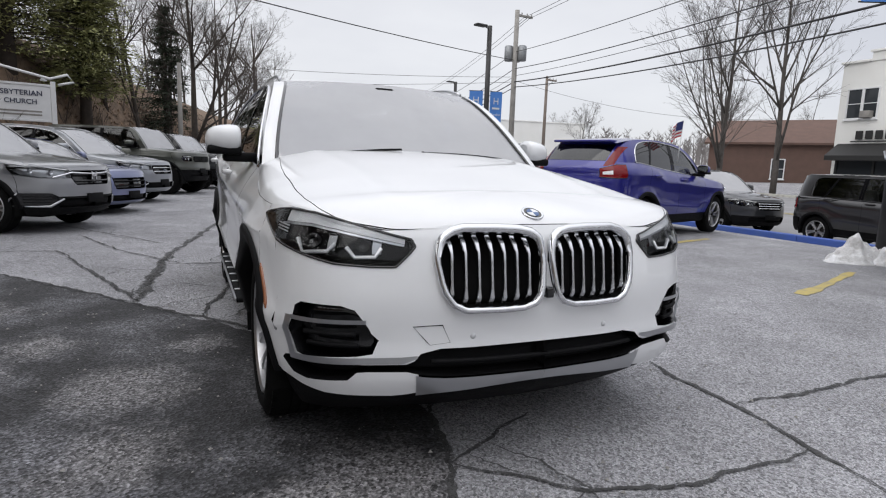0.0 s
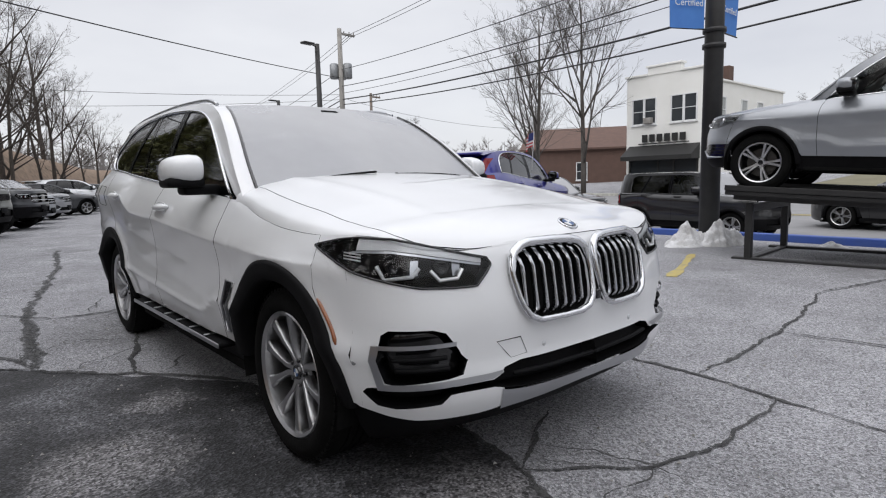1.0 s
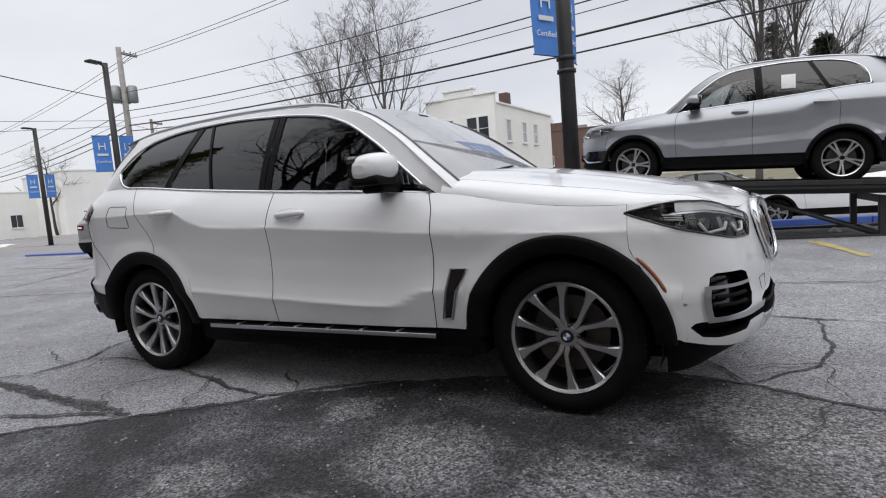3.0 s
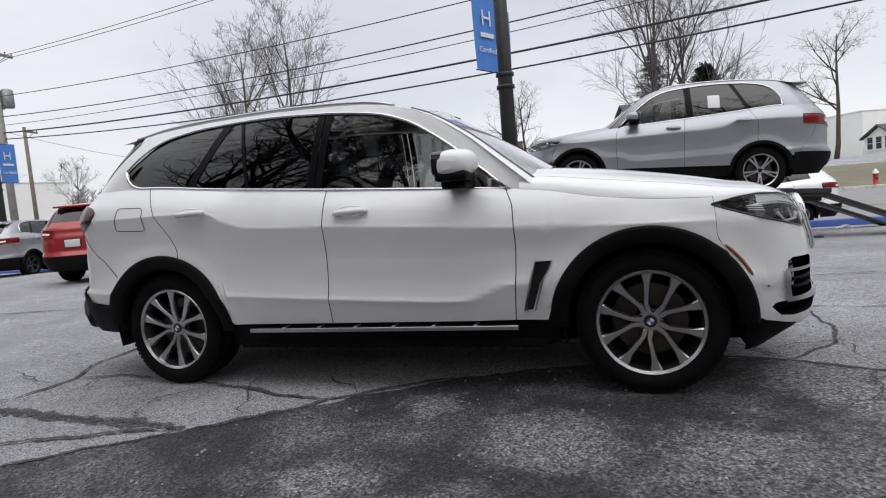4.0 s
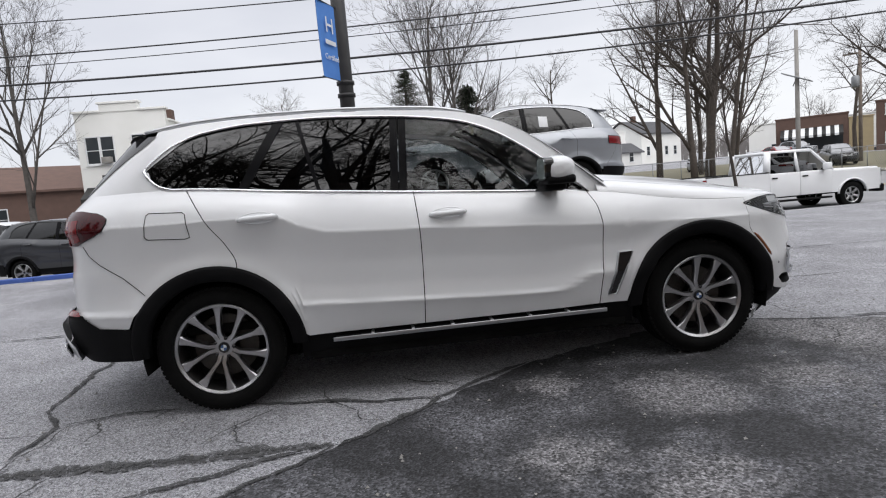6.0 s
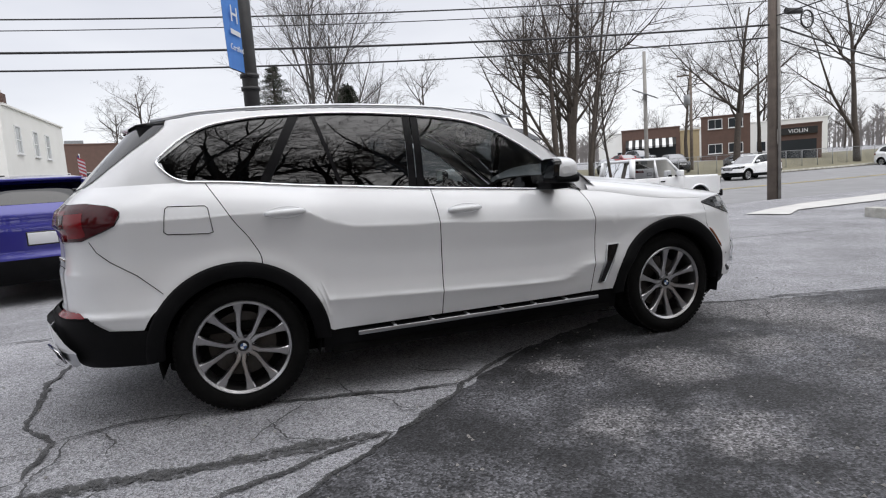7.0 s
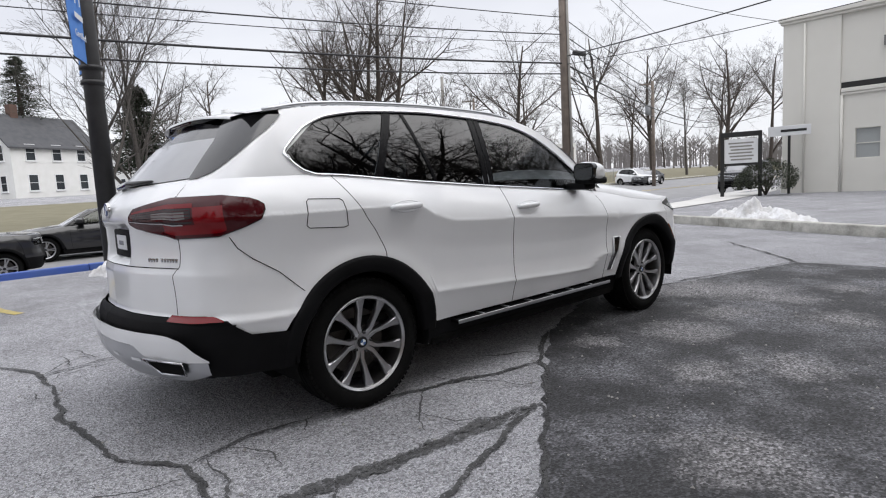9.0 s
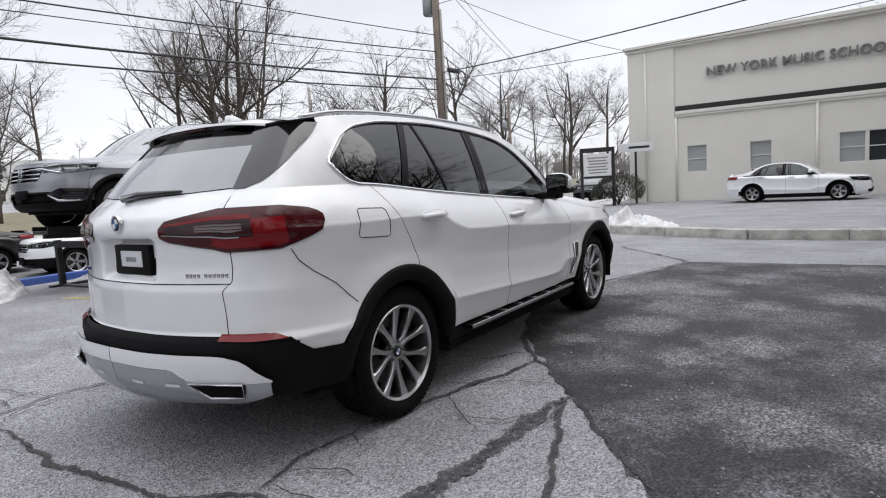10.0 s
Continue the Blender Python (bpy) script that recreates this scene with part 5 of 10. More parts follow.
            part("projector", fx(moved(lathe([(0.028, 0.0), (0.006, 0.016), (0.0, 0.024), (0.03, 0.030)], 20, "y"), Matrix.Translation((float(x) + 0.012, float(y) + 0.026, zc)) @ Matrix.Rotation(-0.35, 4, "Z"))), GLOSS_BLACK, hl)
            part("lamp_wall", fx(patch(lo, sp[-1] - 0.004, sp[-1] + 0.012, lambda s, a=zc: np.full(np.shape(s), a - 0.025), lambda s, a=zc: np.full(np.shape(s), a + 0.03), 3, 3, -0.020)), SATIN, hl)
        for dz in (0.0, 0.010, 0.020):
            part("marker_fin", fx(tube(edge_points(lo, [qy(-1.95, 0.9), qy(-2.02, 0.9)], [0.905 + dz, 0.898 + dz], -0.008), 0.0028, 5)), LAMP_WHITE, hl)
    fuel_seams = []
    # corner intakes with bright frames and dark slats
    for sgn in (0, 1):
        fx = (lambda v: v) if sgn == 0 else mirrored
        dish, _, _ = lens_strip(lo, fog[0], fog[-1], b_lo, b_hi, 0.06, 24, 6)
        fo = part("corner_intake", fx(dish), GLOSS_BLACK, body, "black corner air intake with bright frame")
        s_e = np.linspace(fog[3] + 0.004, fog[-3], 20)
        for zc in (0.520, 0.560):
            part("slat", fx(tube(edge_points(lo, s_e, np.full(20, zc), -0.026), 0.009, 6)), BLACK_PLASTIC, fo)
        s_t = np.linspace(qx(0.676, 0.6), fog[-1] + 0.002, 18)
        part("blade", fx(patch(lo, s_t[0], s_t[-1], 0.599, 0.614, 18, 3, 0.004)), SATIN, fo, "satin silver blade")
        s_v = fog[-1] + 0.012
        part("frame_post", fx(patch(lo, fog[-1] - 0.004, s_v, 0.458, 0.614, 4, 8, 0.012)), SATIN, fo, "satin silver frame post")
        s_f = np.linspace(qx(0.49, 0.47), s_v, 40)
        part("intake_frame", fx(patch(lo, s_f[0], s_v, lambda s: np.interp(s, [s_f[0], qx(0.54, 0.47), s_v], [0.476, 0.460, 0.458]), lambda s: np.interp(s, [s_f[0], qx(0.54, 0.47), s_v], [0.486, 0.482, 0.480]), 40, 4, 0.012)), SATIN, fo, "satin silver frame strip")
        dish2, _, _ = lens_strip(lo, 0.0, A_q[-2], a_lo, a_hi, 0.06, 50, 5)
        part("lower_intake", fx(dish2), BLACK_PLASTIC, body, "black lower air intake")
        s_l = np.linspace(0.0, qx(0.46, 0.46), 16)
        part("intake_bar", fx(tube(edge_points(lo, s_l, np.full(16, 0.462), -0.02), 0.009, 6)), BLACK_PLASTIC, body)
        part("parking_sensor", fx(moved(lathe([(-0.0015, 0.0), (-0.0015, 0.011), (0.004, 0.013)], 16, "y"), Matrix.Translation((-0.29, lo.end_y(0.29, 0.548), 0.548)))), PLATE_WHITE, body)
        xs = lo.side_x(-2.02, 0.545)
        part("parking_sensor", fx(moved(lathe([(-0.0015, 0.0), (-0.0015, 0.011), (0.004, 0.013)], 16, "x"), Matrix.Translation((-xs, -2.02, 0.545)) @ Matrix.Rotation(0.5, 4, "Z") @ Matrix.Scale(0.8, 4))), GREY_PAINT, body)
        am = np.linspace(0.60, 0.752, 10)
        ya = [-1.4875 - math.sqrt(max(0.515**2 - (z - 0.372) ** 2, 0)) for z in am]
        part("side_marker", fx(tube([(-(lo.side_x(y, z) + 0.0), y, z) for y, z in zip(ya, am)], [0.004] + [0.009] * 8 + [0.004], 6)), AMBER, body, "amber side marker strip")
        # vent behind the front wheel
        vent = [(-1.025, 0.715), (-0.935, 0.715), (-0.905, 0.60), (-0.865, 0.455), (-0.915, 0.455), (-0.965, 0.60)]
        part("fender_vent", fx(([(-(lo.side_x(y, z) + 0.004), y, z) for y, z in vent], [(0, 1, 2, 5), (5, 2, 3, 4)])), GLOSS_BLACK, body, "black fender vent", smooth=False)
        part("vent_frame", fx(tube([(-(lo.side_x(y, z) + 0.004), y, z) for y, z in vent], 0.007, 6, closed=True)), SATIN, body)
        fl = [(1.575, 1.040), (1.60, 1.033), (1.80, 1.046), (1.816, 1.06), (1.800, 1.18), (1.785, 1.192), (1.605, 1.183), (1.59, 1.17)]
        fuel_seams.append(fl)
        # running board
        rb = [box(-0.990, -0.88, -0.82, 0.83, 0.352, 0.378, 0.008)]
        part("running_board", fx(joined(*rb)), BLACK_PLASTIC, body, "black running board with silver edge")
        part("board_edge", fx(box(-0.998, -0.9895, -0.83, 0.84, 0.358, 0.382, 0.003)), SATIN, body)
        for i in range(6):
            part("board_bracket", fx(box(-0.985, -0.90, -0.60 + i * 0.24, -0.58 + i * 0.24, 0.378, 0.386, 0.003)), SATIN, body)
    part("tow_cover_seam", tube([(x, lo.end_y(x, z) + 0.0008, z) for x, z in ((-0.508, 0.588), (-0.405, 0.592), (-0.375, 0.528), (-0.448, 0.520))], 0.0022, 4, closed=True), BLACK_PLASTIC, body)
    # nose emblem, resting on the bonnet
    em_m = Matrix.Translation((0, -2.222, 0.9775)) @ Matrix.Rotation(radians(27), 4, "X")
    em = part("emblem", moved(lathe([(-0.004, 0.044), (0.006, 0.044), (0.008, 0.040), (0.006, 0.036)], 32, "z"), em_m), CHROME, body, "round blue and white emblem")
    part("emblem_ring", moved(lathe([(0.005, 0.0), (0.0055, 0.036)], 32, "z"), em_m), GLOSS_BLACK, em)
    for i in range(4):
        sect = [(0.0, 0.0)] + [(0.025 * math.cos(a), 0.025 * math.sin(a)) for a in np.linspace(i * math.pi / 2, (i + 1) * math.pi / 2, 8)]
        part("emblem_field", moved(prism(sect, 0.0055, 0.008, "z"), em_m), EMBLEM_BLUE if i % 2 else EMBLEM_WHITE, em, smooth=False)
    # camera eye between the grilles, wipers
    part("front_camera", moved(box(-0.016, 0.016, -0.02, 0.02, -0.02, 0.02, 0.006), Matrix.Translation((0, lo.end_y(0, 0.70) - 0.012, 0.70))), GLOSS_BLACK, body)
    for x0, x1 in ((-0.62, -0.10), (0.02, 0.60)):
        pts = []
        for f in np.linspace(0, 1, 9):
            x = x0 + (x1 - x0) * f
            z = 1.206 - 0.10 * x * x + 0.016 * f
            pts.append((x, float(k["screen_y"](x, z)) - 0.012, z + 0.006))
        part("wiper", joined(tube(pts, 0.006, 5), tube([pts[0], (pts[0][0] - 0.02, pts[0][1] - 0.05, pts[0][2] - 0.03)], 0.012, 6)), BLACK_PLASTIC, body)
    yin = float(k["screen_y"](0.0, 1.60)) + 0.04
    part("mirror_housing", box(-0.07, 0.07, yin, yin + 0.05, 1.56, 1.64, 0.02), BLACK_PLASTIC, body)
    # tail
    rx = lambda x, z: float(lo.from_x(x, z, True))
    s_in, s_out = rx(0.324, 1.12), qy(2.018, 1.168)
    ts_lo = [s_out, qy(2.04, 1.1), qy(2.11, 1.08), rx(0.875, 1.05), rx(0.665, 1.05), rx(0.596, 1.05), rx(0.493, 1.07), rx(0.361, 1.1), s_in]
    ts_hi = [s_out, qy(2.04, 1.19), qy(2.08, 1.2), qy(2.197, 1.2), rx(0.62, 1.2), rx(0.349, 1.2), s_in]
    T_lo = lambda s: np.interp(s, ts_lo, [1.155, 1.115, 1.085, 1.045, 1.039, 1.055, 1.070, 1.093, 1.112])
    T_hi = lambda s: np.interp(s, ts_hi, [1.180, 1.198, 1.213, 1.231, 1.231, 1.184, 1.150])
    x_tg = lambda z: np.interp(z, [0.60, 0.65, 0.86, 0.885, 0.90, 1.03, 1.23, 1.30], [0.65, 0.648, 0.645, 0.665, 0.685, 0.679, 0.63, 0.61])
    tg_s = lambda z: lo.from_x(x_tg(z), z, True)
    low_edge = lambda s: np.interp(s, [qy(1.97, 0.55), qy(2.127, 0.56), qy(2.23, 0.62), rx(0.65, 0.64), 3.0], [0.553, 0.566, 0.639, 0.646, 0.650])
    seam = [(1.855, 0.735), (1.97, 0.845), (2.09, 0.925), (2.15, 0.98), (2.185, 1.045)]

    def flank_line(pts, lift=0.0012, n=8):
        """Points along the flank, following its curve between the corners given."""
        return [(float(lo.at(lo.from_y(y, z), z)[0]) - lift, y, z) for (y0, z0), (y1, z1) in zip(pts, pts[1:]) for y, z in [(y0 + (y1 - y0) * i / n, z0 + (z1 - z0) * i / n) for i in range(n)]]
    two("fuel_flap_seam", tube(flank_line(fuel_seams[0] + fuel_seams[0][:1]), 0.0022, 4, closed=True), BLACK_PLASTIC)
    two("bumper_seam", tube(flank_line(seam), 0.0022, 4), BLACK_PLASTIC)
    # the tailgate's skin sinks in behind the plate
    gate = patch(lo, tg_s, 3.0, 0.654, 1.30, 60, 60)
    dip = lambda x, z: 0.055 * float(np.clip((0.26 - abs(x)) / 0.05, 0, 1) * np.clip((z - 0.895) / 0.03, 0, 1) * np.clip((1.115 - z) / 0.02, 0, 1))
    gate = [(x, y - dip(x, z), z) for x, y, z in gate[0]], gate[1]
    part("tailgate", joined(gate, mirrored(gate)), WHITE_PAINT, body)
    part("rear_bumper", patch(lo, lambda z: lo.from_y(k["ar"] + 0.452, z), 3.0, 0.36, low_edge, 80, 10, 0.010, both=True), BLACK_PLASTIC, body, "black plastic rear bumper")
    part("bumper_shelf", patch(lo, qy(2.2, 0.6), 3.0, 0.585, 0.628, 60, 4, 0.0125, both=True), BLACK_PLASTIC, body)
    part("rear_underbody", box(-0.78, 0.78, 1.95, 2.30, 0.34, 0.42, 0.03), UNDERBODY, body)
    s_bar = [rx(x, 0.5) for x in (0.835, 0.80, 0.75, 0.67)] + [3.0]
    bar_hi = lambda s: np.interp(s, s_bar, [0.470, 0.505, 0.562, 0.580, 0.585])
    bar_lo = lambda s: np.interp(s, [s_bar[0]] + [rx(x, 0.5) for x in (0.53, 0.48, 0.42)] + [3.0], [0.462, 0.466, 0.475, 0.520, 0.525])
    bar = patch(lo, s_bar[0], 3.0, bar_lo, bar_hi, 30, 8, 0.045, both=True)
    bar_side = patch(lo, s_bar[0] - 0.006, 3.0, bar_hi, lambda s: bar_hi(s) + 0.012, 30, 3, 0.012, both=True)
    part("rear_bumper_bar", bar, WHITE_PAINT, body, "white rear bumper bar")
    part("bar_shadow_gap", bar_side, BLACK_PLASTIC, body)
    part("rear_diffuser", patch(lo, s_bar[0] + 0.004, 3.0, lambda s: np.interp(s, [s_bar[0], rx(0.70, 0.4), rx(0.2, 0.4), 3.0], [0.405, 0.372, 0.350, 0.345]), lambda s: bar_lo(s) - 0.003, 36, 6, 0.042, both=True), SATIN, body, "satin silver lower rear plate")
    for sgn in (0, 1):
        fx = (lambda v: v) if sgn == 0 else mirrored
        tl = part("tail_lamp", fx(patch(lo, s_out, s_in, T_lo, T_hi, 60, 12, 0.007)), TAIL_DARK, body, "dark red wraparound tail lamp")
        part("lamp_skirt", fx(tube(outline_of(lo, s_out, s_in, T_lo, T_hi, 0.003, 60, 12), 0.0045, 6, closed=True)), GLOSS_BLACK, tl)
        band = lambda a, b: ((lambda s: T_lo(s) + (T_hi(s) - T_lo(s)) * a), (lambda s: T_lo(s) + (T_hi(s) - T_lo(s)) * b))
        part("light_bar", fx(patch(lo, rx(0.90, 1.1), rx(0.60, 1.1), *band(0.08, 0.34), 24, 4, 0.0085)), TAIL_RED, tl, "bright red light bar")
        part("light_bar", fx(patch(lo, rx(0.90, 1.1), rx(0.80, 1.1), *band(0.34, 0.74), 8, 6, 0.0085)), TAIL_RED, tl, "bright red light bar")
        part("light_bar", fx(patch(lo, rx(0.80, 1.1), rx(0.36, 1.1), *band(0.74, 0.84), 24, 3, 0.0082)), TAIL_RED, tl, "bright red light bar")
        part("smoked_panel", fx(patch(lo, rx(0.79, 1.1), rx(0.37, 1.1), *band(0.38, 0.72), 24, 4, 0.0085)), TAIL_SMOKE, tl, "smoked inner lamp panel")
        part("reversing_lamp", fx(patch(lo, rx(0.76, 1.1), rx(0.53, 1.1), *band(0.46, 0.64), 12, 4, 0.0092)), LAMP_GREY, tl, "grey reversing lamp behind smoked lens")
        for f in (0.42, 0.50, 0.58, 0.66):
            part("rib", fx(patch(lo, rx(0.785, 1.1), rx(0.38, 1.1), *band(f, f + 0.02), 16, 2, 0.0102)), TAIL_DARK, tl)
        part("light_line", fx(patch(lo, rx(0.74, 1.1), rx(0.34, 1.1), *band(0.335, 0.365), 18, 2, 0.0105)), SATIN, tl)
        part("lamp_seam", fx(tube(edge_points(lo, tg_s(np.linspace(1.03, 1.24, 8)), np.linspace(1.03, 1.24, 8), 0.005), 0.004, 4)), GLOSS_BLACK, tl)
        part("rear_reflector", fx(patch(lo, rx(0.885, 0.65), rx(0.63, 0.65), 0.634, lambda s: np.interp(s, [rx(0.885, 0.65), rx(0.82, 0.65)], [0.638, 0.669]), 60, 4, 0.0165)), TAIL_RED, body, "red bumper reflector")
        ring = [(-0.535, 0.458), (-0.775, 0.456), (-0.755, 0.388), (-0.605, 0.384)]
        on = lambda x, z, d: (x, lo.end_y(abs(x), z, True) + d, z)
        part("exhaust_trim", fx(tube([on(x, z, 0.078) for x, z in ring], [0.007, 0.007, 0.006, 0.005], 6, closed=True)), CHROME, body, "chrome exhaust trim")
        part("exhaust_mouth", fx(([on(x, z, 0.074) for x, z in ring], [(0, 1, 2, 3)])), UNDERBODY, body, smooth=False)
        # gloss black blades beside the rear window
        part("window_blade", fx(patch(up, lambda z: up.from_y(np.interp(z, [1.317, 1.35, 1.42, 1.515, 1.58, 1.65], [2.225, 2.155, 2.06, 1.935, 1.84, 1.76]), z), lambda z: up.from_x(np.interp(z, [1.324, 1.515, 1.607], [0.599, 0.551, 0.482]), z, True), 1.320, lambda s: np.minimum(L["rim"](up.at(s, np.full(np.shape(s), 1.62))[1]) - 0.012, 1.64), 14, 14, 0.005)), GLOSS_BLACK, body, "gloss black rear pillar blade")
        for i in range(2):
            part("skid_slot", fx(patch(lo, rx(0.44 - i * 0.22, 0.42), rx(0.36 - i * 0.22, 0.42), 0.440, 0.455, 4, 2, 0.045)), EMBLEM_WHITE, body)
    part("tailgate_seam", tube(edge_points(lo, np.linspace(rx(0.685, 0.89), 3.0, 16), np.full(16, 0.893), -0.001) + [(-x, y, z) for x, y, z in reversed(edge_points(lo, np.linspace(rx(0.685, 0.89), 2.99, 16), np.full(16, 0.893), -0.001))], 0.003, 4), BLACK_PLASTIC, body)
    s_w = float(up.from_x(0.60, 1.324, True))
    part("tailgate_upper", patch(up, lambda z: up.from_x(0.68, z, True), 3.0, 1.283, lambda s: 1.302 + 0.021 * ((3 - s) / (3 - s_w)) ** 2, 18, 4, both=True), WHITE_PAINT, body)
    part("rear_window", patch(up, lambda z: up.from_x(np.interp(z, [1.324, 1.515, 1.607], [0.600, 0.552, 0.483]), z, True), 3.0, lambda s: 1.304 + 0.021 * ((3 - s) / (3 - s_w)) ** 2, 1.530, 18, 12, 0.004, both=True), REAR_PANE, body)
    part("tailgate_header", patch(up, lambda z: up.from_x(0.62, z, True), 3.0, 1.528, lambda s: 1.655 - 0.062 * ((3 - s) / (3 - s_w)) ** 2, 18, 5, both=True), GLOSS_BLACK, body)

    def spoil(u, v):
        kx = 2 * u - 1
        y0 = 1.93
        y = y0 + (0.135 - 0.085 * np.abs(kx) ** 3) * v
        z = L["roof"](y) + 0.004 - (L["roof"](y) - L["rim"](y)) * np.abs(kx) ** 3.2 - 0.004 * v
        return kx * (0.634 - 0.085 * v), y, z
    s_top = grid(spoil, 30, 8)
    lip_z = grid(lambda u, v: (lambda p: (p[0], p[1] + 0.003 * v, p[2] - 0.012 * v))(spoil(u, 1.0 + 0 * v)), 30, 3)
    part("roof_spoiler", joined(s_top, lip_z), WHITE_PAINT, body, "white roof spoiler with dark underside")
    part("spoiler_underside", grid(lambda u, v: (lambda p: (p[0], p[1] + 0.002 - 0.06 * v, p[2] - 0.0115 - 0.035 * v))(spoil(u, 1.0 + 0 * v)), 30, 4), GLOSS_BLACK, body)
    part("spoiler_lamp", box(-0.16, 0.16, 2.050, 2.066, 1.645, 1.653, 0.003), TAIL_DARK, body)
    pw = [(0.10, 2.395, 1.305), (-0.05, 2.385, 1.322), (-0.33, 2.340, 1.325)]
    part("rear_wiper", joined(tube(pw, [0.022, 0.018, 0.008], 6), tube([(0.02, 2.385, 1.322), (-0.34, 2.338, 1.325)], 0.006, 5)), GLOSS_BLACK, body)
    yr = lambda z: float(L["tail"](z))
    em2 = Matrix.Translation((0, yr(1.185) + 0.012, 1.185)) @ Matrix.Rotation(radians(180), 4, "Z")
    e2 = part("emblem", moved(lathe([(0.006, 0.043), (-0.006, 0.043), (-0.008, 0.039), (-0.006, 0.035)], 32, "y"), em2), CHROME, body, "round blue and white emblem")
    part("emblem_ring", moved(lathe([(-0.0055, 0.0), (-0.005, 0.036)], 32, "y"), em2), GLOSS_BLACK, e2)
    for i in range(4):
        sect = [(0.0, 0.0)] + [(0.025 * math.cos(a), 0.025 * math.sin(a)) for a in np.linspace(i * math.pi / 2, (i + 1) * math.pi / 2, 8)]
        part("emblem_field", moved(prism(sect, -0.009, -0.0055, "y"), em2), EMBLEM_BLUE if i % 2 else EMBLEM_WHITE, e2, smooth=False)
    yp = yr(1.0) - 0.050
    pl = part("rear_plate", box(-0.165, 0.165, yp - 0.02, yp + 0.014, 0.925, 1.075, 0.006), BLACK_PLASTIC, body, "black dealer plate frame")
    part("plate_insert", box(-0.10, 0.10, yp + 0.010, yp + 0.018, 0.965, 1.045, 0.003), PLATE_WHITE, pl, "white dealer plate insert")
    part("plate_bar", box(-0.05, 0.05, yp + 0.014, yp + 0.0195, 0.990, 1.015, 0.002), GREY_PAINT, pl)
    for x0, x1, n in ((-0.665, -0.535, 6), (-0.52, -0.44, 4)):
        for i in range(n):
            xa = x0 + (x1 - x0) * i / n
            yb = lo.end_y(abs(xa), 0.93, True)
            part("model_mark", box(xa, xa + (x1 - x0) / n * 0.8, yb - 0.008, yb + 0.006, 0.922, 0.942, 0.001), CHROME, body)
    part("model_mark", box(0.52, 0.63, lo.end_y(0.6, 0.93, True), lo.end_y(0.6, 0.93, True) + 0.012, 0.920, 0.945, 0.002), CHROME, body)
    part("roof_fin", moved(prism([(-0.10, 0.0), (0.10, 0.0), (0.085, 0.05), (0.06, 0.055)], -0.015, 0.015, "x"), Matrix.Translation((0, 1.72, 1.705))), WHITE_PAINT, body)
    return body


white_car()


# ---------------------------------------------------------------- ground
def bank_x(y):
    """Where the bank's foot runs."""
    return np.interp(y, [-60, 6.6, 22, 30, 45, 60, 110], [-20.5, -8.8, -5.9, -3.6, 1.8, 8.0, 30.0])


def ground_z(x, y):
    """Heights: a level lot, a fall to the road, a rise beyond it, and a wooded bank along the other side."""
    x, y = np.broadcast_arrays(np.asarray(x, float), np.asarray(y, float))
    fall = np.interp(x, [7.8, 9.6, 11.0, 12.5], [0.0, -0.10, -0.36, -0.45])
    road = np.interp(x, [12.5, 27.0, 30.0, 45.0, 62.0, 90.0], [0.0, 0.33, 0.50, 1.3, 2.5, 3.4])
    d = np.clip(bank_x(y) - x, 0, 60)
    bank = np.interp(y, [30, 70], [6.0, 3.5]) * (1 - np.exp(-(d / np.interp(y, [22, 27], [4.2, 2.3])) ** 1.5)) + 0.03 * d
    return fall + road + bank


ASPHALT = bpy.data.materials.new("old_asphalt")


def asphalt_material():
    m = ASPHALT
    m.use_nodes = True
    n, l = m.node_tree.nodes, m.node_tree.links
    b = n["Principled BSDF"]
    tc = n.new("ShaderNodeTexCoord")

    def noise_tex(scale, detail=5, rough=0.6, distort=0.0):
        t = n.new("ShaderNodeTexNoise")
        t.inputs["Scale"].default_value, t.inputs["Detail"].default_value = scale, detail
        t.inputs["Roughness"].default_value, t.inputs["Distortion"].default_value = rough, distort
        l.new(tc.outputs["Object"], t.inputs["Vector"])
        return t.outputs[0]

    def ramp(src, a, b2, ca, cb):
        r = n.new("ShaderNodeValToRGB")
        r.color_ramp.elements[0].position, r.color_ramp.elements[1].position = a, b2
        r.color_ramp.elements[0].color, r.color_ramp.elements[1].color = (ca, ca, ca * 1.02, 1), (cb, cb, cb * 1.02, 1)
        l.new(src, r.inputs[0])
        return r.outputs[0]

    def mixc(kind, f, a, c):
        x = n.new("ShaderNodeMix")
        x.data_type, x.blend_type = "RGBA", kind
        if isinstance(f, float):
            x.inputs[0].default_value = f
        else:
            l.new(f, x.inputs[0])
        l.new(a, x.inputs[6])
        l.new(c, x.inputs[7])
        return x.outputs[2]
    grain = noise_tex(230, 3, 0.75)
    vor = n.new("ShaderNodeTexVoronoi")
    vor.inputs["Scale"].default_value = 115
    l.new(tc.outputs["Object"], vor.inputs["Vector"])
    base = ramp(noise_tex(0.9, 8, 0.72), 0.30, 0.70, 0.20, 0.37)
    stone = ramp(vor.outputs["Color"], 0.10, 0.95, 0.22, 1.95)
    col = mixc("MULTIPLY", 0.8, base, stone)
    speck = ramp(grain, 0.38, 0.70, 0.35, 1.75)
    col = mixc("MULTIPLY", 0.8, col, speck)
    l.new(col, b.inputs["Base Color"])
    b.inputs["Roughness"].default_value = 0.85
    bp = n.new("ShaderNodeBump")
    bp.inputs["Strength"].default_value, bp.inputs["Distance"].default_value = 0.8, 0.007
    l.new(vor.outputs["Distance"], bp.inputs["Height"])
    l.new(bp.outputs[0], b.inputs["Normal"])


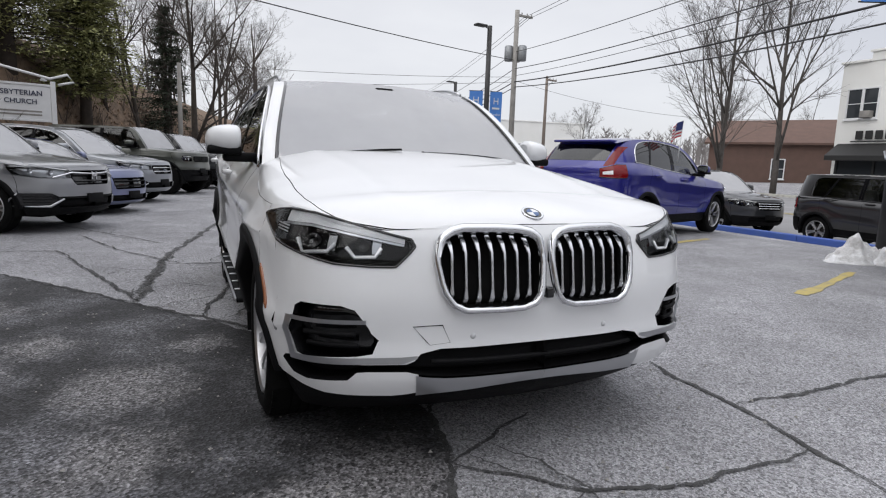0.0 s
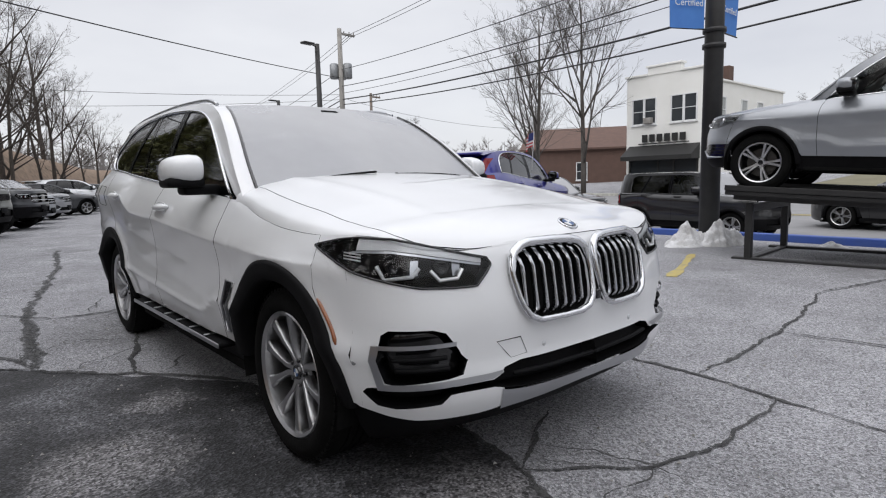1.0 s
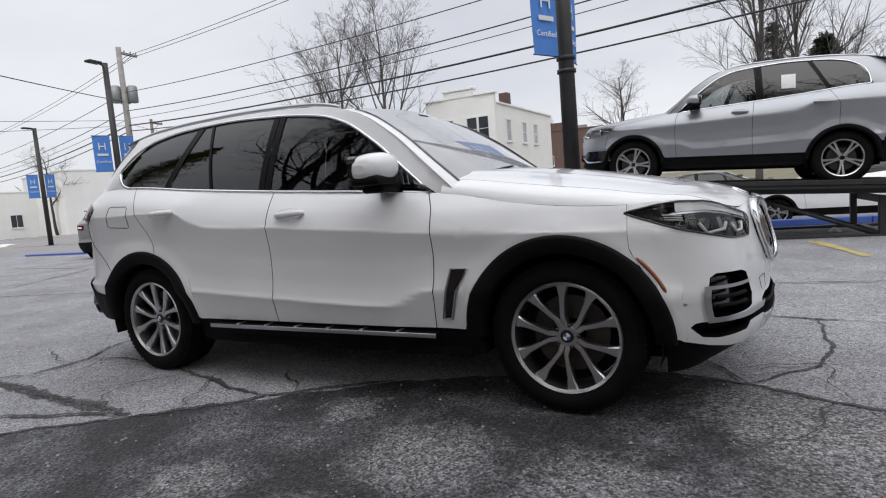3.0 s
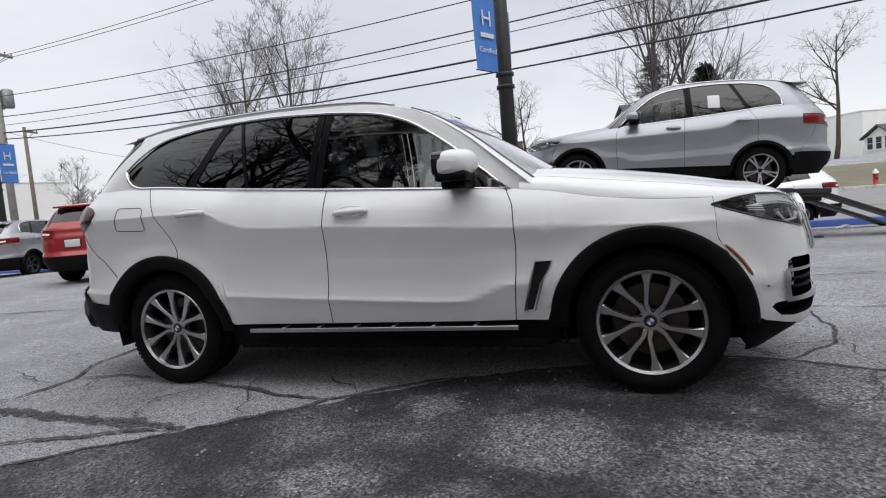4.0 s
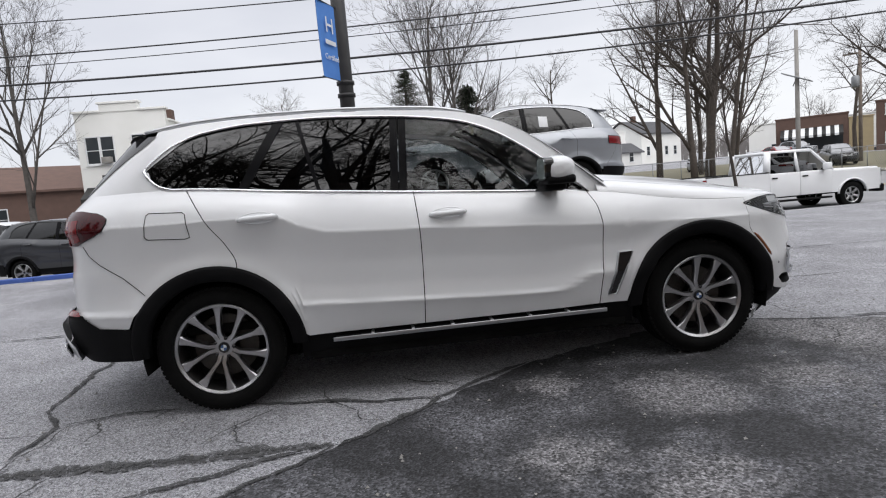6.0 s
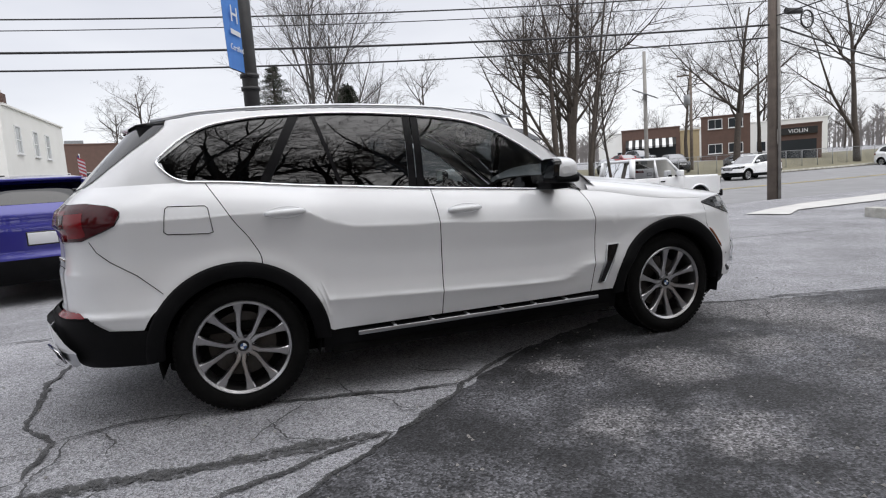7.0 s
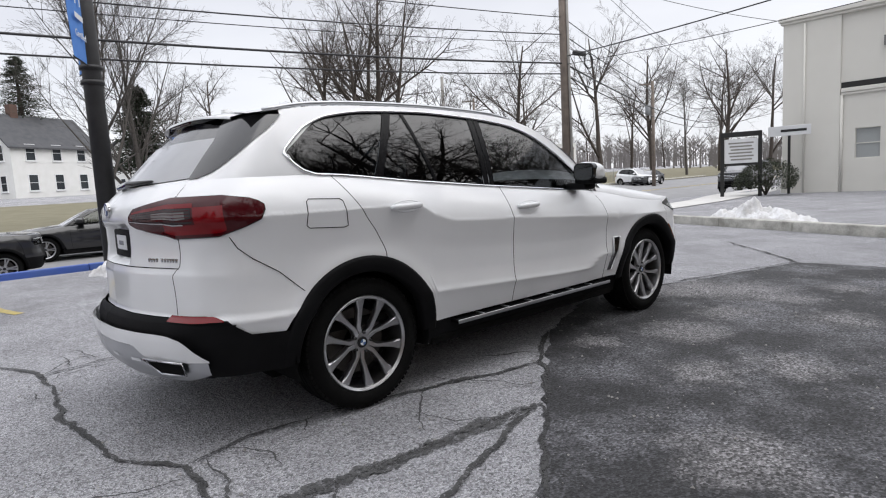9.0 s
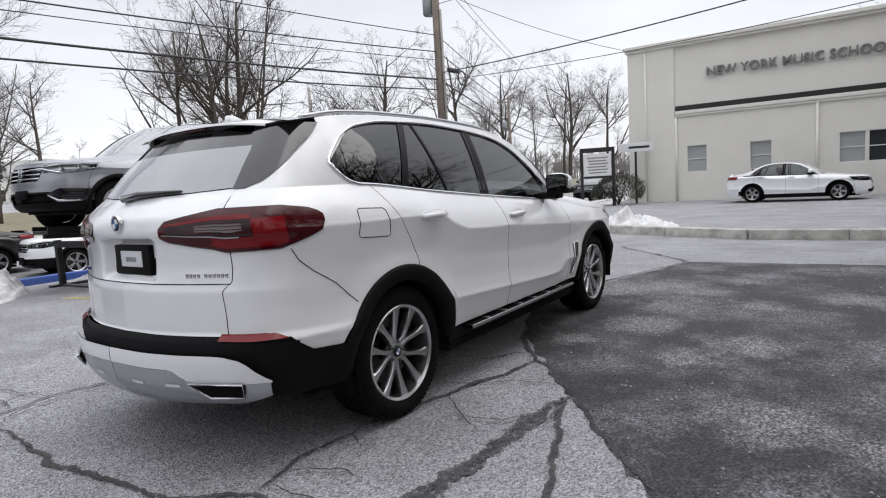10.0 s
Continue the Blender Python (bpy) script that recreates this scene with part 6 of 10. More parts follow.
asphalt_material()
xs = np.unique(np.concatenate([np.linspace(-400, -40, 10), np.linspace(-40, -1, 40), np.linspace(-1, 14, 31), np.linspace(14, 60, 24), np.linspace(60, 600, 12)]))
ys = np.unique(np.concatenate([np.linspace(-600, -60, 12), np.linspace(-60, 60, 100), np.linspace(60, 600, 12)]))
gx, gy = np.meshgrid(xs, ys, indexing="ij")
gz = ground_z(gx, gy)
ny = len(ys)
g_ob = part("ground", (np.stack([gx, gy, gz], -1).reshape(-1, 3).tolist(), [(i * ny + j, (i + 1) * ny + j, (i + 1) * ny + j + 1, i * ny + j + 1) for i in range(len(xs) - 1) for j in range(ny - 1)]), ASPHALT, recalc=False)
tagged(g_ob, "worn grey asphalt parking lot with cracks", "ground", kind="structure")


# ---------------------------------------------------------------- surfaces of the surroundings
SEALED = bpy.data.materials.new("dark_sealed_asphalt")


def sealed_material():
    m = SEALED
    m.use_nodes = True
    n, l = m.node_tree.nodes, m.node_tree.links
    b = n["Principled BSDF"]
    tc = n.new("ShaderNodeTexCoord")
    vor, wear, grain = n.new("ShaderNodeTexVoronoi"), n.new("ShaderNodeTexNoise"), n.new("ShaderNodeTexNoise")
    vor.inputs["Scale"].default_value = 85
    wear.inputs["Scale"].default_value, wear.inputs["Detail"].default_value, wear.inputs["Roughness"].default_value = 1.5, 7, 0.62
    grain.inputs["Scale"].default_value, grain.inputs["Detail"].default_value = 90, 6
    for t in (vor, wear, grain):
        l.new(tc.outputs["Object"], t.inputs["Vector"])
    r1, r2, r3 = (n.new("ShaderNodeValToRGB") for _ in range(3))
    for r, a, c, ca, cb in ((r1, 0.45, 0.70, 0.021, 0.115), (r2, 0.12, 0.95, 0.10, 2.4), (r3, 0.36, 0.70, 0.3, 1.9)):
        r.color_ramp.elements[0].position, r.color_ramp.elements[1].position = a, c
        r.color_ramp.elements[0].color, r.color_ramp.elements[1].color = (ca, ca, ca * 1.035, 1), (cb, cb, cb * 1.03, 1)
    l.new(wear.outputs[0], r1.inputs[0])
    l.new(vor.outputs["Color"], r2.inputs[0])
    l.new(grain.outputs[0], r3.inputs[0])
    last = r1.outputs[0]
    # places where the seal has worn through to the pale stone
    warp, push = n.new("ShaderNodeTexNoise"), n.new("ShaderNodeVectorMath")
    warp.inputs["Scale"].default_value, warp.inputs["Detail"].default_value, warp.inputs["Roughness"].default_value = 5.0, 6, 0.7
    l.new(tc.outputs["Object"], warp.inputs["Vector"])
    push.operation = "MULTIPLY_ADD"
    push.inputs[1].default_value = (0.75, 0.75, 0)
    l.new(warp.outputs["Color"], push.inputs[0])
    l.new(tc.outputs["Object"], push.inputs[2])
    for cx, cy, rr in ((-1.54, -1.02, 0.42), (-1.5, -1.75, 0.30), (-0.94, -2.41, 0.26), (-2.65, 0.74, 0.36), (-2.3, -2.0, 0.34), (-3.0, -2.6, 0.40), (-1.2, -0.35, 0.22), (-2.05, -0.2, 0.25), (-2.0, -3.3, 0.25), (-3.4, -0.8, 0.3), (-1.2, -2.75, 0.62), (-0.70, -2.65, 0.50), (-0.55, -2.2, 0.35), (-1.75, -2.55, 0.3), (-2.4, -0.6, 0.3), (-3.2, 0.9, 0.3), (-3.6, 2.0, 0.35)):
        dist, fade, x = n.new("ShaderNodeVectorMath"), n.new("ShaderNodeMapRange"), n.new("ShaderNodeMix")
        dist.operation = "DISTANCE"
        l.new(push.outputs[0], dist.inputs[0])
        dist.inputs[1].default_value = (cx + 0.375, cy + 0.375, 0)
        fade.inputs["From Min"].default_value, fade.inputs["From Max"].default_value = rr * 0.35, rr
        fade.inputs["To Min"].default_value, fade.inputs["To Max"].default_value = 0.7, 0.0
        l.new(dist.outputs["Value"], fade.inputs["Value"])
        x.data_type = "RGBA"
        x.inputs[7].default_value = (0.165, 0.16, 0.155, 1)
        l.new(fade.outputs[0], x.inputs[0])
        l.new(last, x.inputs[6])
        last = x.outputs[2]
    for r in (r2, r3):
        x = n.new("ShaderNodeMix")
        x.data_type, x.blend_type = "RGBA", "MULTIPLY"
        x.inputs[0].default_value = 0.9
        l.new(last, x.inputs[6])
        l.new(r.outputs[0], x.inputs[7])
        last = x.outputs[2]
    l.new(last, b.inputs["Base Color"])
    b.inputs["Roughness"].default_value = 0.75
    bp = n.new("ShaderNodeBump")
    bp.inputs["Strength"].default_value, bp.inputs["Distance"].default_value = 0.6, 0.006
    l.new(vor.outputs["Distance"], bp.inputs["Height"])
    l.new(bp.outputs[0], b.inputs["Normal"])


sealed_material()
TAR = worn("crack_tar", (0.026, 0.026, 0.027), (0.075, 0.075, 0.075), 0.9, 7, 120, 0.7, spread=0.6)
TAR_WIDE = worn("worn_crack_filler", (0.040, 0.040, 0.041), (0.10, 0.10, 0.10), 0.9, 6, 120, 0.7, spread=0.55)


def broken_up(m, cover, scale=55.0):
    """Lets the ground show through a thin filling in a fine uneven pattern."""
    n, l = m.node_tree.nodes, m.node_tree.links
    out, body = n["Material Output"], n["Principled BSDF"]
    tc, nz, gap, mix, ramp = n.new("ShaderNodeTexCoord"), n.new("ShaderNodeTexNoise"), n.new("ShaderNodeBsdfTransparent"), n.new("ShaderNodeMixShader"), n.new("ShaderNodeValToRGB")
    nz.inputs["Scale"].default_value, nz.inputs["Detail"].default_value, nz.inputs["Roughness"].default_value = scale, 5, 0.75
    ramp.color_ramp.elements[0].position, ramp.color_ramp.elements[1].position = 0.46 - cover * 0.16, 0.62 - cover * 0.16
    l.new(tc.outputs["Object"], nz.inputs["Vector"])
    l.new(nz.outputs[0], ramp.inputs[0])
    l.new(ramp.outputs[0], mix.inputs[0])
    l.new(gap.outputs[0], mix.inputs[1])
    l.new(body.outputs[0], mix.inputs[2])
    l.new(mix.outputs[0], out.inputs["Surface"])


broken_up(TAR, 0.75)
broken_up(TAR_WIDE, 0.45, 38.0)
ROAD = worn("road_asphalt", (0.25, 0.25, 0.255), (0.19, 0.19, 0.195), 0.85, 1.2, 90, 0.2)
CONCRETE = worn("kerb_concrete", (0.55, 0.54, 0.50), (0.24, 0.235, 0.21), 0.85, 4, 40, 0.5, spread=0.45)
SIDEWALK = worn("pale_sidewalk_concrete", (0.60, 0.59, 0.57), (0.46, 0.455, 0.44), 0.85, 2, 50, 0.3, spread=0.6)
BLUE_KERB = worn("blue_kerb_paint", (0.035, 0.085, 0.36), (0.05, 0.10, 0.30), 0.6, 3, 60, 0.2)
YELLOW = worn("yellow_line_paint", (0.55, 0.42, 0.10), (0.30, 0.27, 0.16), 0.8, 6, 60, 0.2)
WHITE_LINE = worn("white_line_paint", (0.6, 0.6, 0.58), (0.35, 0.35, 0.34), 0.8, 6, 60, 0.2)
SNOW = worn("old_snow", (0.82, 0.83, 0.85), (0.42, 0.41, 0.40), 0.6, 6, 45, 0.9, spread=0.5)
LITTER = worn("leaf_litter", (0.26, 0.18, 0.125), (0.10, 0.075, 0.055), 0.95, 2.6, 22, 0.9, spread=0.5)
LEAF_BROWN = worn("dry_leaf", (0.36, 0.25, 0.165), (0.12, 0.08, 0.055), 0.9, 3.0, 30, 0.1, spread=0.35)
GRASS = worn("winter_grass", (0.18, 0.165, 0.11), (0.13, 0.12, 0.075), 0.95, 0.8, 30, 0.6)
BARK = worn("grey_bark", (0.10, 0.090, 0.083), (0.058, 0.052, 0.047), 0.9, 6, 40, 0.6)
BARK2 = worn("brown_bark", (0.075, 0.060, 0.050), (0.040, 0.033, 0.028), 0.9, 6, 40, 0.6)
NEEDLE = worn("conifer_needles", (0.29, 0.29, 0.12), (0.18, 0.195, 0.075), 0.8, 4, 30, 0.2)
NEEDLE2 = worn("dark_pine_needles", (0.018, 0.030, 0.016), (0.03, 0.04, 0.02), 0.8, 4, 30, 0.2)
HEDGE = worn("dark_shrub_leaves", (0.018, 0.026, 0.012), (0.035, 0.042, 0.02), 0.7, 6, 30, 0.2)
STUCCO = worn("cream_stucco", (0.72, 0.71, 0.66), (0.65, 0.635, 0.59), 0.85, 0.9, 120, 0.15, spread=0.8)
WHITE_WALL = worn("white_rendered_wall", (0.80, 0.80, 0.78), (0.70, 0.70, 0.67), 0.85, 0.8, 90, 0.15, spread=0.8)
SIDING = worn("white_siding", (0.70, 0.70, 0.69), (0.62, 0.62, 0.60), 0.7, 1.2, 60, 0.1)
BRICK = worn("red_brown_brick", (0.13, 0.078, 0.062), (0.088, 0.056, 0.046), 0.9, 2, 40, 0.4, spread=0.8)
TAN = worn("tan_wall", (0.36, 0.29, 0.17), (0.30, 0.24, 0.15), 0.85, 2, 40, 0.2)
ROOFING = worn("grey_shingle_roof", (0.055, 0.058, 0.065), (0.085, 0.085, 0.09), 0.9, 2, 50, 0.4)
WOOD_POLE = worn("weathered_pole_wood", (0.20, 0.165, 0.14), (0.12, 0.10, 0.085), 0.9, 3, 50, 0.4)
PALE_POLE = worn("pale_grey_pole", (0.30, 0.29, 0.27), (0.20, 0.19, 0.18), 0.85, 3, 50, 0.3)
BLACK_STEEL = worn("black_painted_steel", (0.012, 0.012, 0.013), (0.028, 0.027, 0.027), 0.5, 4, 60, 0.2)
GREY_STEEL = worn("galvanised_steel", (0.28, 0.29, 0.30), (0.20, 0.21, 0.22), 0.5, 4, 60, 0.1, 0.6)
CABLE = principled("cable_black", (0.02, 0.02, 0.022), 0.6)
BANNER = worn("blue_banner_cloth", (0.075, 0.23, 0.60), (0.06, 0.19, 0.54), 0.7, 4, 120, 0.1)
SIGN_WHITE = worn("white_sign_face", (0.72, 0.73, 0.74), (0.64, 0.65, 0.66), 0.6, 3, 60, 0.05)
LETTER_DARK = principled("dark_lettering", (0.03, 0.035, 0.07), 0.5)
LETTER_METAL = principled("pewter_lettering", (0.20, 0.195, 0.19), 0.45, 0.3)
BAND = principled("black_band", (0.012, 0.012, 0.012), 0.6)
DARK_PANE = principled("dark_window_pane", (0.03, 0.035, 0.04), 0.08)
BLIND_PANE = principled("window_with_blind", (0.36, 0.38, 0.38), 0.15)
WOOD_RED = principled("hydrant_red", (0.35, 0.02, 0.02), 0.5)
FLAG_RED, FLAG_WHITE, FLAG_BLUE = principled("flag_red", (0.4, 0.03, 0.04), 0.8), principled("flag_white", (0.6, 0.6, 0.6), 0.8), principled("flag_blue", (0.02, 0.03, 0.13), 0.8)


# ---------------------------------------------------------------- ground details
def strip(points, width, lift, seed, wobble=0.03, step=0.09, ragged=0.35, taper=False):
    """An uneven ribbon along points on the ground."""
    rng = random.Random(seed)
    pts = []
    for (x0, y0), (x1, y1) in zip(points, points[1:]):
        n = max(2, int(math.hypot(x1 - x0, y1 - y0) / step))
        pts += [(x0 + (x1 - x0) * i / n, y0 + (y1 - y0) * i / n) for i in range(n)]
    pts.append(points[-1])
    verts, faces = [], []
    off, swell = 0.0, 1.0
    edge = {-1: 1.0, 1: 1.0}
    for i, (x, y) in enumerate(pts):
        a, b = pts[max(i - 1, 0)], pts[min(i + 1, len(pts) - 1)]
        d = Vector((b[0] - a[0], b[1] - a[1])).normalized()
        off = off * 0.86 + rng.uniform(-wobble, wobble) * 0.6
        swell = min(1.5, max(0.35, swell * 0.9 + 0.1 + rng.uniform(-0.16, 0.16)))
        end = min(1.0, 0.15 + min(i, len(pts) - 1 - i) / 8) if taper else 1.0
        for k in (-1, 1):
            edge[k] = min(1 + ragged * 1.3, max(1 - ragged * 1.3, 1 + (edge[k] - 1) * 0.80 + rng.uniform(-ragged, ragged) * 0.55))
            w = width * swell * end * edge[k] / 2
            px, py = x - d.y * (off + k * w), y + d.x * (off + k * w)
            verts.append((px, py, float(ground_z(px, py)) + lift))
        if i:
            faces.append((2 * i - 2, 2 * i - 1, 2 * i + 1, 2 * i))
    return verts, faces


def sheet(outline, lift, seed, ragged=0.05, cell=0.6):
    """A patch of surfacing with a ragged edge, laid on the ground."""
    rng = random.Random(seed)
    pts = []
    for (x0, y0), (x1, y1) in zip(outline, outline[1:] + outline[:1]):
        n = max(1, int(math.hypot(x1 - x0, y1 - y0) / 0.07))
        for i in range(n):
            pts.append((x0 + (x1 - x0) * i / n + rng.uniform(-ragged, ragged), y0 + (y1 - y0) * i / n + rng.uniform(-ragged, ragged)))
    bm = bmesh.new()
    f = bm.faces.new([bm.verts.new((x, y, float(ground_z(x, y)) + lift)) for x, y in pts])
    if f.normal.z < 0:
        f.normal_flip()
    bmesh.ops.triangulate(bm, faces=[f])
    bm.verts.index_update()
    vf = [tuple(v.co) for v in bm.verts], [tuple(v.index for v in f.verts) for f in bm.faces]
    bm.free()
    return vf


patch_ob = part("pavement", sheet([(-0.20, -1.72), (-0.30, -2.25), (-0.6, -2.9), (-1.1, -4.8), (-3.4, -4.9), (-9, -5.2), (-9.2, 6.0), (-4.5, 4.3), (-2.85, 2.30), (-2.2, 1.55), (-1.64, 0.82), (-1.15, 0.20), (-0.72, -0.38), (-0.45, -1.0)], 0.004, 3, 0.024), SEALED, smooth=False)
tagged(patch_ob, "dark resealed asphalt patch with worn pale spots", "pavement", kind="structure")
CRACKS = [
    ([(-0.4, 9.5), (-0.78, 6.46), (-1.44, 3.19), (-1.56, 1.59), (-1.62, 0.84)], 0.13), ([(1.35, -1.52), (1.27, -1.79), (1.28, -2.2), (1.2, -2.63), (1.16, -2.96), (0.95, -4.2)], 0.035),
    ([(1.28, -2.2), (1.71, -2.19), (2.58, -2.17), (4.4, -1.9)], 0.04), ([(1.2, -2.63), (0.79, -2.68), (0.49, -2.68), (0.1, -2.58), (-0.31, -2.25)], 0.035),
    ([(-0.6, -2.9), (-0.31, -2.25), (-0.27, -1.98), (-0.18, -1.7), (0.1, -0.9)], 0.05), ([(-0.70, -0.38), (-1.02, 0.06), (-1.15, 0.25), (-1.4, 0.5), (-1.62, 0.83)], 0.06),
    ([(-1.62, 0.83), (-1.54, 1.48), (-1.52, 2.24), (-1.45, 3.2)], 0.10), ([(-1.62, 0.83), (-1.79, 1.0), (-2.17, 1.48), (-2.85, 2.3)], 0.05), ([(-1.15, 0.25), (-1.1, 0.58), (-0.93, 1.2), (-0.80, 1.7)], 0.05),
    ([(-1.31, 2.5), (-0.87, 2.46), (-0.56, 2.7), (0.07, 2.76), (0.35, 2.8), (0.97, 2.73), (1.59, 2.79), (2.01, 2.96), (3.0, 3.1)], 0.05), ([(-0.87, 2.46), (-0.77, 2.16), (-0.83, 1.77)], 0.035),
    ([(1.42, 2.81), (1.5, 2.28), (1.3, 1.2)], 0.04), ([(-1.31, 2.5), (-2.0, 3.6), (-2.6, 5.0)], 0.04), ([(-0.49, -2.84), (-1.1, -4.82), (0.43, -6.52)], 0.05),
    ([(0.24, -1.93), (-0.11, -2.15), (-0.31, -2.25)], 0.03), ([(-1.62, 0.9), (-2.6, 3.6), (-5.5, 4.0)], 0.04), ([(1.9, 2.9), (2.1, 5.5), (1.2, 9.0)], 0.05), ([(2.58, -2.17), (2.9, -4.5), (2.4, -7.5)], 0.04),
    ([(-1.5, 4.0), (-3.2, 6.5)], 0.03), ([(4.4, -1.9), (6.5, -2.4)], 0.04), ([(0.2, 9.0), (-2.4, 8.2)], 0.04), ([(2.0, 9.8), (4.5, 11.5), (5.0, 16.0)], 0.06), ([(0.0, 12.0), (3.2, 13.0)], 0.05),
]
for i, (pts, w) in enumerate(CRACKS):
    o = part("crack", strip(pts, w * (0.58 if w >= 0.09 else 0.62), 0.006 + 0.0004 * i, 50 + i, 0.012 + w * 0.1, 0.014 if w >= 0.09 else 0.025, 0.3 if w >= 0.09 else 0.5, True), TAR_WIDE if w >= 0.09 else TAR, g_ob)
# fine branches that run off the main cracks
rng = random.Random(5)
for i in range(42):
    pts, w = CRACKS[rng.randrange(len(CRACKS))]
    k = rng.randrange(len(pts) - 1)
    f = rng.random()
    x, y = pts[k][0] + (pts[k + 1][0] - pts[k][0]) * f, pts[k][1] + (pts[k + 1][1] - pts[k][1]) * f
    a = math.atan2(pts[k + 1][1] - pts[k][1], pts[k + 1][0] - pts[k][0]) + rng.choice((-1, 1)) * rng.uniform(0.6, 1.7)
    way = [(x, y)]
    for _ in range(rng.randint(2, 5)):
        a += rng.uniform(-0.6, 0.6)
        x, y = x + 0.16 * math.cos(a), y + 0.16 * math.sin(a)
        way.append((x, y))
    part("crack", strip(way, 0.012, 0.016 + 0.0002 * i, 300 + i, 0.02, 0.025, 0.5, True), TAR, g_ob)
for i, (a, b) in enumerate((((4.30, -0.42), (6.3, 0.30)), ((4.6, 2.6), (7.2, 3.3)), ((4.4, -3.4), (6.0, -3.0)))):
    tagged(part("parking_line", strip([a, b], 0.11, 0.006, 80 + i, 0.004), YELLOW), "worn yellow parking line on asphalt", "marking", "parking lines", "structure")
tagged(part("parking_line", strip([(-3.6, -4.45), (-4.4, -5.8)], 0.10, 0.012, 90, 0.004), WHITE_LINE), "short worn white line on asphalt", "marking", "parking lines", "structure")
# loose grit on the dark patch
rng = random.Random(11)
grit_v, grit_f = [], []
for _ in range(3400):
    x, y = rng.uniform(-6, 3), rng.uniform(-5, 6)
    s = rng.choice((0.003, 0.004, 0.005, 0.006, 0.008, 0.012))
    k = len(grit_v)
    z = float(ground_z(x, y)) + 0.006
    a = rng.uniform(0, 6.28)
    for q, h in ((0, 0), (2.1, 0), (4.2, 0)):
        grit_v.append((x + s * math.cos(a + q), y + s * math.sin(a + q), z))
    grit_v.append((x, y, z + s * 0.8))
    grit_f += [(k, k + 1, k + 3), (k + 1, k + 2, k + 3), (k + 2, k, k + 3)]
tagged(part("gravel", (grit_v, grit_f), worn("pale_grit", (0.4, 0.39, 0.37), (0.2, 0.19, 0.18), 0.9, 30, 90, 0.1), smooth=False), "pale grit scattered on the asphalt", "gravel", kind="stuff")


def lay(name, pts, width, height, mat, label, category, drop=0.3, seg=2.4, lift=0.0):
    """A kerb: cut blocks end to end along points, each following the ground."""
    ob = thing(name, label, category)
    ob["kind"] = "structure"
    for (x0, y0), (x1, y1) in zip(pts, pts[1:]):
        n = max(1, round(math.hypot(x1 - x0, y1 - y0) / seg))
        for i in range(n):
            a = Vector((x0 + (x1 - x0) * i / n, y0 + (y1 - y0) * i / n))
            b = Vector((x0 + (x1 - x0) * (i + 1) / n, y0 + (y1 - y0) * (i + 1) / n))
            ln = (b - a).length
            za, zb = float(ground_z(a.x, a.y)), float(ground_z(b.x, b.y))
            ang = math.atan2(b.y - a.y, b.x - a.x)
            vf = box(0.004, ln - 0.004, -width / 2, width / 2, -drop, height, 0.018)
            o = part("kerb_stone", moved(vf, Matrix.Translation((a.x, a.y, za + lift)) @ Matrix.Rotation(ang, 4, "Z") @ Matrix.Rotation(-math.atan2(zb - za, ln), 4, "Y")), mat, ob)
    return ob


lay("blue_kerb", [(10.3, 26), (10.0, 6.0), (9.75, 1.0), (9.6, -9.4)], 0.20, 0.15, BLUE_KERB, "long kerb painted bright blue at the lot's edge", "kerb")
lay("kerb", [(3.3, -9.9), (-1.5, -7.9), (-9.0, -7.6)], 0.20, 0.18, CONCRETE, "weathered pale concrete kerb with lichen stains", "kerb", seg=1.5)
lay("road_kerb", [(28.6, 70), (28.6, -12), (29.0, -24), (29.8, -45), (32.0, -75)], 0.2, 0.16, CONCRETE, "concrete kerb on the far side of the road", "kerb", seg=6)


def ground_strip(name, xa, xb, y0, y1, lift, mat, label, n=60):
    """A band between two lines x(y) laid on the ground."""
    fa, fb = as_fn(xa), as_fn(xb)

    def fn(u, v):
        y = y0 + (y1 - y0) * u
        x = fa(y) + (fb(y) - fa(y)) * v
        return x, y, ground_z(x, y) + lift
    ob = part(name, grid(fn, n, 8), mat)
    return tagged(ob, label, name.replace("_", " "), kind="structure")


bend = lambda x0: (lambda y: x0 + 0.0035 * np.clip(-16 - y, 0, 80) ** 1.6)
ground_strip("road", bend(11.0), bend(28.5), -140, 140, 0.02, ROAD, "grey two-lane road with yellow centre line", 120)
ground_strip("centre_line", bend(19.3), bend(19.42), -140, 140, 0.03, YELLOW, "double yellow centre line", 120)
ground_strip("centre_line", bend(19.6), bend(19.72), -140, 140, 0.03, YELLOW, "double yellow centre line", 120)
walk_ob = part("sidewalk", sheet([(4.7, -9.55), (5.35, -10.6), (5.45, -14.0), (5.5, -17.9), (6.1, -24.0), (9.0, -40.0), (11.0, -40.0), (8.4, -24.0), (7.1, -19.0), (6.95, -16.5), (6.55, -12.2), (6.1, -10.6), (5.6, -9.3)], 0.022, 21, 0.008), SIDEWALK, smooth=False)
tagged(walk_ob, "pale concrete sidewalk beside the road", "sidewalk", kind="structure")
ground_strip("grass_verge", bend(28.75), bend(50), -140, 8, 0.05, GRASS, "dull winter grass beyond the road", 60)


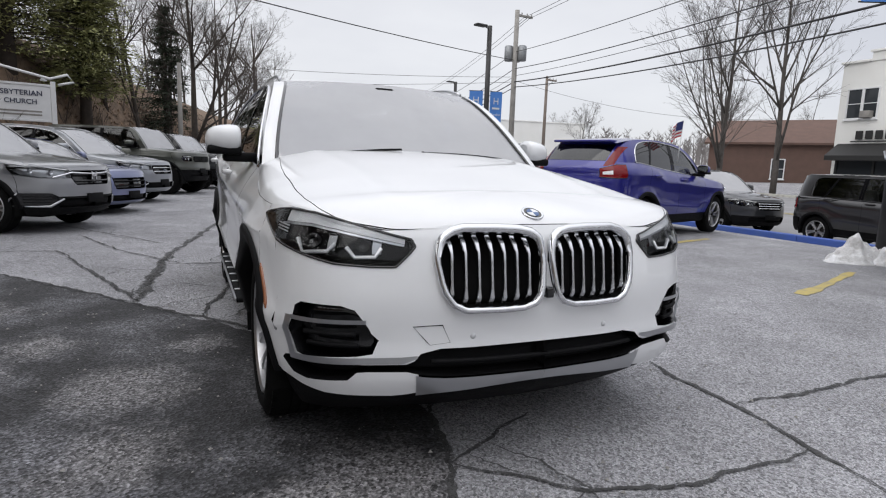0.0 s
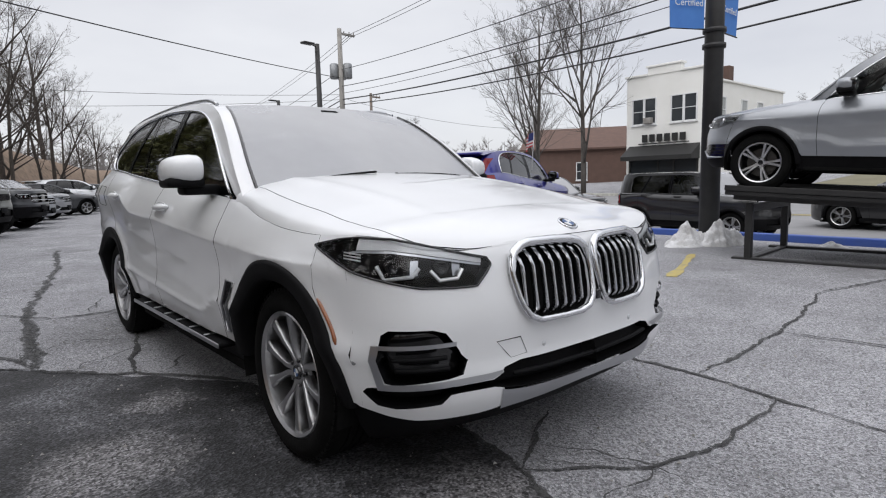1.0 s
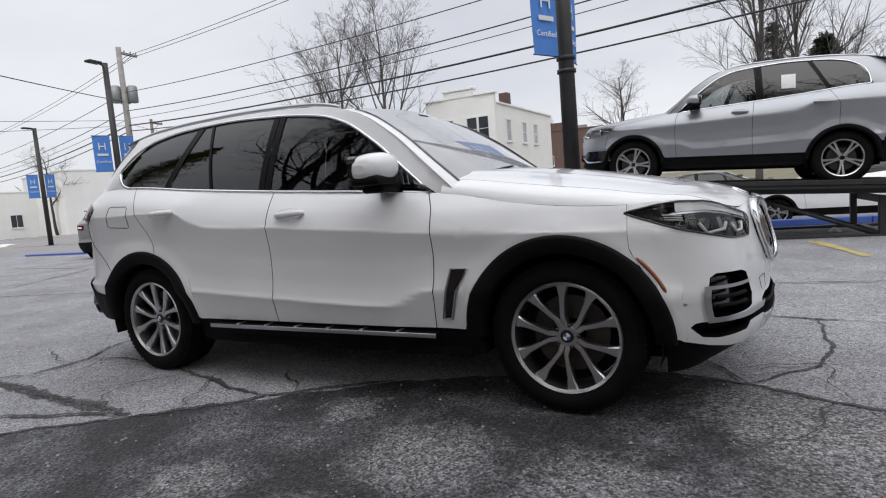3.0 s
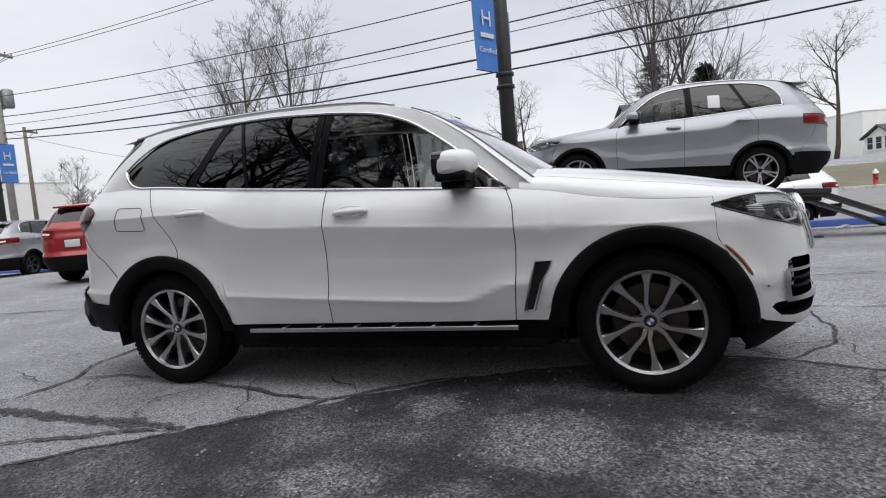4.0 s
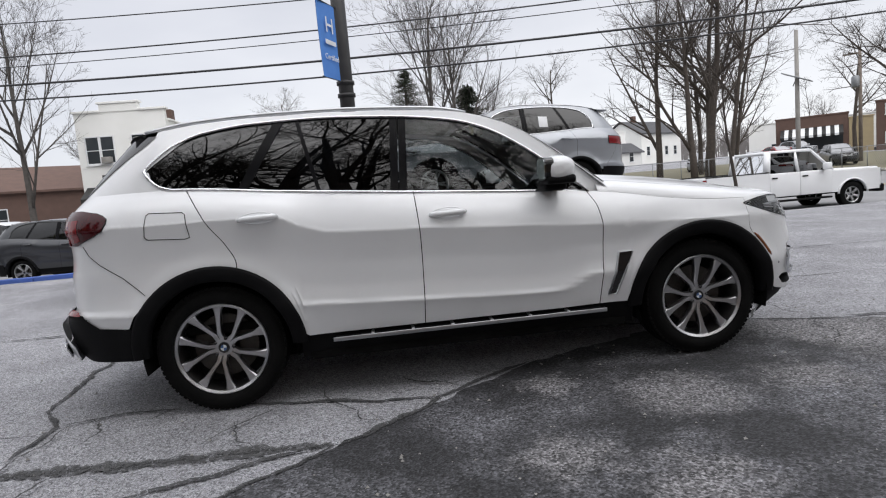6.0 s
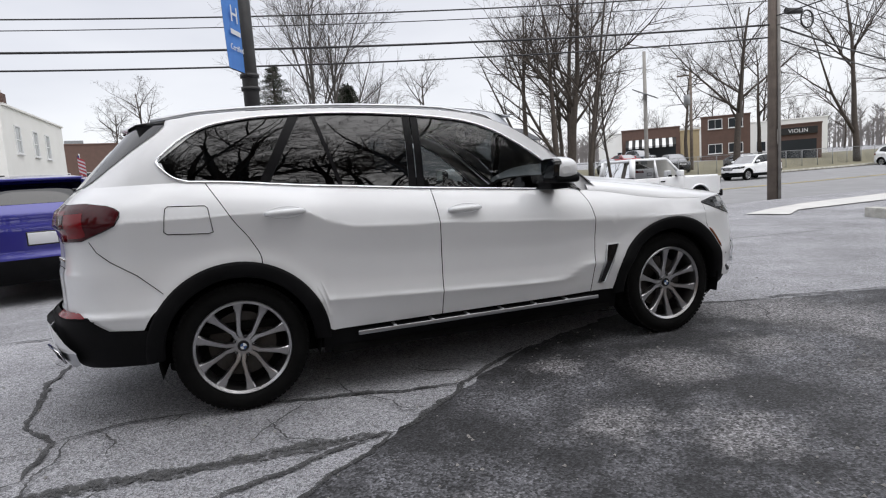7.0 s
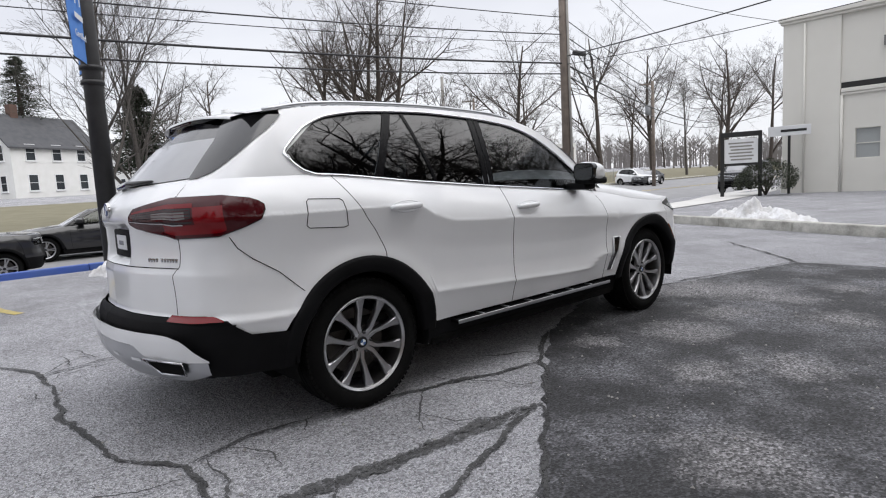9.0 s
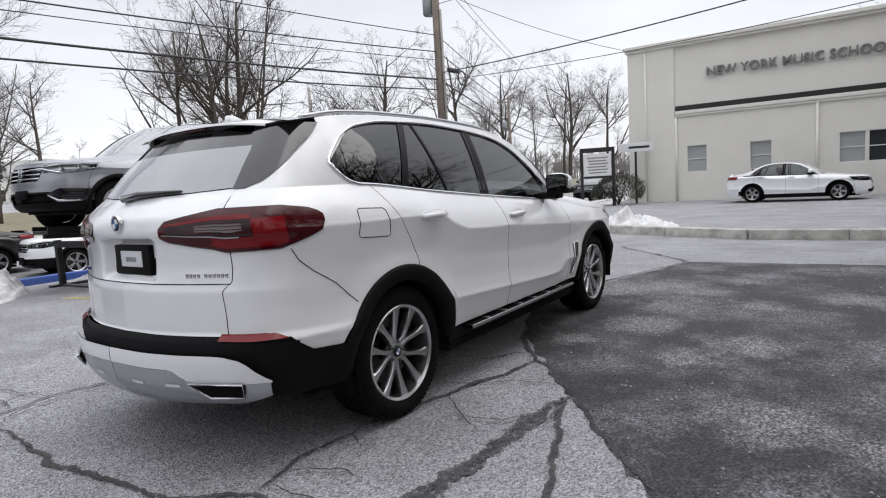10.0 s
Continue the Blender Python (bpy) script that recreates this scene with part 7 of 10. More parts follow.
ob = part("bank", grid(lambda u, v: (lambda y, x: (x, y, ground_z(x, y) + 0.05 + 0.40 * np.minimum(1, v * 6) + 0.10 * np.sin(x * 2.1 + y) * np.sin(y * 1.7 - x)))(-60 + 160 * u, bank_x(-60 + 160 * u) + 0.2 - 45 * v**1.6), 160, 48), LITTER)
tagged(ob, "steep bank covered in brown fallen leaves", "bank", kind="structure")
lv, lf = [], []
for _ in range(22000):
    y = rng.uniform(6, 46)
    x = float(bank_x(y)) - rng.uniform(0, 9) ** 1.0
    z = float(ground_z(x, y)) + 0.30 + 0.10 * math.sin(x * 2.1 + y) * math.sin(y * 1.7 - x) + rng.uniform(0, 0.06)
    s, a, k = rng.uniform(0.06, 0.17), rng.uniform(0, 6.28), len(lv)
    t = rng.uniform(-1.2, 1.2)
    for q, r in ((0, 1), (1.6, 0.5), (3.14, 1), (4.7, 0.5)):
        lv.append((x + s * r * math.cos(a + q), y + s * r * math.sin(a + q), z + s * t * math.cos(q)))
    lf.append((k, k + 1, k + 2, k + 3))
tagged(part("fallen_leaves", (lv, lf), LEAF_BROWN, smooth=False), "dry brown leaves lying on the bank", "leaves", kind="stuff")


bv = []
for _ in range(420):
    y = rng.uniform(9, 46)
    x = float(bank_x(y)) - 0.3 - rng.uniform(0, 2.6) ** 2
    z = float(ground_z(x, y)) + 0.15
    for _ in range(rng.randint(5, 11)):
        a, ln, r0 = rng.uniform(0, 6.28), rng.uniform(0.4, 1.5), rng.uniform(0.006, 0.014)
        e = Vector((x + rng.uniform(-0.15, 0.15), y + rng.uniform(-0.15, 0.15), z))
        t = e + Vector((math.cos(a) * ln * rng.uniform(0.2, 0.9), math.sin(a) * ln * rng.uniform(0.2, 0.9), ln))
        tw = tube([e, e.lerp(t, 0.55) + Vector((0, 0, 0.12)), t], [r0, r0 * 0.7, r0 * 0.3], 3)
        bv.append((tw[0], tw[1][:-2]))
tagged(part("brush", joined(*bv), BARK2, smooth=False, recalc=False), "tangled bare brush growing out of the bank", "brush", kind="stuff")


def snow_heap(x, y, rx, ry, h, seed, label="grey-white heap of old snow on asphalt"):
    rg = random.Random(seed)
    ph = [rg.uniform(0, 6.28) for _ in range(6)]

    def fn(u, v):
        a = u * 2 * math.pi
        k = 1 + 0.18 * np.sin(2 * a + ph[0]) + 0.12 * np.sin(3 * a + ph[1]) + 0.07 * np.sin(7 * a + ph[2])
        px, py = x + rx * k * v * np.cos(a), y + ry * k * v * np.sin(a)
        hz = h * np.maximum(1 - v, 0) ** 0.8 * (1 + 0.35 * np.sin(9 * px + ph[3]) * np.sin(8 * py + ph[4])) + 0.20 * h * np.sin(17 * px + ph[5]) * np.sin(15 * py) * (1 - v) + 0.10 * h * np.sin(43 * px + ph[0]) * np.sin(39 * py + ph[1])
        return px, py, ground_z(px, py) + np.maximum(hz, 0) - 0.02 * v
    o = part("snow_heap", grid(fn, 72, 22), SNOW)
    return tagged(o, label, "snow", "snow heaps")


snow_heap(7.45, 0.95, 0.5, 0.42, 0.30, 1)
snow_heap(7.75, 0.55, 0.42, 0.38, 0.38, 11)
snow_heap(8.3, -0.9, 0.35, 0.25, 0.12, 2)
snow_heap(1.45, -10.15, 1.0, 0.6, 0.42, 3, "low heap of old snow behind the concrete kerb")
snow_heap(7.4, -3.4, 0.22, 0.14, 0.05, 4)
snow_heap(8.6, -5.2, 0.3, 0.16, 0.05, 5)
snow_heap(15.0, 52, 9.0, 2.2, 0.5, 6, "long low ridge of ploughed snow")


# ---------------------------------------------------------------- lettering
def lettering(name, words, size, m, mat, parent=None, depth=0.01, bold=0.0):
    cu = bpy.data.curves.new(name, "FONT")
    cu.body, cu.size, cu.extrude, cu.offset, cu.align_x = words, size, depth, bold, "CENTER"
    tmp = new(name, cu)
    me = bpy.data.meshes.new_from_object(tmp.evaluated_get(bpy.context.evaluated_depsgraph_get()))
    bpy.data.objects.remove(tmp)
    me.materials.clear()
    me.materials.append(mat)
    o = new(name, me)
    o.parent = parent
    o.matrix_basis = m
    return o


FACE_SOUTH = pose(0, 0, 0, 90, 0, 0)      # reads for a viewer who looks towards +y
FACE_NORTH = pose(0, 0, 0, 90, 0, 180)    # reads for a viewer who looks towards -y


# ---------------------------------------------------------------- poles and wires
def lot_lamp(x, y, h, r, banner_turn, heads=1, bz=3.55, bh=1.45):
    z0 = float(ground_z(x, y))
    ob = thing("street_lamp", "tall black steel lot lamp post with blue banners", "street lamp", "lot lamps", pose(x, y, z0))
    part("pole", tube([(0, 0, -0.1), (0, 0, h * 0.5), (0, 0, h)], [r, r * 0.9, r * 0.8], 18), BLACK_STEEL, ob)
    part("base_plate", box(-r * 1.7, r * 1.7, -r * 1.7, r * 1.7, -0.05, 0.05, 0.015), BLACK_STEEL, ob)
    for k in range(heads):
        a = banner_turn + math.pi * (k + 0.2)
        arm = Matrix.Rotation(a, 4, "Z")
        part("lamp_arm", moved(tube([(0, 0, h - 0.15), (0.35, 0, h - 0.05)], 0.035, 8), arm), BLACK_STEEL, ob)
        part("lamp_head", moved(box(0.25, 0.85, -0.17, 0.17, h - 0.10, h - 0.0, 0.03), arm), BLACK_STEEL, ob)
    for z in (bz, bz - 0.25):
        part("clamp", lathe([(z - 0.05, r * 0.95), (z - 0.05, r * 1.12), (z + 0.02, r * 1.12), (z + 0.02, r * 0.95)], 18, "z"), BLACK_STEEL, ob)
    for k in (0, 1):
        rot = Matrix.Rotation((banner_turn, 0.02)[k], 4, "Z")
        x0, x1 = r + 0.05, r + 0.70

        def cloth(u, v):
            return x0 + (x1 - x0) * u, 0.03 * np.sin(3.1 * u + 2 * v) * u, bz + bh * v
        front = grid(cloth, 10, 12)
        back = ([(p[0], p[1] + 0.006, p[2]) for p in front[0]], [tuple(reversed(f)) for f in front[1]])
        bn = part("banner", moved(joined(front, back), rot), BANNER, ob, "blue printed banner")
        for z in (bz, bz + bh):
            part("banner_rod", moved(tube([(0, 0, z), (x1 + 0.03, 0, z)], 0.012, 6), rot), BLACK_STEEL, bn)
        for side in (-1, 1):
            cx, dy = (x0 + x1) / 2, side * 0.032 + 0.003 + 0.012
            turn = (FACE_SOUTH if side < 0 else FACE_NORTH)
            lettering("banner_word", "Certified", 0.15, rot @ Matrix.Translation((cx, dy, bz + bh * 0.24)) @ turn, SIGN_WHITE, bn, 0.002)
            part("banner_mark", moved(joined(box(cx - 0.13, cx - 0.09, dy - 0.002, dy + 0.002, bz + bh * 0.60, bz + bh * 0.80), box(cx + 0.09, cx + 0.13, dy - 0.002, dy + 0.002, bz + bh * 0.60, bz + bh * 0.80), box(cx - 0.10, cx + 0.10, dy - 0.002, dy + 0.002, bz + bh * 0.685, bz + bh * 0.715)), rot), SIGN_WHITE, bn, smooth=False)
            part("banner_bar", moved(box(cx - 0.20, cx + 0.20, dy - 0.002, dy + 0.002, bz + bh * 0.44, bz + bh * 0.50), rot), SIGN_WHITE, bn, smooth=False)
    return ob


turn_b = math.atan2(0.43, -0.9)
lot_lamp(8.02, 0.88, 8.0, 0.165, turn_b)
lot_lamp(12.1, 21.5, 8.1, 0.14, turn_b, bz=3.6, bh=1.5)
lot_lamp(19.5, 41.5, 8.2, 0.16, turn_b, bz=3.4, bh=1.6)


def utility_pole(x, y, h, r, label, mat, arm=True, can=0, m_turn=0.0, guard=False):
    z0 = float(ground_z(x, y))
    ob = thing("utility_pole", label, "utility pole", "", pose(x, y, z0, 0, 0, math.degrees(m_turn)))
    part("pole", tube([(0, 0, -0.3), (0, 0, h)], [r, r * 0.72], 14), mat, ob)
    if arm:
        part("crossarm", box(-0.05, 1.15, -0.06, 0.06, h - 0.35, h - 0.22, 0.01), mat, ob)
        for xx in (0.35, 0.75, 1.1):
            part("insulator", moved(lathe([(0.0, 0.0), (0.0, 0.04), (0.05, 0.025), (0.09, 0.045), (0.13, 0.02), (0.13, 0.0)], 10, "z"), Matrix.Translation((xx, 0, h - 0.22))), PALE_POLE, ob)
        part("brace", tube([(0.0, 0, h - 0.95), (0.8, 0, h - 0.32)], 0.02, 6), GREY_STEEL, ob)
    for k in range(can):
        q = -0.6 + 1.4 * k
        part("transformer", moved(lathe([(0.0, 0.0), (0.0, 0.24), (0.05, 0.27), (0.85, 0.27), (0.92, 0.20), (0.95, 0.0)], 18, "z"), Matrix.Translation((0.42 * math.cos(q), 0.42 * math.sin(q), h - 3.0))), GREY_STEEL, ob, "grey steel transformer can")
    if guard:
        part("conduit", tube([(-r - 0.05, 0.05, 0.0), (-r * 0.75 - 0.05, 0.05, h * 0.75)], 0.05, 8), PALE_POLE, ob, "pale conduit pipe")
        part("notice", box(-r - 0.02, -r + 0.01, -0.12, 0.12, 2.0, 2.5, 0.005), PALE_POLE, ob)
    return ob


utility_pole(17.5, 28.35, 10.9, 0.19, "grey wooden utility pole with transformer cans", PALE_POLE, True, 3, 0.1)
utility_pole(10.79, -16.19, 11.6, 0.19, "brown wooden utility pole with conduit beside the sidewalk", WOOD_POLE, True, 1, 0.3, True)
utility_pole(-1.5, 27.8, 5.5, 0.13, "short leaning grey wooden pole on the bank", PALE_POLE, False)
utility_pole(26.6, -23.8, 8.5, 0.14, "thin grey pole with a solar panel", PALE_POLE, False)
utility_pole(39.3, -39.3, 9.0, 0.16, "distant wooden utility pole with crossarm", WOOD_POLE, True, 2, 0.8)
utility_pole(24.0, -47.0, 9.5, 0.17, "distant wooden utility pole with crossarm", WOOD_POLE, True, 1, 0.8)
utility_pole(27.5, 40.0, 9.0, 0.16, "distant wooden utility pole", WOOD_POLE, True, 0, 0.2)
panel_ob = thing("solar_panel", "small grey solar panel on a pole", "solar panel", "", pose(26.6, -23.8, float(ground_z(26.6, -23.8)) + 5.9, 0, -25, 40))
part("panel", box(-0.75, 0.75, -0.5, 0.5, -0.03, 0.03, 0.01), GREY_STEEL, panel_ob)
part("bracket", tube([(0, 0, -0.5), (0, 0, 0)], 0.03, 6), GREY_STEEL, panel_ob)


def wire(a, b, sag, r, label="black overhead utility cable"):
    a, b = Vector(a), Vector(b)
    n = 28
    pts = [a.lerp(b, i / n) - Vector((0, 0, sag * 4 * (i / n) * (1 - i / n))) for i in range(n + 1)]
    return tagged(part("cable", tube(pts, r, 5), CABLE), label, "cable", "overhead cables")


A, B = (17.5, 28.35), (10.79, -16.19)
for za, zb, dx, sag, r in ((10.2, 10.9, 0.9, 0.7, 0.014), (10.2, 10.9, 0.5, 0.7, 0.014), (8.1, 7.4, 0.0, 0.7, 0.018), (7.1, 6.75, 0.0, 0.8, 0.022), (6.7, 6.45, 0.12, 0.7, 0.014), (6.3, 5.65, 0.0, 0.7, 0.034), (6.0, 5.25, 0.05, 0.8, 0.026)):
    wire((A[0] + dx, A[1], za), (B[0] + dx, B[1], zb), sag, r)
    wire((B[0] + dx, B[1], zb), (24.0 + dx, -60.0, zb + 0.3), sag, r)
    wire((A[0] + dx, A[1], za), (27.5 + dx, 75.0, za), sag, r)
wire((B[0], B[1], 5.9), (-16, -14, 7.4), 0.5, 0.022)
wire((B[0], B[1], 5.6), (-16, -12, 5.8), 0.6, 0.012)
wire((B[0], B[1], 8.6), (-16, -18, 12), 0.6, 0.012)
wire((B[0], B[1], 9.2), (5.0, -24.5, 6.9), 0.3, 0.012)
wire((A[0], A[1], 7.6), (-20, 4.9, 6.3), 0.5, 0.022)
wire((A[0], A[1], 6.6), (-14, 40, 7.5), 0.6, 0.012)
wire((A[0], A[1], 6.3), (-14, 44, 6.5), 0.6, 0.012)
wire((A[0], A[1], 6.4), (36, 24, 5.0), 0.8, 0.010)
coil = thing("cable_coil", "black coil of cable hung beside a pole", "cable", "", pose(10.35, -17.2, 5.75))
part("loop", tube([(0, 0.28 * math.cos(a), 0.28 * math.sin(a)) for a in np.linspace(0, 2 * math.pi, 25)[:-1]], 0.03, 6, closed=True), CABLE, coil)
part("splice_box", moved(tube([(0, 0.3, 0.25), (0, 0.95, 0.22)], 0.10, 8), Matrix()), CABLE, coil)


# ---------------------------------------------------------------- trees
def tree_meshes(seed, height, trunk_r, limbs, tilt, lift, kids, fork=0.2, wander=0.10):
    """Trunk and crown of a bare tree: limbs that leave at the tilt (degrees), bend upwards by lift and branch again at each level of kids."""
    rg = random.Random(seed)
    trunk, crown = [], []

    def limb(p, d, length, r, level):
        n = (7, 5, 3, 2, 1, 1)[level]
        pts, rad = [p], [r]
        q = p.copy()
        for i in range(n):
            d = (d + Vector((rg.uniform(-1, 1), rg.uniform(-1, 1), rg.uniform(-0.5, 0.5))) * wander * (0.5 if level == 0 else 1.0) + Vector((0, 0, lift * 0.16))).normalized()
            q = q + d * (length / n)
            pts.append(q.copy())
            rad.append(max(r * (1 - 0.80 * (i + 1) / n), 0.004))
        tv = tube(pts, rad, (9, 6, 4, 3, 3, 3)[level])
        (trunk if level == 0 else crown).append(tv if level < 2 else (tv[0], tv[1][:-2]))
        if level >= len(kids):
            return
        for k in range(kids[level] + rg.randint(0, 1)):
            f = rg.uniform(fork, 0.97) if level == 0 else rg.uniform(0.12, 1.0)
            i = min(int(f * n), n - 1)
            o = pts[i].lerp(pts[i + 1], f * n - i)
            axis = (pts[i + 1] - pts[i]).normalized()
            side = axis.cross(Vector((0.3, 0.1, 1.0)) if level else Vector((1, 0, 0))).normalized()
            side = Matrix.Rotation(k * 2.4 + rg.uniform(-0.5, 0.5), 3, axis) @ side
            a = radians(tilt * rg.uniform(0.65, 1.25))
            nd = (axis * math.cos(a) + side * math.sin(a)).normalized()
            share = limbs * (1.15 - 0.75 * f) if level == 0 else rg.uniform(0.34, 0.58) * (1.15 - 0.45 * f)
            limb(o, nd, length * share * rg.uniform(0.85, 1.1), max(rad[i] * rg.uniform(0.40, 0.62), 0.0065), level + 1)
    limb(Vector((0, 0, -0.3)), Vector((rg.uniform(-0.05, 0.05), rg.uniform(-0.05, 0.05), 1)), height * 0.88, trunk_r, 0)
    return joined(*trunk), joined(*crown)


def tree_kind(label, bark, *shape, **more):
    t, c = tree_meshes(*shape, **more)
    ob = thing("tree", label, "tree", "bare trees")
    part("trunk", t, bark, ob, recalc=False)
    part("crown", c, bark, ob, "bare winter branches", recalc=False)
    return ob


vase = tree_kind("tall bare street tree with upright grey branches", BARK, 4, 13.2, 0.19, 0.70, 35, 0.50, (12, 8, 6, 4), 0.13, 0.07)
vase2 = tree_kind("tall bare street tree with upright grey branches", BARK, 9, 12.6, 0.18, 0.70, 36, 0.50, (12, 8, 6, 4), 0.12, 0.07)
grand = tree_kind("large bare spreading roadside tree", BARK2, 18, 15.0, 0.30, 0.66, 46, 0.22, (9, 8, 6, 5), 0.22, 0.16)
broad = tree_kind("large bare spreading roadside tree", BARK2, 15, 15.0, 0.27, 0.62, 48, 0.20, (8, 7, 5, 3), 0.26, 0.16)
broad2 = tree_kind("bare forked roadside tree", BARK2, 22, 13.0, 0.22, 0.68, 40, 0.30, (8, 7, 5, 3), 0.14, 0.14)
slim = tree_kind("slender bare woodland tree", BARK2, 31, 14.0, 0.13, 0.42, 38, 0.40, (10, 6, 4, 3), 0.16, 0.12)
young = tree_kind("small bare tree with fine twigs", BARK, 40, 8.0, 0.11, 0.62, 38, 0.40, (9, 7, 5, 3), 0.15, 0.12)


sapling = tree_kind("thin leaning sapling beside the blue kerb", BARK2, 52, 4.6, 0.055, 0.45, 40, 0.3, (9, 6, 4), 0.45, 0.12)
sapling.matrix_basis = pose(9.25, -8.55, float(ground_z(9.25, -8.55)), 0, -6, 0) @ pose(0, 0, 0, -9, 0, 0)


def plant(kind, x, y, s=1.0, turn=0.0, label="", first=False):
    z = float(ground_z(x, y))
    m = Matrix.Translation((x, y, z)) @ Matrix.Rotation(turn, 4, "Z")
    if kind.get("used"):
        o = copy_thing(kind, m)
    else:
        o = kind
        o.matrix_basis = m
        kind["used"] = 1
    o.scale = (s, s, s)
    if label:
        o["label"] = label
    return o


for x, y, k, s, a in ((28.8, 22.3, vase, 1.0, 0.3), (29.0, 18.6, vase2, 1.05, 1.2), (24.85, -2.5, vase2, 0.95, 2.2), (26.2, -4.4, vase, 0.80, 4.0), (33.5, -22.5, grand, 1.15, 0.5), (36.5, -24.5, grand, 1.1, 2.0), (38.5, -27.8, slim, 1.3, 1.0), (37.5, -21.0, broad2, 1.2, 3.3), (32.0, -20.6, broad2, 1.15, 4.4), (31.8, -23.0, slim, 1.3, 0.4), (39.5, -25.5, broad, 0.8, 0.4),
                      (29.8, -34.6, grand, 0.95, 1.1), (34.5, -54.5, broad2, 1.45, 4.2), (34.5, -66.0, grand, 1.2, 2.5), (33.2, -84.0, grand, 1.35, 5.2), (30.0, -92.0, broad2, 1.5, 0.2), (38.0, -96, young, 2.1, 0.7), (36.0, -78, young, 1.8, 2.7), (45, -44, broad, 0.8, 2.9), (48, -34, broad2, 0.8, 0.9), (52, 8, broad, 0.7, 0.1), (43, 22, broad2, 0.6, 2.2),
                      (36, 46, young, 0.9, 0.2), (45, 36, young, 1.0, 1.2), (40, -10, broad2, 0.6, 1.9), (30, 60, broad, 0.6, 3.0), (50, -60, broad, 1.0, 1.0), (40, -70, broad2, 1.1, 2.0), (40, -98, broad, 1.3, 3.0), (8, -62, broad2, 1.0, 4.0), (60, -20, broad, 0.9, 5.0), (-6, -52, slim, 1.25, 1.0), (-9, -50, slim, 1.2, 2.0)):
    plant(k, x, y, s, a)
rng = random.Random(77)
kinds = [slim, slim, broad, broad2, slim]
for i, (x, y) in enumerate(((-12.6, -6.5), (-13.4, -2.0), (-12.2, 2.2), (-13.8, 5.6), (-12.0, 9.5), (-15.5, -10), (-16.5, 0.5), (-15.0, 12.5), (-17, 7), (-19, -5), (-14.0, -12.5), (-13.5, -16.0), (-16.5, -18.5), (-14.5, -21.5), (-17.5, -25.0), (-18.5, -14.0), (-13.2, -8.8), (-13.0, 4.0), (-11.6, 0.4), (-11.4, -4.4), (-10.9, 7.0), (-12.0, 11.6), (-12.6, -10.6))):
    plant((grand, broad2)[i % 2], x, y, 1.4 if i > 17 else 1.05 + 0.06 * (i % 4), i * 1.3, "bare woodland tree on the leafy bank")
for i, (x, y, sc) in enumerate(((-3.2, 28.5, 1.0), (-0.8, 30.0, 0.95), (0.8, 32.5, 0.9), (2.4, 35.0, 0.75), (3.4, 39.0, 0.7), (5.0, 47.0, 0.8), (7.5, 54.0, 0.8), (1.0, 41.0, 0.9), (-2.2, 38.0, 1.1), (-5.0, 31.0, 1.1), (9.5, 60.0, 0.7))):
    plant((slim, broad2, slim)[i % 3], x, y, sc * 0.95, i * 2.1, "bare woodland tree on the leafy bank")
for i in range(36):
    y = rng.uniform(-30, 75)
    d = rng.uniform(4.5, 20)
    x = float(bank_x(y)) - d
    if -2 < y < 12 and d < 5:
        d += 3
    if 18 < y < 32:
        continue
    plant(kinds[i % 5], x, y, rng.uniform(0.75, 1.2), rng.uniform(0, 6.28), "bare woodland tree on the leafy bank")
for i in range(34):
    a = rng.uniform(0, math.pi)
    x, y = 30 + 90 * math.sin(a) * rng.uniform(0.7, 1.2), 110 * math.cos(a) * rng.uniform(0.9, 1.3)
    if abs(y) > 62 or x > 75:
        plant(kinds[i % 5], x, y, rng.uniform(0.6, 1.0), rng.uniform(0, 6.28), "distant bare winter tree")


# far woods along the skyline
rng = random.Random(123)
wv, wf = [], []
for i in range(2200):
    a, d = rng.uniform(-1.75, 1.55), rng.uniform(120, 230)
    x, y = d * math.cos(a), d * math.sin(a)
    h = rng.uniform(4.5, 8.5) * (0.55 + d / 330)
    z = float(ground_z(x, y)) - 0.5
    px, py = -math.sin(a), math.cos(a)

    def blade(x0, z0, x1, z1, w):
        k = len(wv)
        wv.extend([(x + px * (x0 - w), y + py * (x0 - w), z0), (x + px * (x0 + w), y + py * (x0 + w), z0), (x + px * x1, y + py * x1, z1)])
        wf.append((k, k + 1, k + 2))
    blade(0.0, z, rng.uniform(-0.5, 0.5), z + h, 0.20)
    for q in range(16):
        f = rng.uniform(0.2, 0.9)
        side, ln = rng.choice((-1, 1)), h * rng.uniform(0.15, 0.42) * (1.1 - f * 0.5)
        x1, z1 = side * ln * rng.uniform(0.35, 0.8), z + h * f + ln * rng.uniform(0.4, 0.8)
        blade(0.0, z + h * f, x1, z1, 0.10)
        for _ in range(2):
            blade(x1 * 0.5, z + h * f + (z1 - z - h * f) * 0.5, x1 * 0.5 + side * ln * rng.uniform(-0.1, 0.5), z1 + ln * rng.uniform(-0.2, 0.25), 0.06)
tagged(part("far_woods", (wv, wf), worn("far_twigs", (0.20, 0.185, 0.18), (0.14, 0.13, 0.125), 0.95, 0.2, 6, 0.0), smooth=False), "distant grey-brown bare woods along the skyline", "woods", kind="stuff")


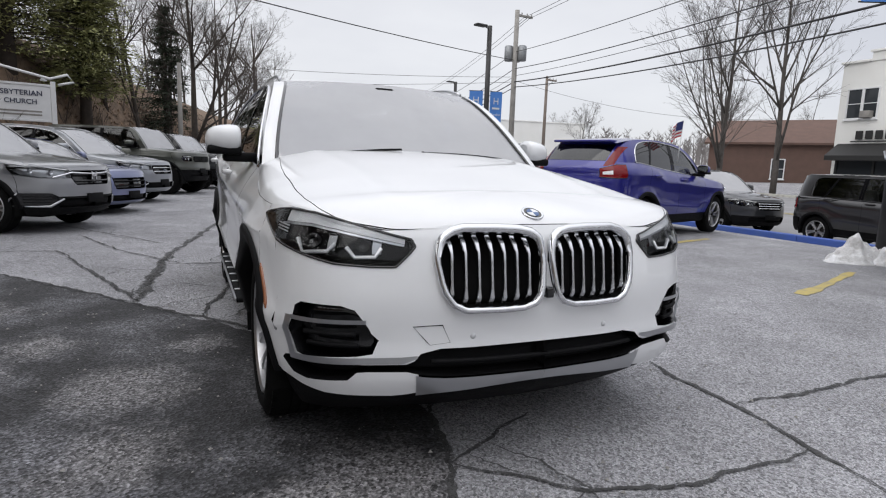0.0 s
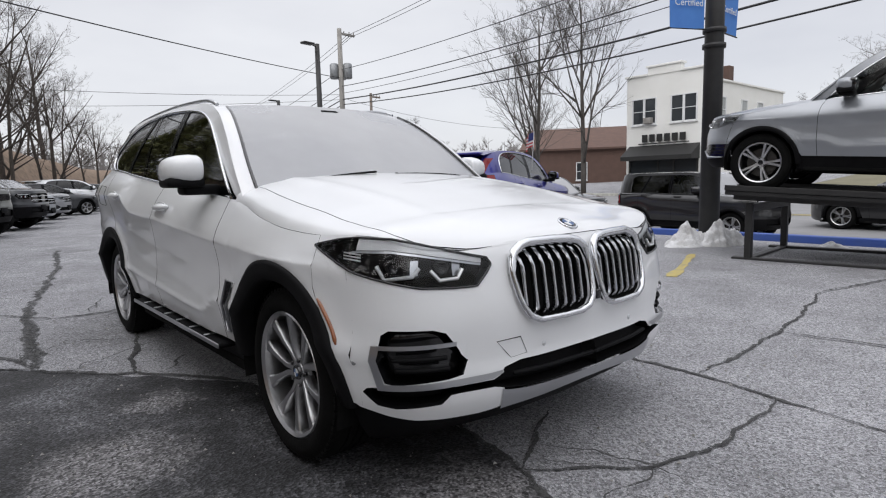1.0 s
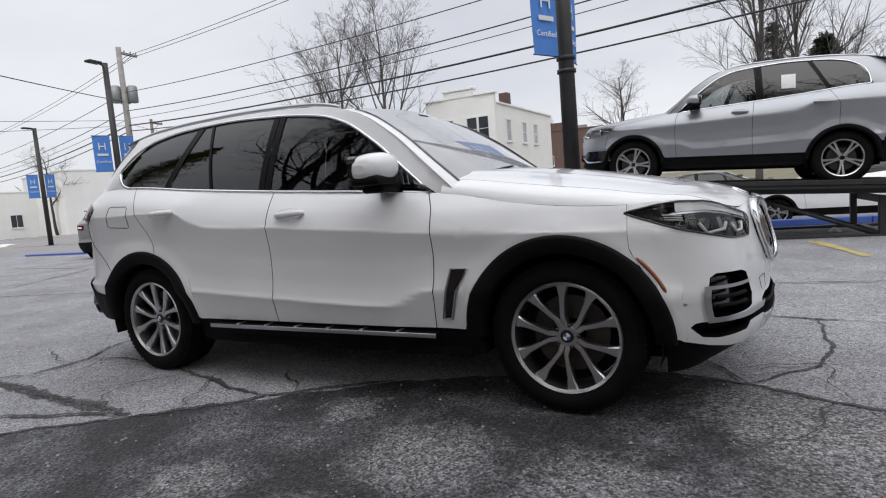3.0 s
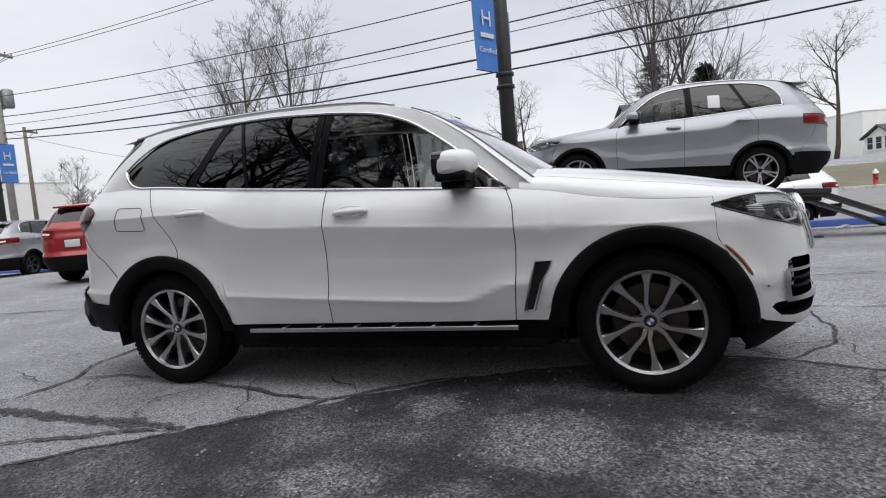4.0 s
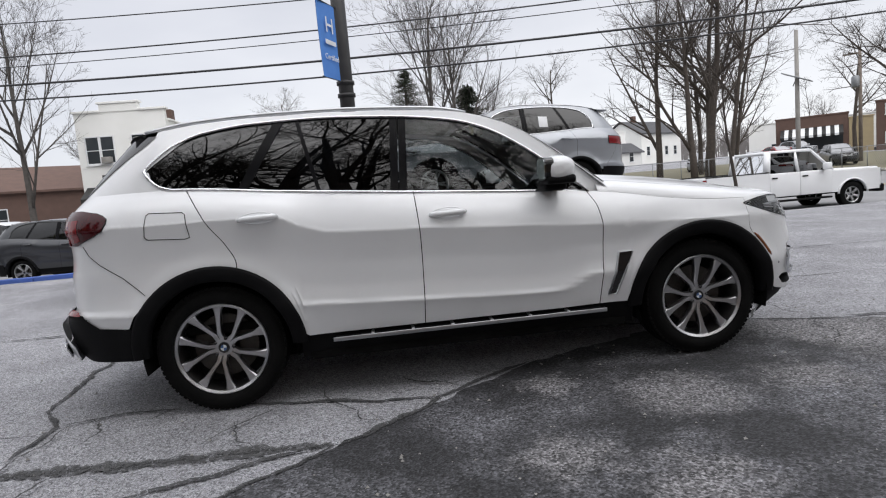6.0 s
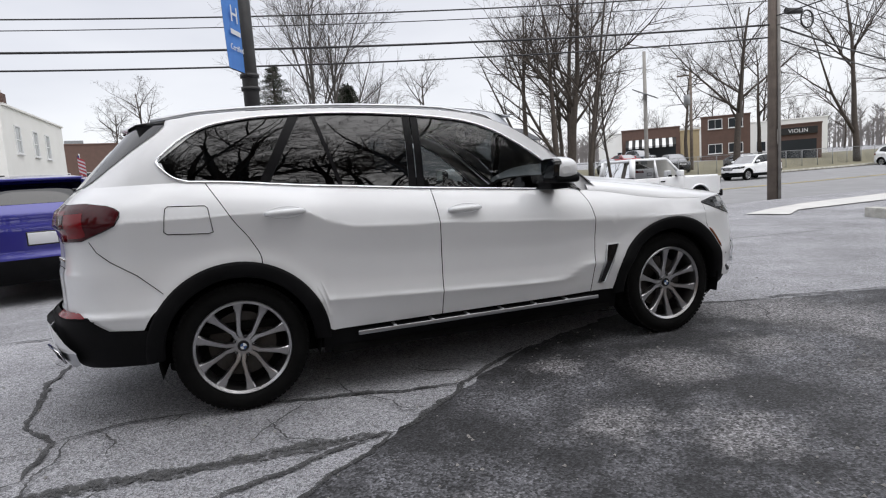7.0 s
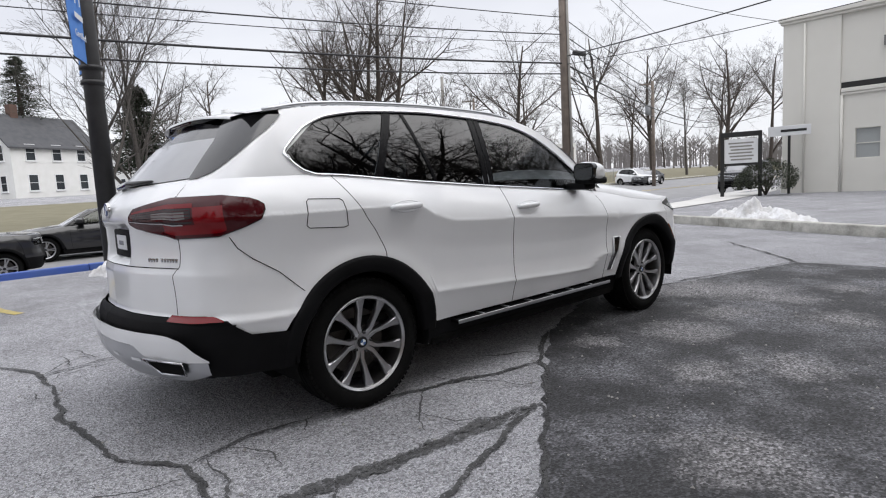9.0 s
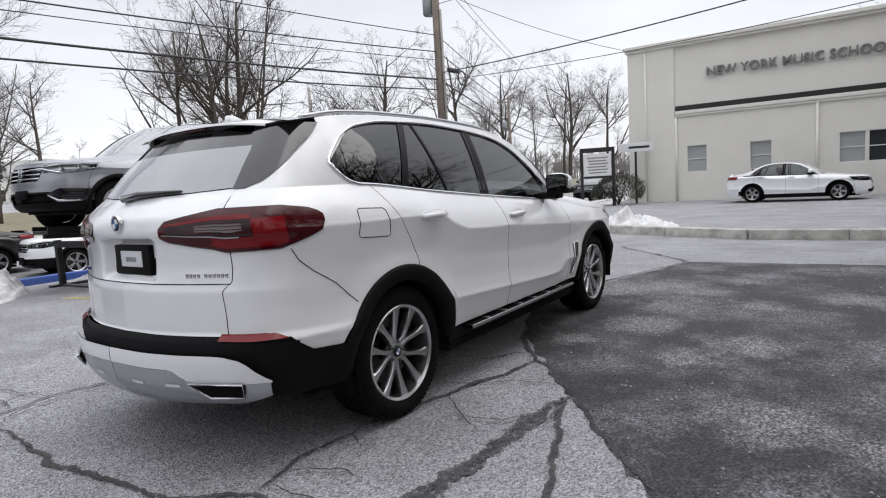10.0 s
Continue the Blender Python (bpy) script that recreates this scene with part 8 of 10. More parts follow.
def conifer(x, y, h, r, mat, label, seed, n=260, bare=0.12):
    """A conifer: a tapered trunk, drooping boughs and needle sprays on each."""
    rg = random.Random(seed)
    ob = thing("conifer", label, "tree", "conifers", pose(x, y, float(ground_z(x, y))))
    part("trunk", tube([(0, 0, -0.3), (0, 0, h * 0.5), (0, 0, h)], [r * 0.07 + 0.08, r * 0.05, 0.02], 8), BARK2, ob)
    boughs, v, f = [], [], []
    for i in range(n):
        t = bare + (1 - bare) * rg.random() ** 0.9
        ln = r * (1.02 - t) ** 0.75 * rg.uniform(0.6, 1.15)
        a = rg.uniform(0, 6.28)
        z = h * t
        d = Vector((math.cos(a), math.sin(a), rg.uniform(-0.25, 0.2)))
        p0 = Vector((0, 0, z))
        p1 = p0 + d * ln
        boughs.append(tube([p0, p0.lerp(p1, 0.5) + Vector((0, 0, 0.06 * ln)), p1], [0.03, 0.02, 0.006], 3))
        for k in range(44):
            q = rg.uniform(0.15, 1.05)
            c = p0 + d * (ln * q) + Vector((rg.uniform(-1, 1), rg.uniform(-1, 1), rg.uniform(-0.6, 0.4))) * 0.16 * (1 + ln * 0.35)
            e = (d + Vector((rg.uniform(-1, 1), rg.uniform(-1, 1), rg.uniform(-0.7, 0.5))) * 0.9).normalized()
            s = rg.uniform(0.12, 0.26)
            w = e.cross(Vector((rg.uniform(-1, 1), rg.uniform(-1, 1), 1))).normalized() * s * 0.20
            b = len(v)
            v += [tuple(c - w), tuple(c + w), tuple(c + e * s)]
            f.append((b, b + 1, b + 2))
    part("bough_frame", joined(*boughs), BARK2, ob)
    fo = part("needles", (v, f), mat, ob, smooth=False)
    fo["kind"] = "stuff"
    return ob


conifer(-7.9, 25.6, 13.0, 4.1, NEEDLE, "dense olive-green conifer on the bank", 1, 1000, 0.08)
conifer(-5.4, 27.2, 9.4, 3.0, NEEDLE, "dense olive-green conifer on the bank", 2, 640, 0.22)
conifer(-12.5, 24.0, 14.0, 4.6, NEEDLE, "dense olive-green conifer on the bank", 3, 480, 0.03)
conifer(-2.3, 35.0, 9.0, 2.3, NEEDLE2, "dark conifer among bare trees", 6, 260, 0.1)
conifer(30.0, -5.5, 7.0, 2.6, NEEDLE2, "dark pine beside the road", 4, 220, 0.35)
conifer(67.5, -4.5, 13.5, 6.0, NEEDLE2, "dark pine behind the house", 5, 240, 0.55)


# ---------------------------------------------------------------- buildings
def window(parent, m, w, h, pane_mat, frame_mat, bars=(1, 1), name="window", sill=True, depth=0.10):
    """A window set into a wall; local x along the wall, -y outwards."""
    wn_ob = part(name, moved(box(-w / 2, w / 2, 0.02, 0.06, 0, h), m), pane_mat, parent, smooth=False)
    fr = [box(-w / 2 - 0.05, -w / 2 + 0.02, -0.03, 0.08, -0.04, h + 0.05, 0.008), box(w / 2 - 0.02, w / 2 + 0.05, -0.03, 0.08, -0.04, h + 0.05, 0.008), box(-w / 2, w / 2, -0.03, 0.08, h - 0.02, h + 0.05, 0.008), box(-w / 2, w / 2, -0.03, 0.08, -0.04, 0.03, 0.008)]
    for i in range(1, bars[0] + 1):
        x = -w / 2 + w * i / (bars[0] + 1)
        fr.append(box(x - 0.018, x + 0.018, -0.01, 0.04, 0, h))
    for i in range(1, bars[1] + 1):
        z = h * i / (bars[1] + 1)
        fr.append(box(-w / 2, w / 2, -0.012, 0.04, z - 0.018, z + 0.018))
    part("frame", moved(joined(*fr), m), frame_mat, wn_ob, smooth=False)
    if sill:
        part("sill", moved(box(-w / 2 - 0.10, w / 2 + 0.10, -0.09, 0.06, -0.11, -0.045, 0.01), m), frame_mat, wn_ob, smooth=False)
    return wn_ob


def music_school():
    z0 = -0.15
    ob = thing("school_building", "cream stucco music school with pewter lettering and a black band", "building", "", pose(5.4, -23.9, 0, 0, 0, 183))
    # local x runs along the front from the road corner, front faces local -y turned to the lot
    W, D, H = 34.0, 18.0, 6.95
    t = 0.3
    holes = [(2.45, 3.25, 1.28, 2.45), (4.95, 5.75, 1.25, 2.42), (8.1, 8.95, 1.30, 2.50), (9.05, 10.3, 1.30, 2.50), (13.0, 15.5, 1.2, 2.5), (18.0, 20.5, 1.2, 2.5)]
    edges = sorted({0.0, W, *[h[0] for h in holes], *[h[1] for h in holes]})
    pieces = []
    for a, b in zip(edges, edges[1:]):
        hit = [h for h in holes if h[0] <= a and h[1] >= b]
        if hit:
            pieces += [box(a, b, 0, t, z0, hit[0][2]), box(a, b, 0, t, hit[0][3], H)]
        else:
            pieces.append(box(a, b, 0, t, z0, H))
    part("front_wall", joined(*pieces), STUCCO, ob, smooth=False)
    part("side_wall", box(0, t, t, D, z0, H), STUCCO, ob, smooth=False)
    part("side_wall", box(W - t, W, t, D, z0, H), STUCCO, ob, smooth=False)
    part("rear_wall", box(t, W - t, D - t, D, z0, H), STUCCO, ob, smooth=False)
    part("roof", box(t, W - t, t, D - t, H - 0.5, H - 0.35), ROOFING, ob, smooth=False)
    part("corner_pier", box(-0.07, 1.95, -0.09, 0.0, z0, H - 0.02, 0.02), STUCCO, ob, smooth=False)
    part("pier_foot", box(-0.10, 0.75, -0.13, -0.09, z0, 0.55, 0.015), STUCCO, ob, smooth=False)
    part("cornice", joined(box(-0.22, W + 0.2, -0.24, 0.1, H - 0.02, H + 0.16, 0.03), box(-0.15, W + 0.1, -0.17, 0.05, H - 0.12, H - 0.02, 0.02)), STUCCO, ob, "moulded cream cornice", smooth=False)
    part("black_band", box(1.97, W, -0.05, 0.0, 4.02, 4.24, 0.01), BAND, ob, smooth=False)
    part("moulding", joined(box(1.97, W, -0.12, 0.0, 3.86, 4.015, 0.02), box(1.97, W, -0.08, 0.0, 3.76, 3.86, 0.02)), STUCCO, ob, smooth=False)
    for x in (2.0, 7.35, 13.0):
        part("downpipe", tube([(x, -0.06, z0), (x, -0.06, 3.75)], 0.05, 8), STUCCO, ob)
    part("downpipe", tube([(0.72, -0.13, z0), (0.72, -0.13, H - 0.2)], 0.04, 8), STUCCO, ob)
    for a, b, c, d in holes:
        window(ob, Matrix.Translation(((a + b) / 2, 0.10, c)), b - a, d - c, BLIND_PANE if b - a < 1 else DARK_PANE, STUCCO if b - a < 0.86 and a < 8 else SIGN_WHITE, (0, 1) if b - a < 1 else (1, 1))
    words = lettering("lettering", "NEW YORK MUSIC SCHOOL", 0.51, Matrix.Translation((6.52, -0.09, 5.40)) @ FACE_SOUTH, LETTER_METAL, ob, 0.06, 0.006)
    words["label"] = "raised pewter lettering"
    return ob


music_school()


def white_shop():
    ob = thing("shop_building", "white rendered two-storey corner shop with stepped parapet", "building", "", pose(31.0, 11.9, 0.2))
    # west front along +y, south side along +x
    H = 6.9
    part("wall", joined(box(0, 0.3, 0, 4.9, -0.6, H), box(0.3, 11.5, 0, 0.3, -0.6, H - 0.6), box(11.2, 11.5, 0.3, 4.9, -0.6, H - 0.6), box(0.3, 11.2, 4.6, 4.9, -0.6, H - 0.6)), WHITE_WALL, ob, smooth=False)
    part("parapet", joined(box(-0.12, 0.42, -0.1, 1.4, H, H + 0.12, 0.02), box(-0.05, 0.35, 1.4, 3.5, H, H + 0.45, 0.02), box(-0.12, 0.42, 1.3, 3.6, H + 0.45, H + 0.57, 0.02), box(-0.12, 0.42, 3.5, 5.0, H, H + 0.12, 0.02), box(0.4, 11.6, -0.1, 0.4, H - 0.6, H - 0.48, 0.02)), WHITE_WALL, ob, smooth=False)
    part("roof", box(0.3, 11.2, 0.3, 4.6, H - 1.2, H - 1.0), ROOFING, ob, smooth=False)
    part("chimney", box(7.6, 8.3, 2.0, 2.7, H - 1.0, H + 1.2, 0.03), BRICK, ob, smooth=False)
    for y in (1.2, 3.7):
        for dy in (-0.40, 0.40):
            window(ob, Matrix.Translation((-0.03, y + dy, 4.05)) @ Matrix.Rotation(-math.pi / 2, 4, "Z"), 0.70, 1.5, DARK_PANE, SIGN_WHITE, (0, 1))
    for x in (2.2, 5.2, 7.6):
        window(ob, Matrix.Translation((x, -0.03, 4.0)), 0.8, 1.4, BLIND_PANE, SIGN_WHITE, (0, 1))
    part("air_conditioner", box(-0.35, 0.05, 3.1, 3.6, 4.05, 4.4, 0.02), PALE_POLE, ob)
    part("shop_front", joined(box(-0.05, 0.0, 0.3, 4.6, -0.3, 2.2)), DARK_PANE, ob, smooth=False)
    for y in (0.3, 1.7, 2.7, 4.6):
        part("shop_post", box(-0.12, -0.04, y - 0.06, y + 0.06, -0.3, 2.7, 0.01), BAND, ob, smooth=False)
    aw = [(0.0, 2.75), (-1.0, 2.1), (-1.0, 1.85), (0.0, 1.85)]
    part("awning", prism([(a, b) for a, b in aw], 0.2, 4.7, "y"), BAND, ob, "black shop awning", smooth=False)
    for i in range(6):
        part("sign_letter", box(-0.16, -0.10, 1.0 + i * 0.48, 1.36 + i * 0.48, 2.95, 3.4, 0.02), BAND, ob, smooth=False)
    part("sign_line", box(-0.14, -0.10, 0.8, 4.0, 2.82, 2.88), BAND, ob, smooth=False)
    return ob


white_shop()


def gable_house(name, label, m, w, d, h, rise, wall, roof, wins, chimney=True, floors=2):
    """A house with a ridge along local x; the front faces local -y."""
    ob = thing(name, label, "house", "", m)
    t = 0.25
    part("wall", joined(box(0, w, 0, t, -1.5, h), box(0, w, d - t, d, -1.5, h), prism([(t, -1.5), (d - t, -1.5), (d - t, h), (d / 2, h + rise * (1 - 2 * t / d)), (t, h)], 0, t, "x"), prism([(t, -1.5), (d - t, -1.5), (d - t, h), (d / 2, h + rise * (1 - 2 * t / d)), (t, h)], w - t, w, "x")), wall, ob, smooth=False)
    e, th = 0.35, 0.16
    s = rise / (d / 2)
    for sgn in (0, 1):
        prof = [(-e, h - e * s), (d / 2, h + rise), (d / 2, h + rise + th), (-e, h - e * s + th)]
        if sgn:
            prof = [(d - a, b) for a, b in prof]
        part("roof", prism(prof, -e, w + e, "x"), roof, ob, smooth=False)
    if chimney:
        part("chimney", box(w * 0.28, w * 0.28 + 0.7, d / 2 - 0.35, d / 2 + 0.35, h + rise * 0.5, h + rise + 1.1, 0.03), BRICK, ob, smooth=False)
    for fl in range(floors):
        for i in range(wins):
            window(ob, Matrix.Translation((w * (i + 0.7) / (wins + 0.4), -0.03, 0.9 + fl * 2.75)), 0.85, 1.45, DARK_PANE, SIGN_WHITE, (0, 1))
        for i in range(3):
            window(ob, Matrix.Translation((-0.03, d * (i + 0.7) / 3.4, 0.9 + fl * 2.75)) @ Matrix.Rotation(-math.pi / 2, 4, "Z"), 0.8, 1.4, DARK_PANE, SIGN_WHITE, (0, 1))
            window(ob, Matrix.Translation((w + 0.03, d * (i + 0.7) / 3.4, 0.9 + fl * 2.75)) @ Matrix.Rotation(math.pi / 2, 4, "Z"), 0.8, 1.4, DARK_PANE, SIGN_WHITE, (0, 1))
    return ob


gable_house("house", "white clapboard house with dark grey gabled roof", pose(61.0, -2.6, 1.7, 0, 0, -62), 8.5, 6.5, 5.0, 3.0, SIDING, ROOFING, 3)
gable_house("house", "white gabled house beyond the road", pose(80.0, -18.5, 1.8, 0, 0, -60), 9.0, 8.0, 5.0, 2.4, SIDING, ROOFING, 3)
gable_house("house", "pale distant house among bare trees", pose(88.0, -44.0, 3.0, 0, 0, -62), 11.0, 8.0, 4.6, 2.2, WHITE_WALL, ROOFING, 4, True, 1)
gable_house("pavilion", "low pavilion with grey-green hipped roof beyond the road", pose(72.0, -29.0, 1.9, 0, 0, -66), 10.0, 4.0, 2.3, 1.2, SIDING, ROOFING, 3, False, 1)
gable_house("brick_hall", "long low brown brick hall with gable", pose(37.5, 31.0, 0.0, 0, 0, -58), 17.0, 9.0, 3.6, 1.9, BRICK, BRICK, 2, False, 1)


def flat_block(name, label, m, w, d, h, wall, wins, floors=1, extra=None, trim_mat=None, win=(1.1, 1.3)):
    ob = thing(name, label, "building", "", m)
    part("wall", joined(box(0, w, 0, 0.3, -1.5, h), box(0, w, d - 0.3, d, -1.5, h), box(0, 0.3, 0.3, d - 0.3, -1.5, h), box(w - 0.3, w, 0.3, d - 0.3, -1.5, h)), wall, ob, smooth=False)
    part("roof", box(0.3, w - 0.3, 0.3, d - 0.3, h - 0.5, h - 0.3), ROOFING, ob, smooth=False)
    part("parapet", joined(box(-0.08, w + 0.08, -0.08, 0.38, h, h + 0.15, 0.02), box(-0.08, 0.38, 0.38, d, h, h + 0.15, 0.02), box(w - 0.38, w + 0.08, 0.38, d, h, h + 0.15, 0.02)), trim_mat or wall, ob, smooth=False)
    for fl in range(floors):
        for i in range(wins):
            window(ob, Matrix.Translation((w * (i + 0.7) / (wins + 0.4), -0.03, 1.0 + fl * 3.0)), win[0], win[1], DARK_PANE, SIGN_WHITE, (1, 0))
    return ob


flat_block("bank_building", "white commercial block with green-grey entrance roof beyond the road", pose(78.0, -28.0, 2.6, 0, 0, -66), 12.0, 8.0, 4.9, WHITE_WALL, 3, 1)
bb = flat_block("brick_block", "brown brick block with rooftop chimneys", pose(74.0, 24.0, 2.6, 0, 0, -78), 12.0, 9.0, 5.6, BRICK, 4, 1)
part("chimney", box(2.0, 3.6, 3.0, 4.4, 5.1, 7.0, 0.03), BRICK, bb, smooth=False)
part("roof_unit", box(5.0, 7.0, 3.0, 4.6, 5.1, 6.4, 0.05), GREY_STEEL, bb, smooth=False)
sa = flat_block("shop_row", "brick shops with a striped awning across the road", pose(59.5, -46.8, 1.7, 0, 0, -130), 7.0, 8.0, 4.1, BRICK, 0, 1)
for i in range(15):
    part("awning_stripe", prism([(0.0, 2.9), (-1.5, 2.0), (-1.5, 1.75), (0.0, 2.7)], 0.5 + i * 0.4, 0.9 + i * 0.4, "x"), SIGN_WHITE if i % 2 else BAND, sa, "striped awning cloth", smooth=False)
part("shop_glass", box(0.5, 6.5, -0.04, 0.0, 0.2, 2.7), DARK_PANE, sa, smooth=False)
flat_block("tan_shop", "narrow tan shop front", pose(55.0, -52.2, 1.6, 0, 0, -130), 2.2, 8.0, 3.6, TAN, 0)
flat_block("brick_shop", "two-storey red brick shop with white windows", pose(53.4, -54.0, 1.2, 0, 0, -135), 5.4, 8.0, 5.4, BRICK, 2, 2, None, None, (1.5, 1.1))
vs = flat_block("violin_shop", "low brown shop with a dark signboard", pose(47.5, -59.4, 0.7, 0, 0, -141), 4.6, 9.0, 4.1, BRICK, 0)
part("signboard", box(0.4, 4.2, -0.2, -0.05, 3.0, 3.8, 0.02), BAND, vs, smooth=False)
lettering("lettering", "VIOLIN", 0.62, Matrix.Translation((2.3, -0.21, 3.2)) @ FACE_SOUTH, SIGN_WHITE, vs, 0.01)
part("shop_glass", box(0.5, 4.1, -0.04, 0.0, 0.1, 2.4), DARK_PANE, vs, smooth=False)
flat_block("white_store", "long low white store with snow on its lot", pose(17.0, 66.0, 0.2, 0, 0, -4), 24.0, 10.0, 4.6, WHITE_WALL, 3, 1)
flat_block("white_store", "long low white building behind the lot", pose(30.0, 58.0, 0.2, 0, 0, -8), 14.0, 10.0, 6.2, WHITE_WALL, 3, 1)
flat_block("far_store", "pale low store beyond the road bend", pose(14.0, -70.0, 0.6, 0, 0, 170), 30.0, 12.0, 4.5, WHITE_WALL, 5)
flat_block("far_store", "pale long store on the far lot", pose(72.0, -52.0, 1.2, 0, 0, -130), 30.0, 12.0, 5.0, WHITE_WALL, 6)


# ---------------------------------------------------------------- signs, hydrant, fence, shrub
def church_sign():
    ob = thing("church_sign", "white church notice board on white posts on the bank", "sign", "", pose(-6.0, 21.9, 2.35, 0, 0, 12))
    for x in (0.28, -3.6):
        part("post", box(x - 0.08, x + 0.08, -0.08, 0.08, -2.4, 1.25, 0.01), SIGN_WHITE, ob, smooth=False)
        part("finial", lathe([(1.25, 0.11), (1.30, 0.11), (1.42, 0.0)], 4, "z"), SIGN_WHITE, ob)
    bd = part("board", box(-3.5, 0.2, -0.05, 0.05, -0.15, 1.05, 0.015), SIGN_WHITE, ob, smooth=False)
    part("board_frame", joined(box(-3.55, 0.25, -0.07, 0.07, 1.05, 1.13, 0.01), box(-3.55, 0.25, -0.07, 0.07, -0.23, -0.15, 0.01)), SIGN_WHITE, ob, smooth=False)
    lettering("lettering", "PRESBYTERIAN", 0.25, Matrix.Translation((-0.88, -0.06, 0.70)) @ FACE_SOUTH, LETTER_DARK, bd, 0.005, 0.004)
    lettering("lettering", "CHURCH", 0.235, Matrix.Translation((-0.72, -0.06, 0.40)) @ FACE_SOUTH, LETTER_DARK, bd, 0.005, 0.004)
    for k in range(2):
        part("text_bar", box(-2.2, -0.1, -0.058, -0.05, 0.10 - 0.12 * k, 0.16 - 0.12 * k), PALE_POLE, bd, smooth=False)
    part("pediment", tube([(-3.5, 0, 1.25), (-1.6, 0, 1.75), (0.2, 0, 1.35), (0.75, 0, 1.55), (0.95, 0, 1.3), (0.45, 0, 1.15)], 0.05, 8), SIGN_WHITE, ob, "curled white rail over the board")
    return ob


church_sign()
sg = thing("notice_sign", "white notice board in a dark frame on two posts", "sign", "", pose(6.2, -21.5, 0, 0, 0, 200))
for x in (-0.68, 0.68):
    part("post", box(x - 0.07, x + 0.07, -0.07, 0.07, -0.3, 2.5, 0.01), BAND, sg, smooth=False)
part("frame_bar", box(-0.75, 0.75, -0.08, 0.08, 2.4, 2.6, 0.02), BAND, sg, smooth=False)
part("frame_bar", box(-0.6, 0.6, -0.05, 0.05, 1.25, 1.35, 0.01), BAND, sg, smooth=False)
nb = part("board", box(-0.6, 0.6, -0.04, 0.04, 1.35, 2.32, 0.01), SIGN_WHITE, sg, smooth=False)
for k in range(6):
    part("text_bar", box(-0.45 + 0.04 * (k % 3), 0.45 - 0.06 * (k % 2), -0.046, -0.04, 2.12 - 0.13 * k, 2.18 - 0.13 * k), PALE_POLE, nb, smooth=False)
ar_s = thing("arrow_sign", "small white arrow sign on a dark post", "sign", "", pose(5.0, -23.2, 0, 0, 0, 195))
part("post", box(-0.05, 0.05, -0.05, 0.05, -0.3, 2.75, 0.01), BAND, ar_s, smooth=False)
part("board", box(-0.75, 0.75, -0.07, -0.05, 2.35, 2.75, 0.01), SIGN_WHITE, ar_s, smooth=False)
part("text_bar", box(-0.3, 0.6, -0.076, -0.07, 2.5, 2.6), BAND, ar_s, smooth=False)


def shrub(x, y, rx, ry, h, seed):
    rg = random.Random(seed)
    ob = thing("shrub", "clipped dark evergreen shrub by the sign", "shrub", "", pose(x, y, float(ground_z(x, y))))
    stems = [tube([(0, 0, 0), (rg.uniform(-rx, rx) * 0.5, rg.uniform(-ry, ry) * 0.5, h * 0.6)], [0.03, 0.01], 4) for _ in range(8)]
    part("stems", joined(*stems), BARK2, ob)
    v, f = [], []
    for _ in range(5200):
        a, b = rg.uniform(0, 6.28), math.acos(rg.uniform(-0.35, 1))
        k = rg.uniform(0.82, 1.04) * (1 + 0.10 * math.sin(3 * a + 4 * b))
        c = Vector((rx * k * math.sin(b) * math.cos(a), ry * k * math.sin(b) * math.sin(a), h * 0.38 + h * 0.6 * k * math.cos(b)))
        e = Vector((rg.uniform(-1, 1), rg.uniform(-1, 1), rg.uniform(-1, 1))).normalized() * rg.uniform(0.04, 0.08)
        w = e.cross(Vector((rg.uniform(-1, 1), rg.uniform(-1, 1), 1))).normalized() * 0.025
        i = len(v)
        v += [tuple(c - w), tuple(c + w), tuple(c + e)]
        f.append((i, i + 1, i + 2))
    part("leaves", (v, f), HEDGE, ob, smooth=False)["kind"] = "stuff"


shrub(5.55, -22.3, 1.15, 0.85, 1.45, 3)
hyd = thing("fire_hydrant", "red and white fire hydrant on the far verge", "fire hydrant", "", pose(29.6, -12.8, float(ground_z(29.6, -12.8))))
part("barrel", lathe([(0.0, 0.16), (0.05, 0.16), (0.06, 0.11), (0.55, 0.11), (0.60, 0.14), (0.62, 0.14)], 16, "z"), WOOD_RED, hyd)
part("bonnet", lathe([(0.62, 0.14), (0.72, 0.12), (0.80, 0.06), (0.86, 0.03), (0.86, 0.0)], 16, "z"), SIGN_WHITE, hyd, "white bonnet")
part("nozzle", tube([(-0.2, 0, 0.45), (0.2, 0, 0.45)], 0.055, 10), WOOD_RED, hyd)
fence = thing("chain_link_fence", "grey chain-link fence on the far verge", "fence", "", None)
fy = np.linspace(-16, -60, 23)
fp = [(float(32.6 + 0.0035 * max(-16 - y, 0) ** 1.6), float(y)) for y in fy]
for x, y in fp:
    z = float(ground_z(x, y))
    part("post", tube([(x, y, z - 0.1), (x, y, z + 1.5)], 0.03, 6), GREY_STEEL, fence)
part("top_rail", tube([(x, y, float(ground_z(x, y)) + 1.48) for x, y in fp], 0.025, 6), GREY_STEEL, fence)
mesh_v = []
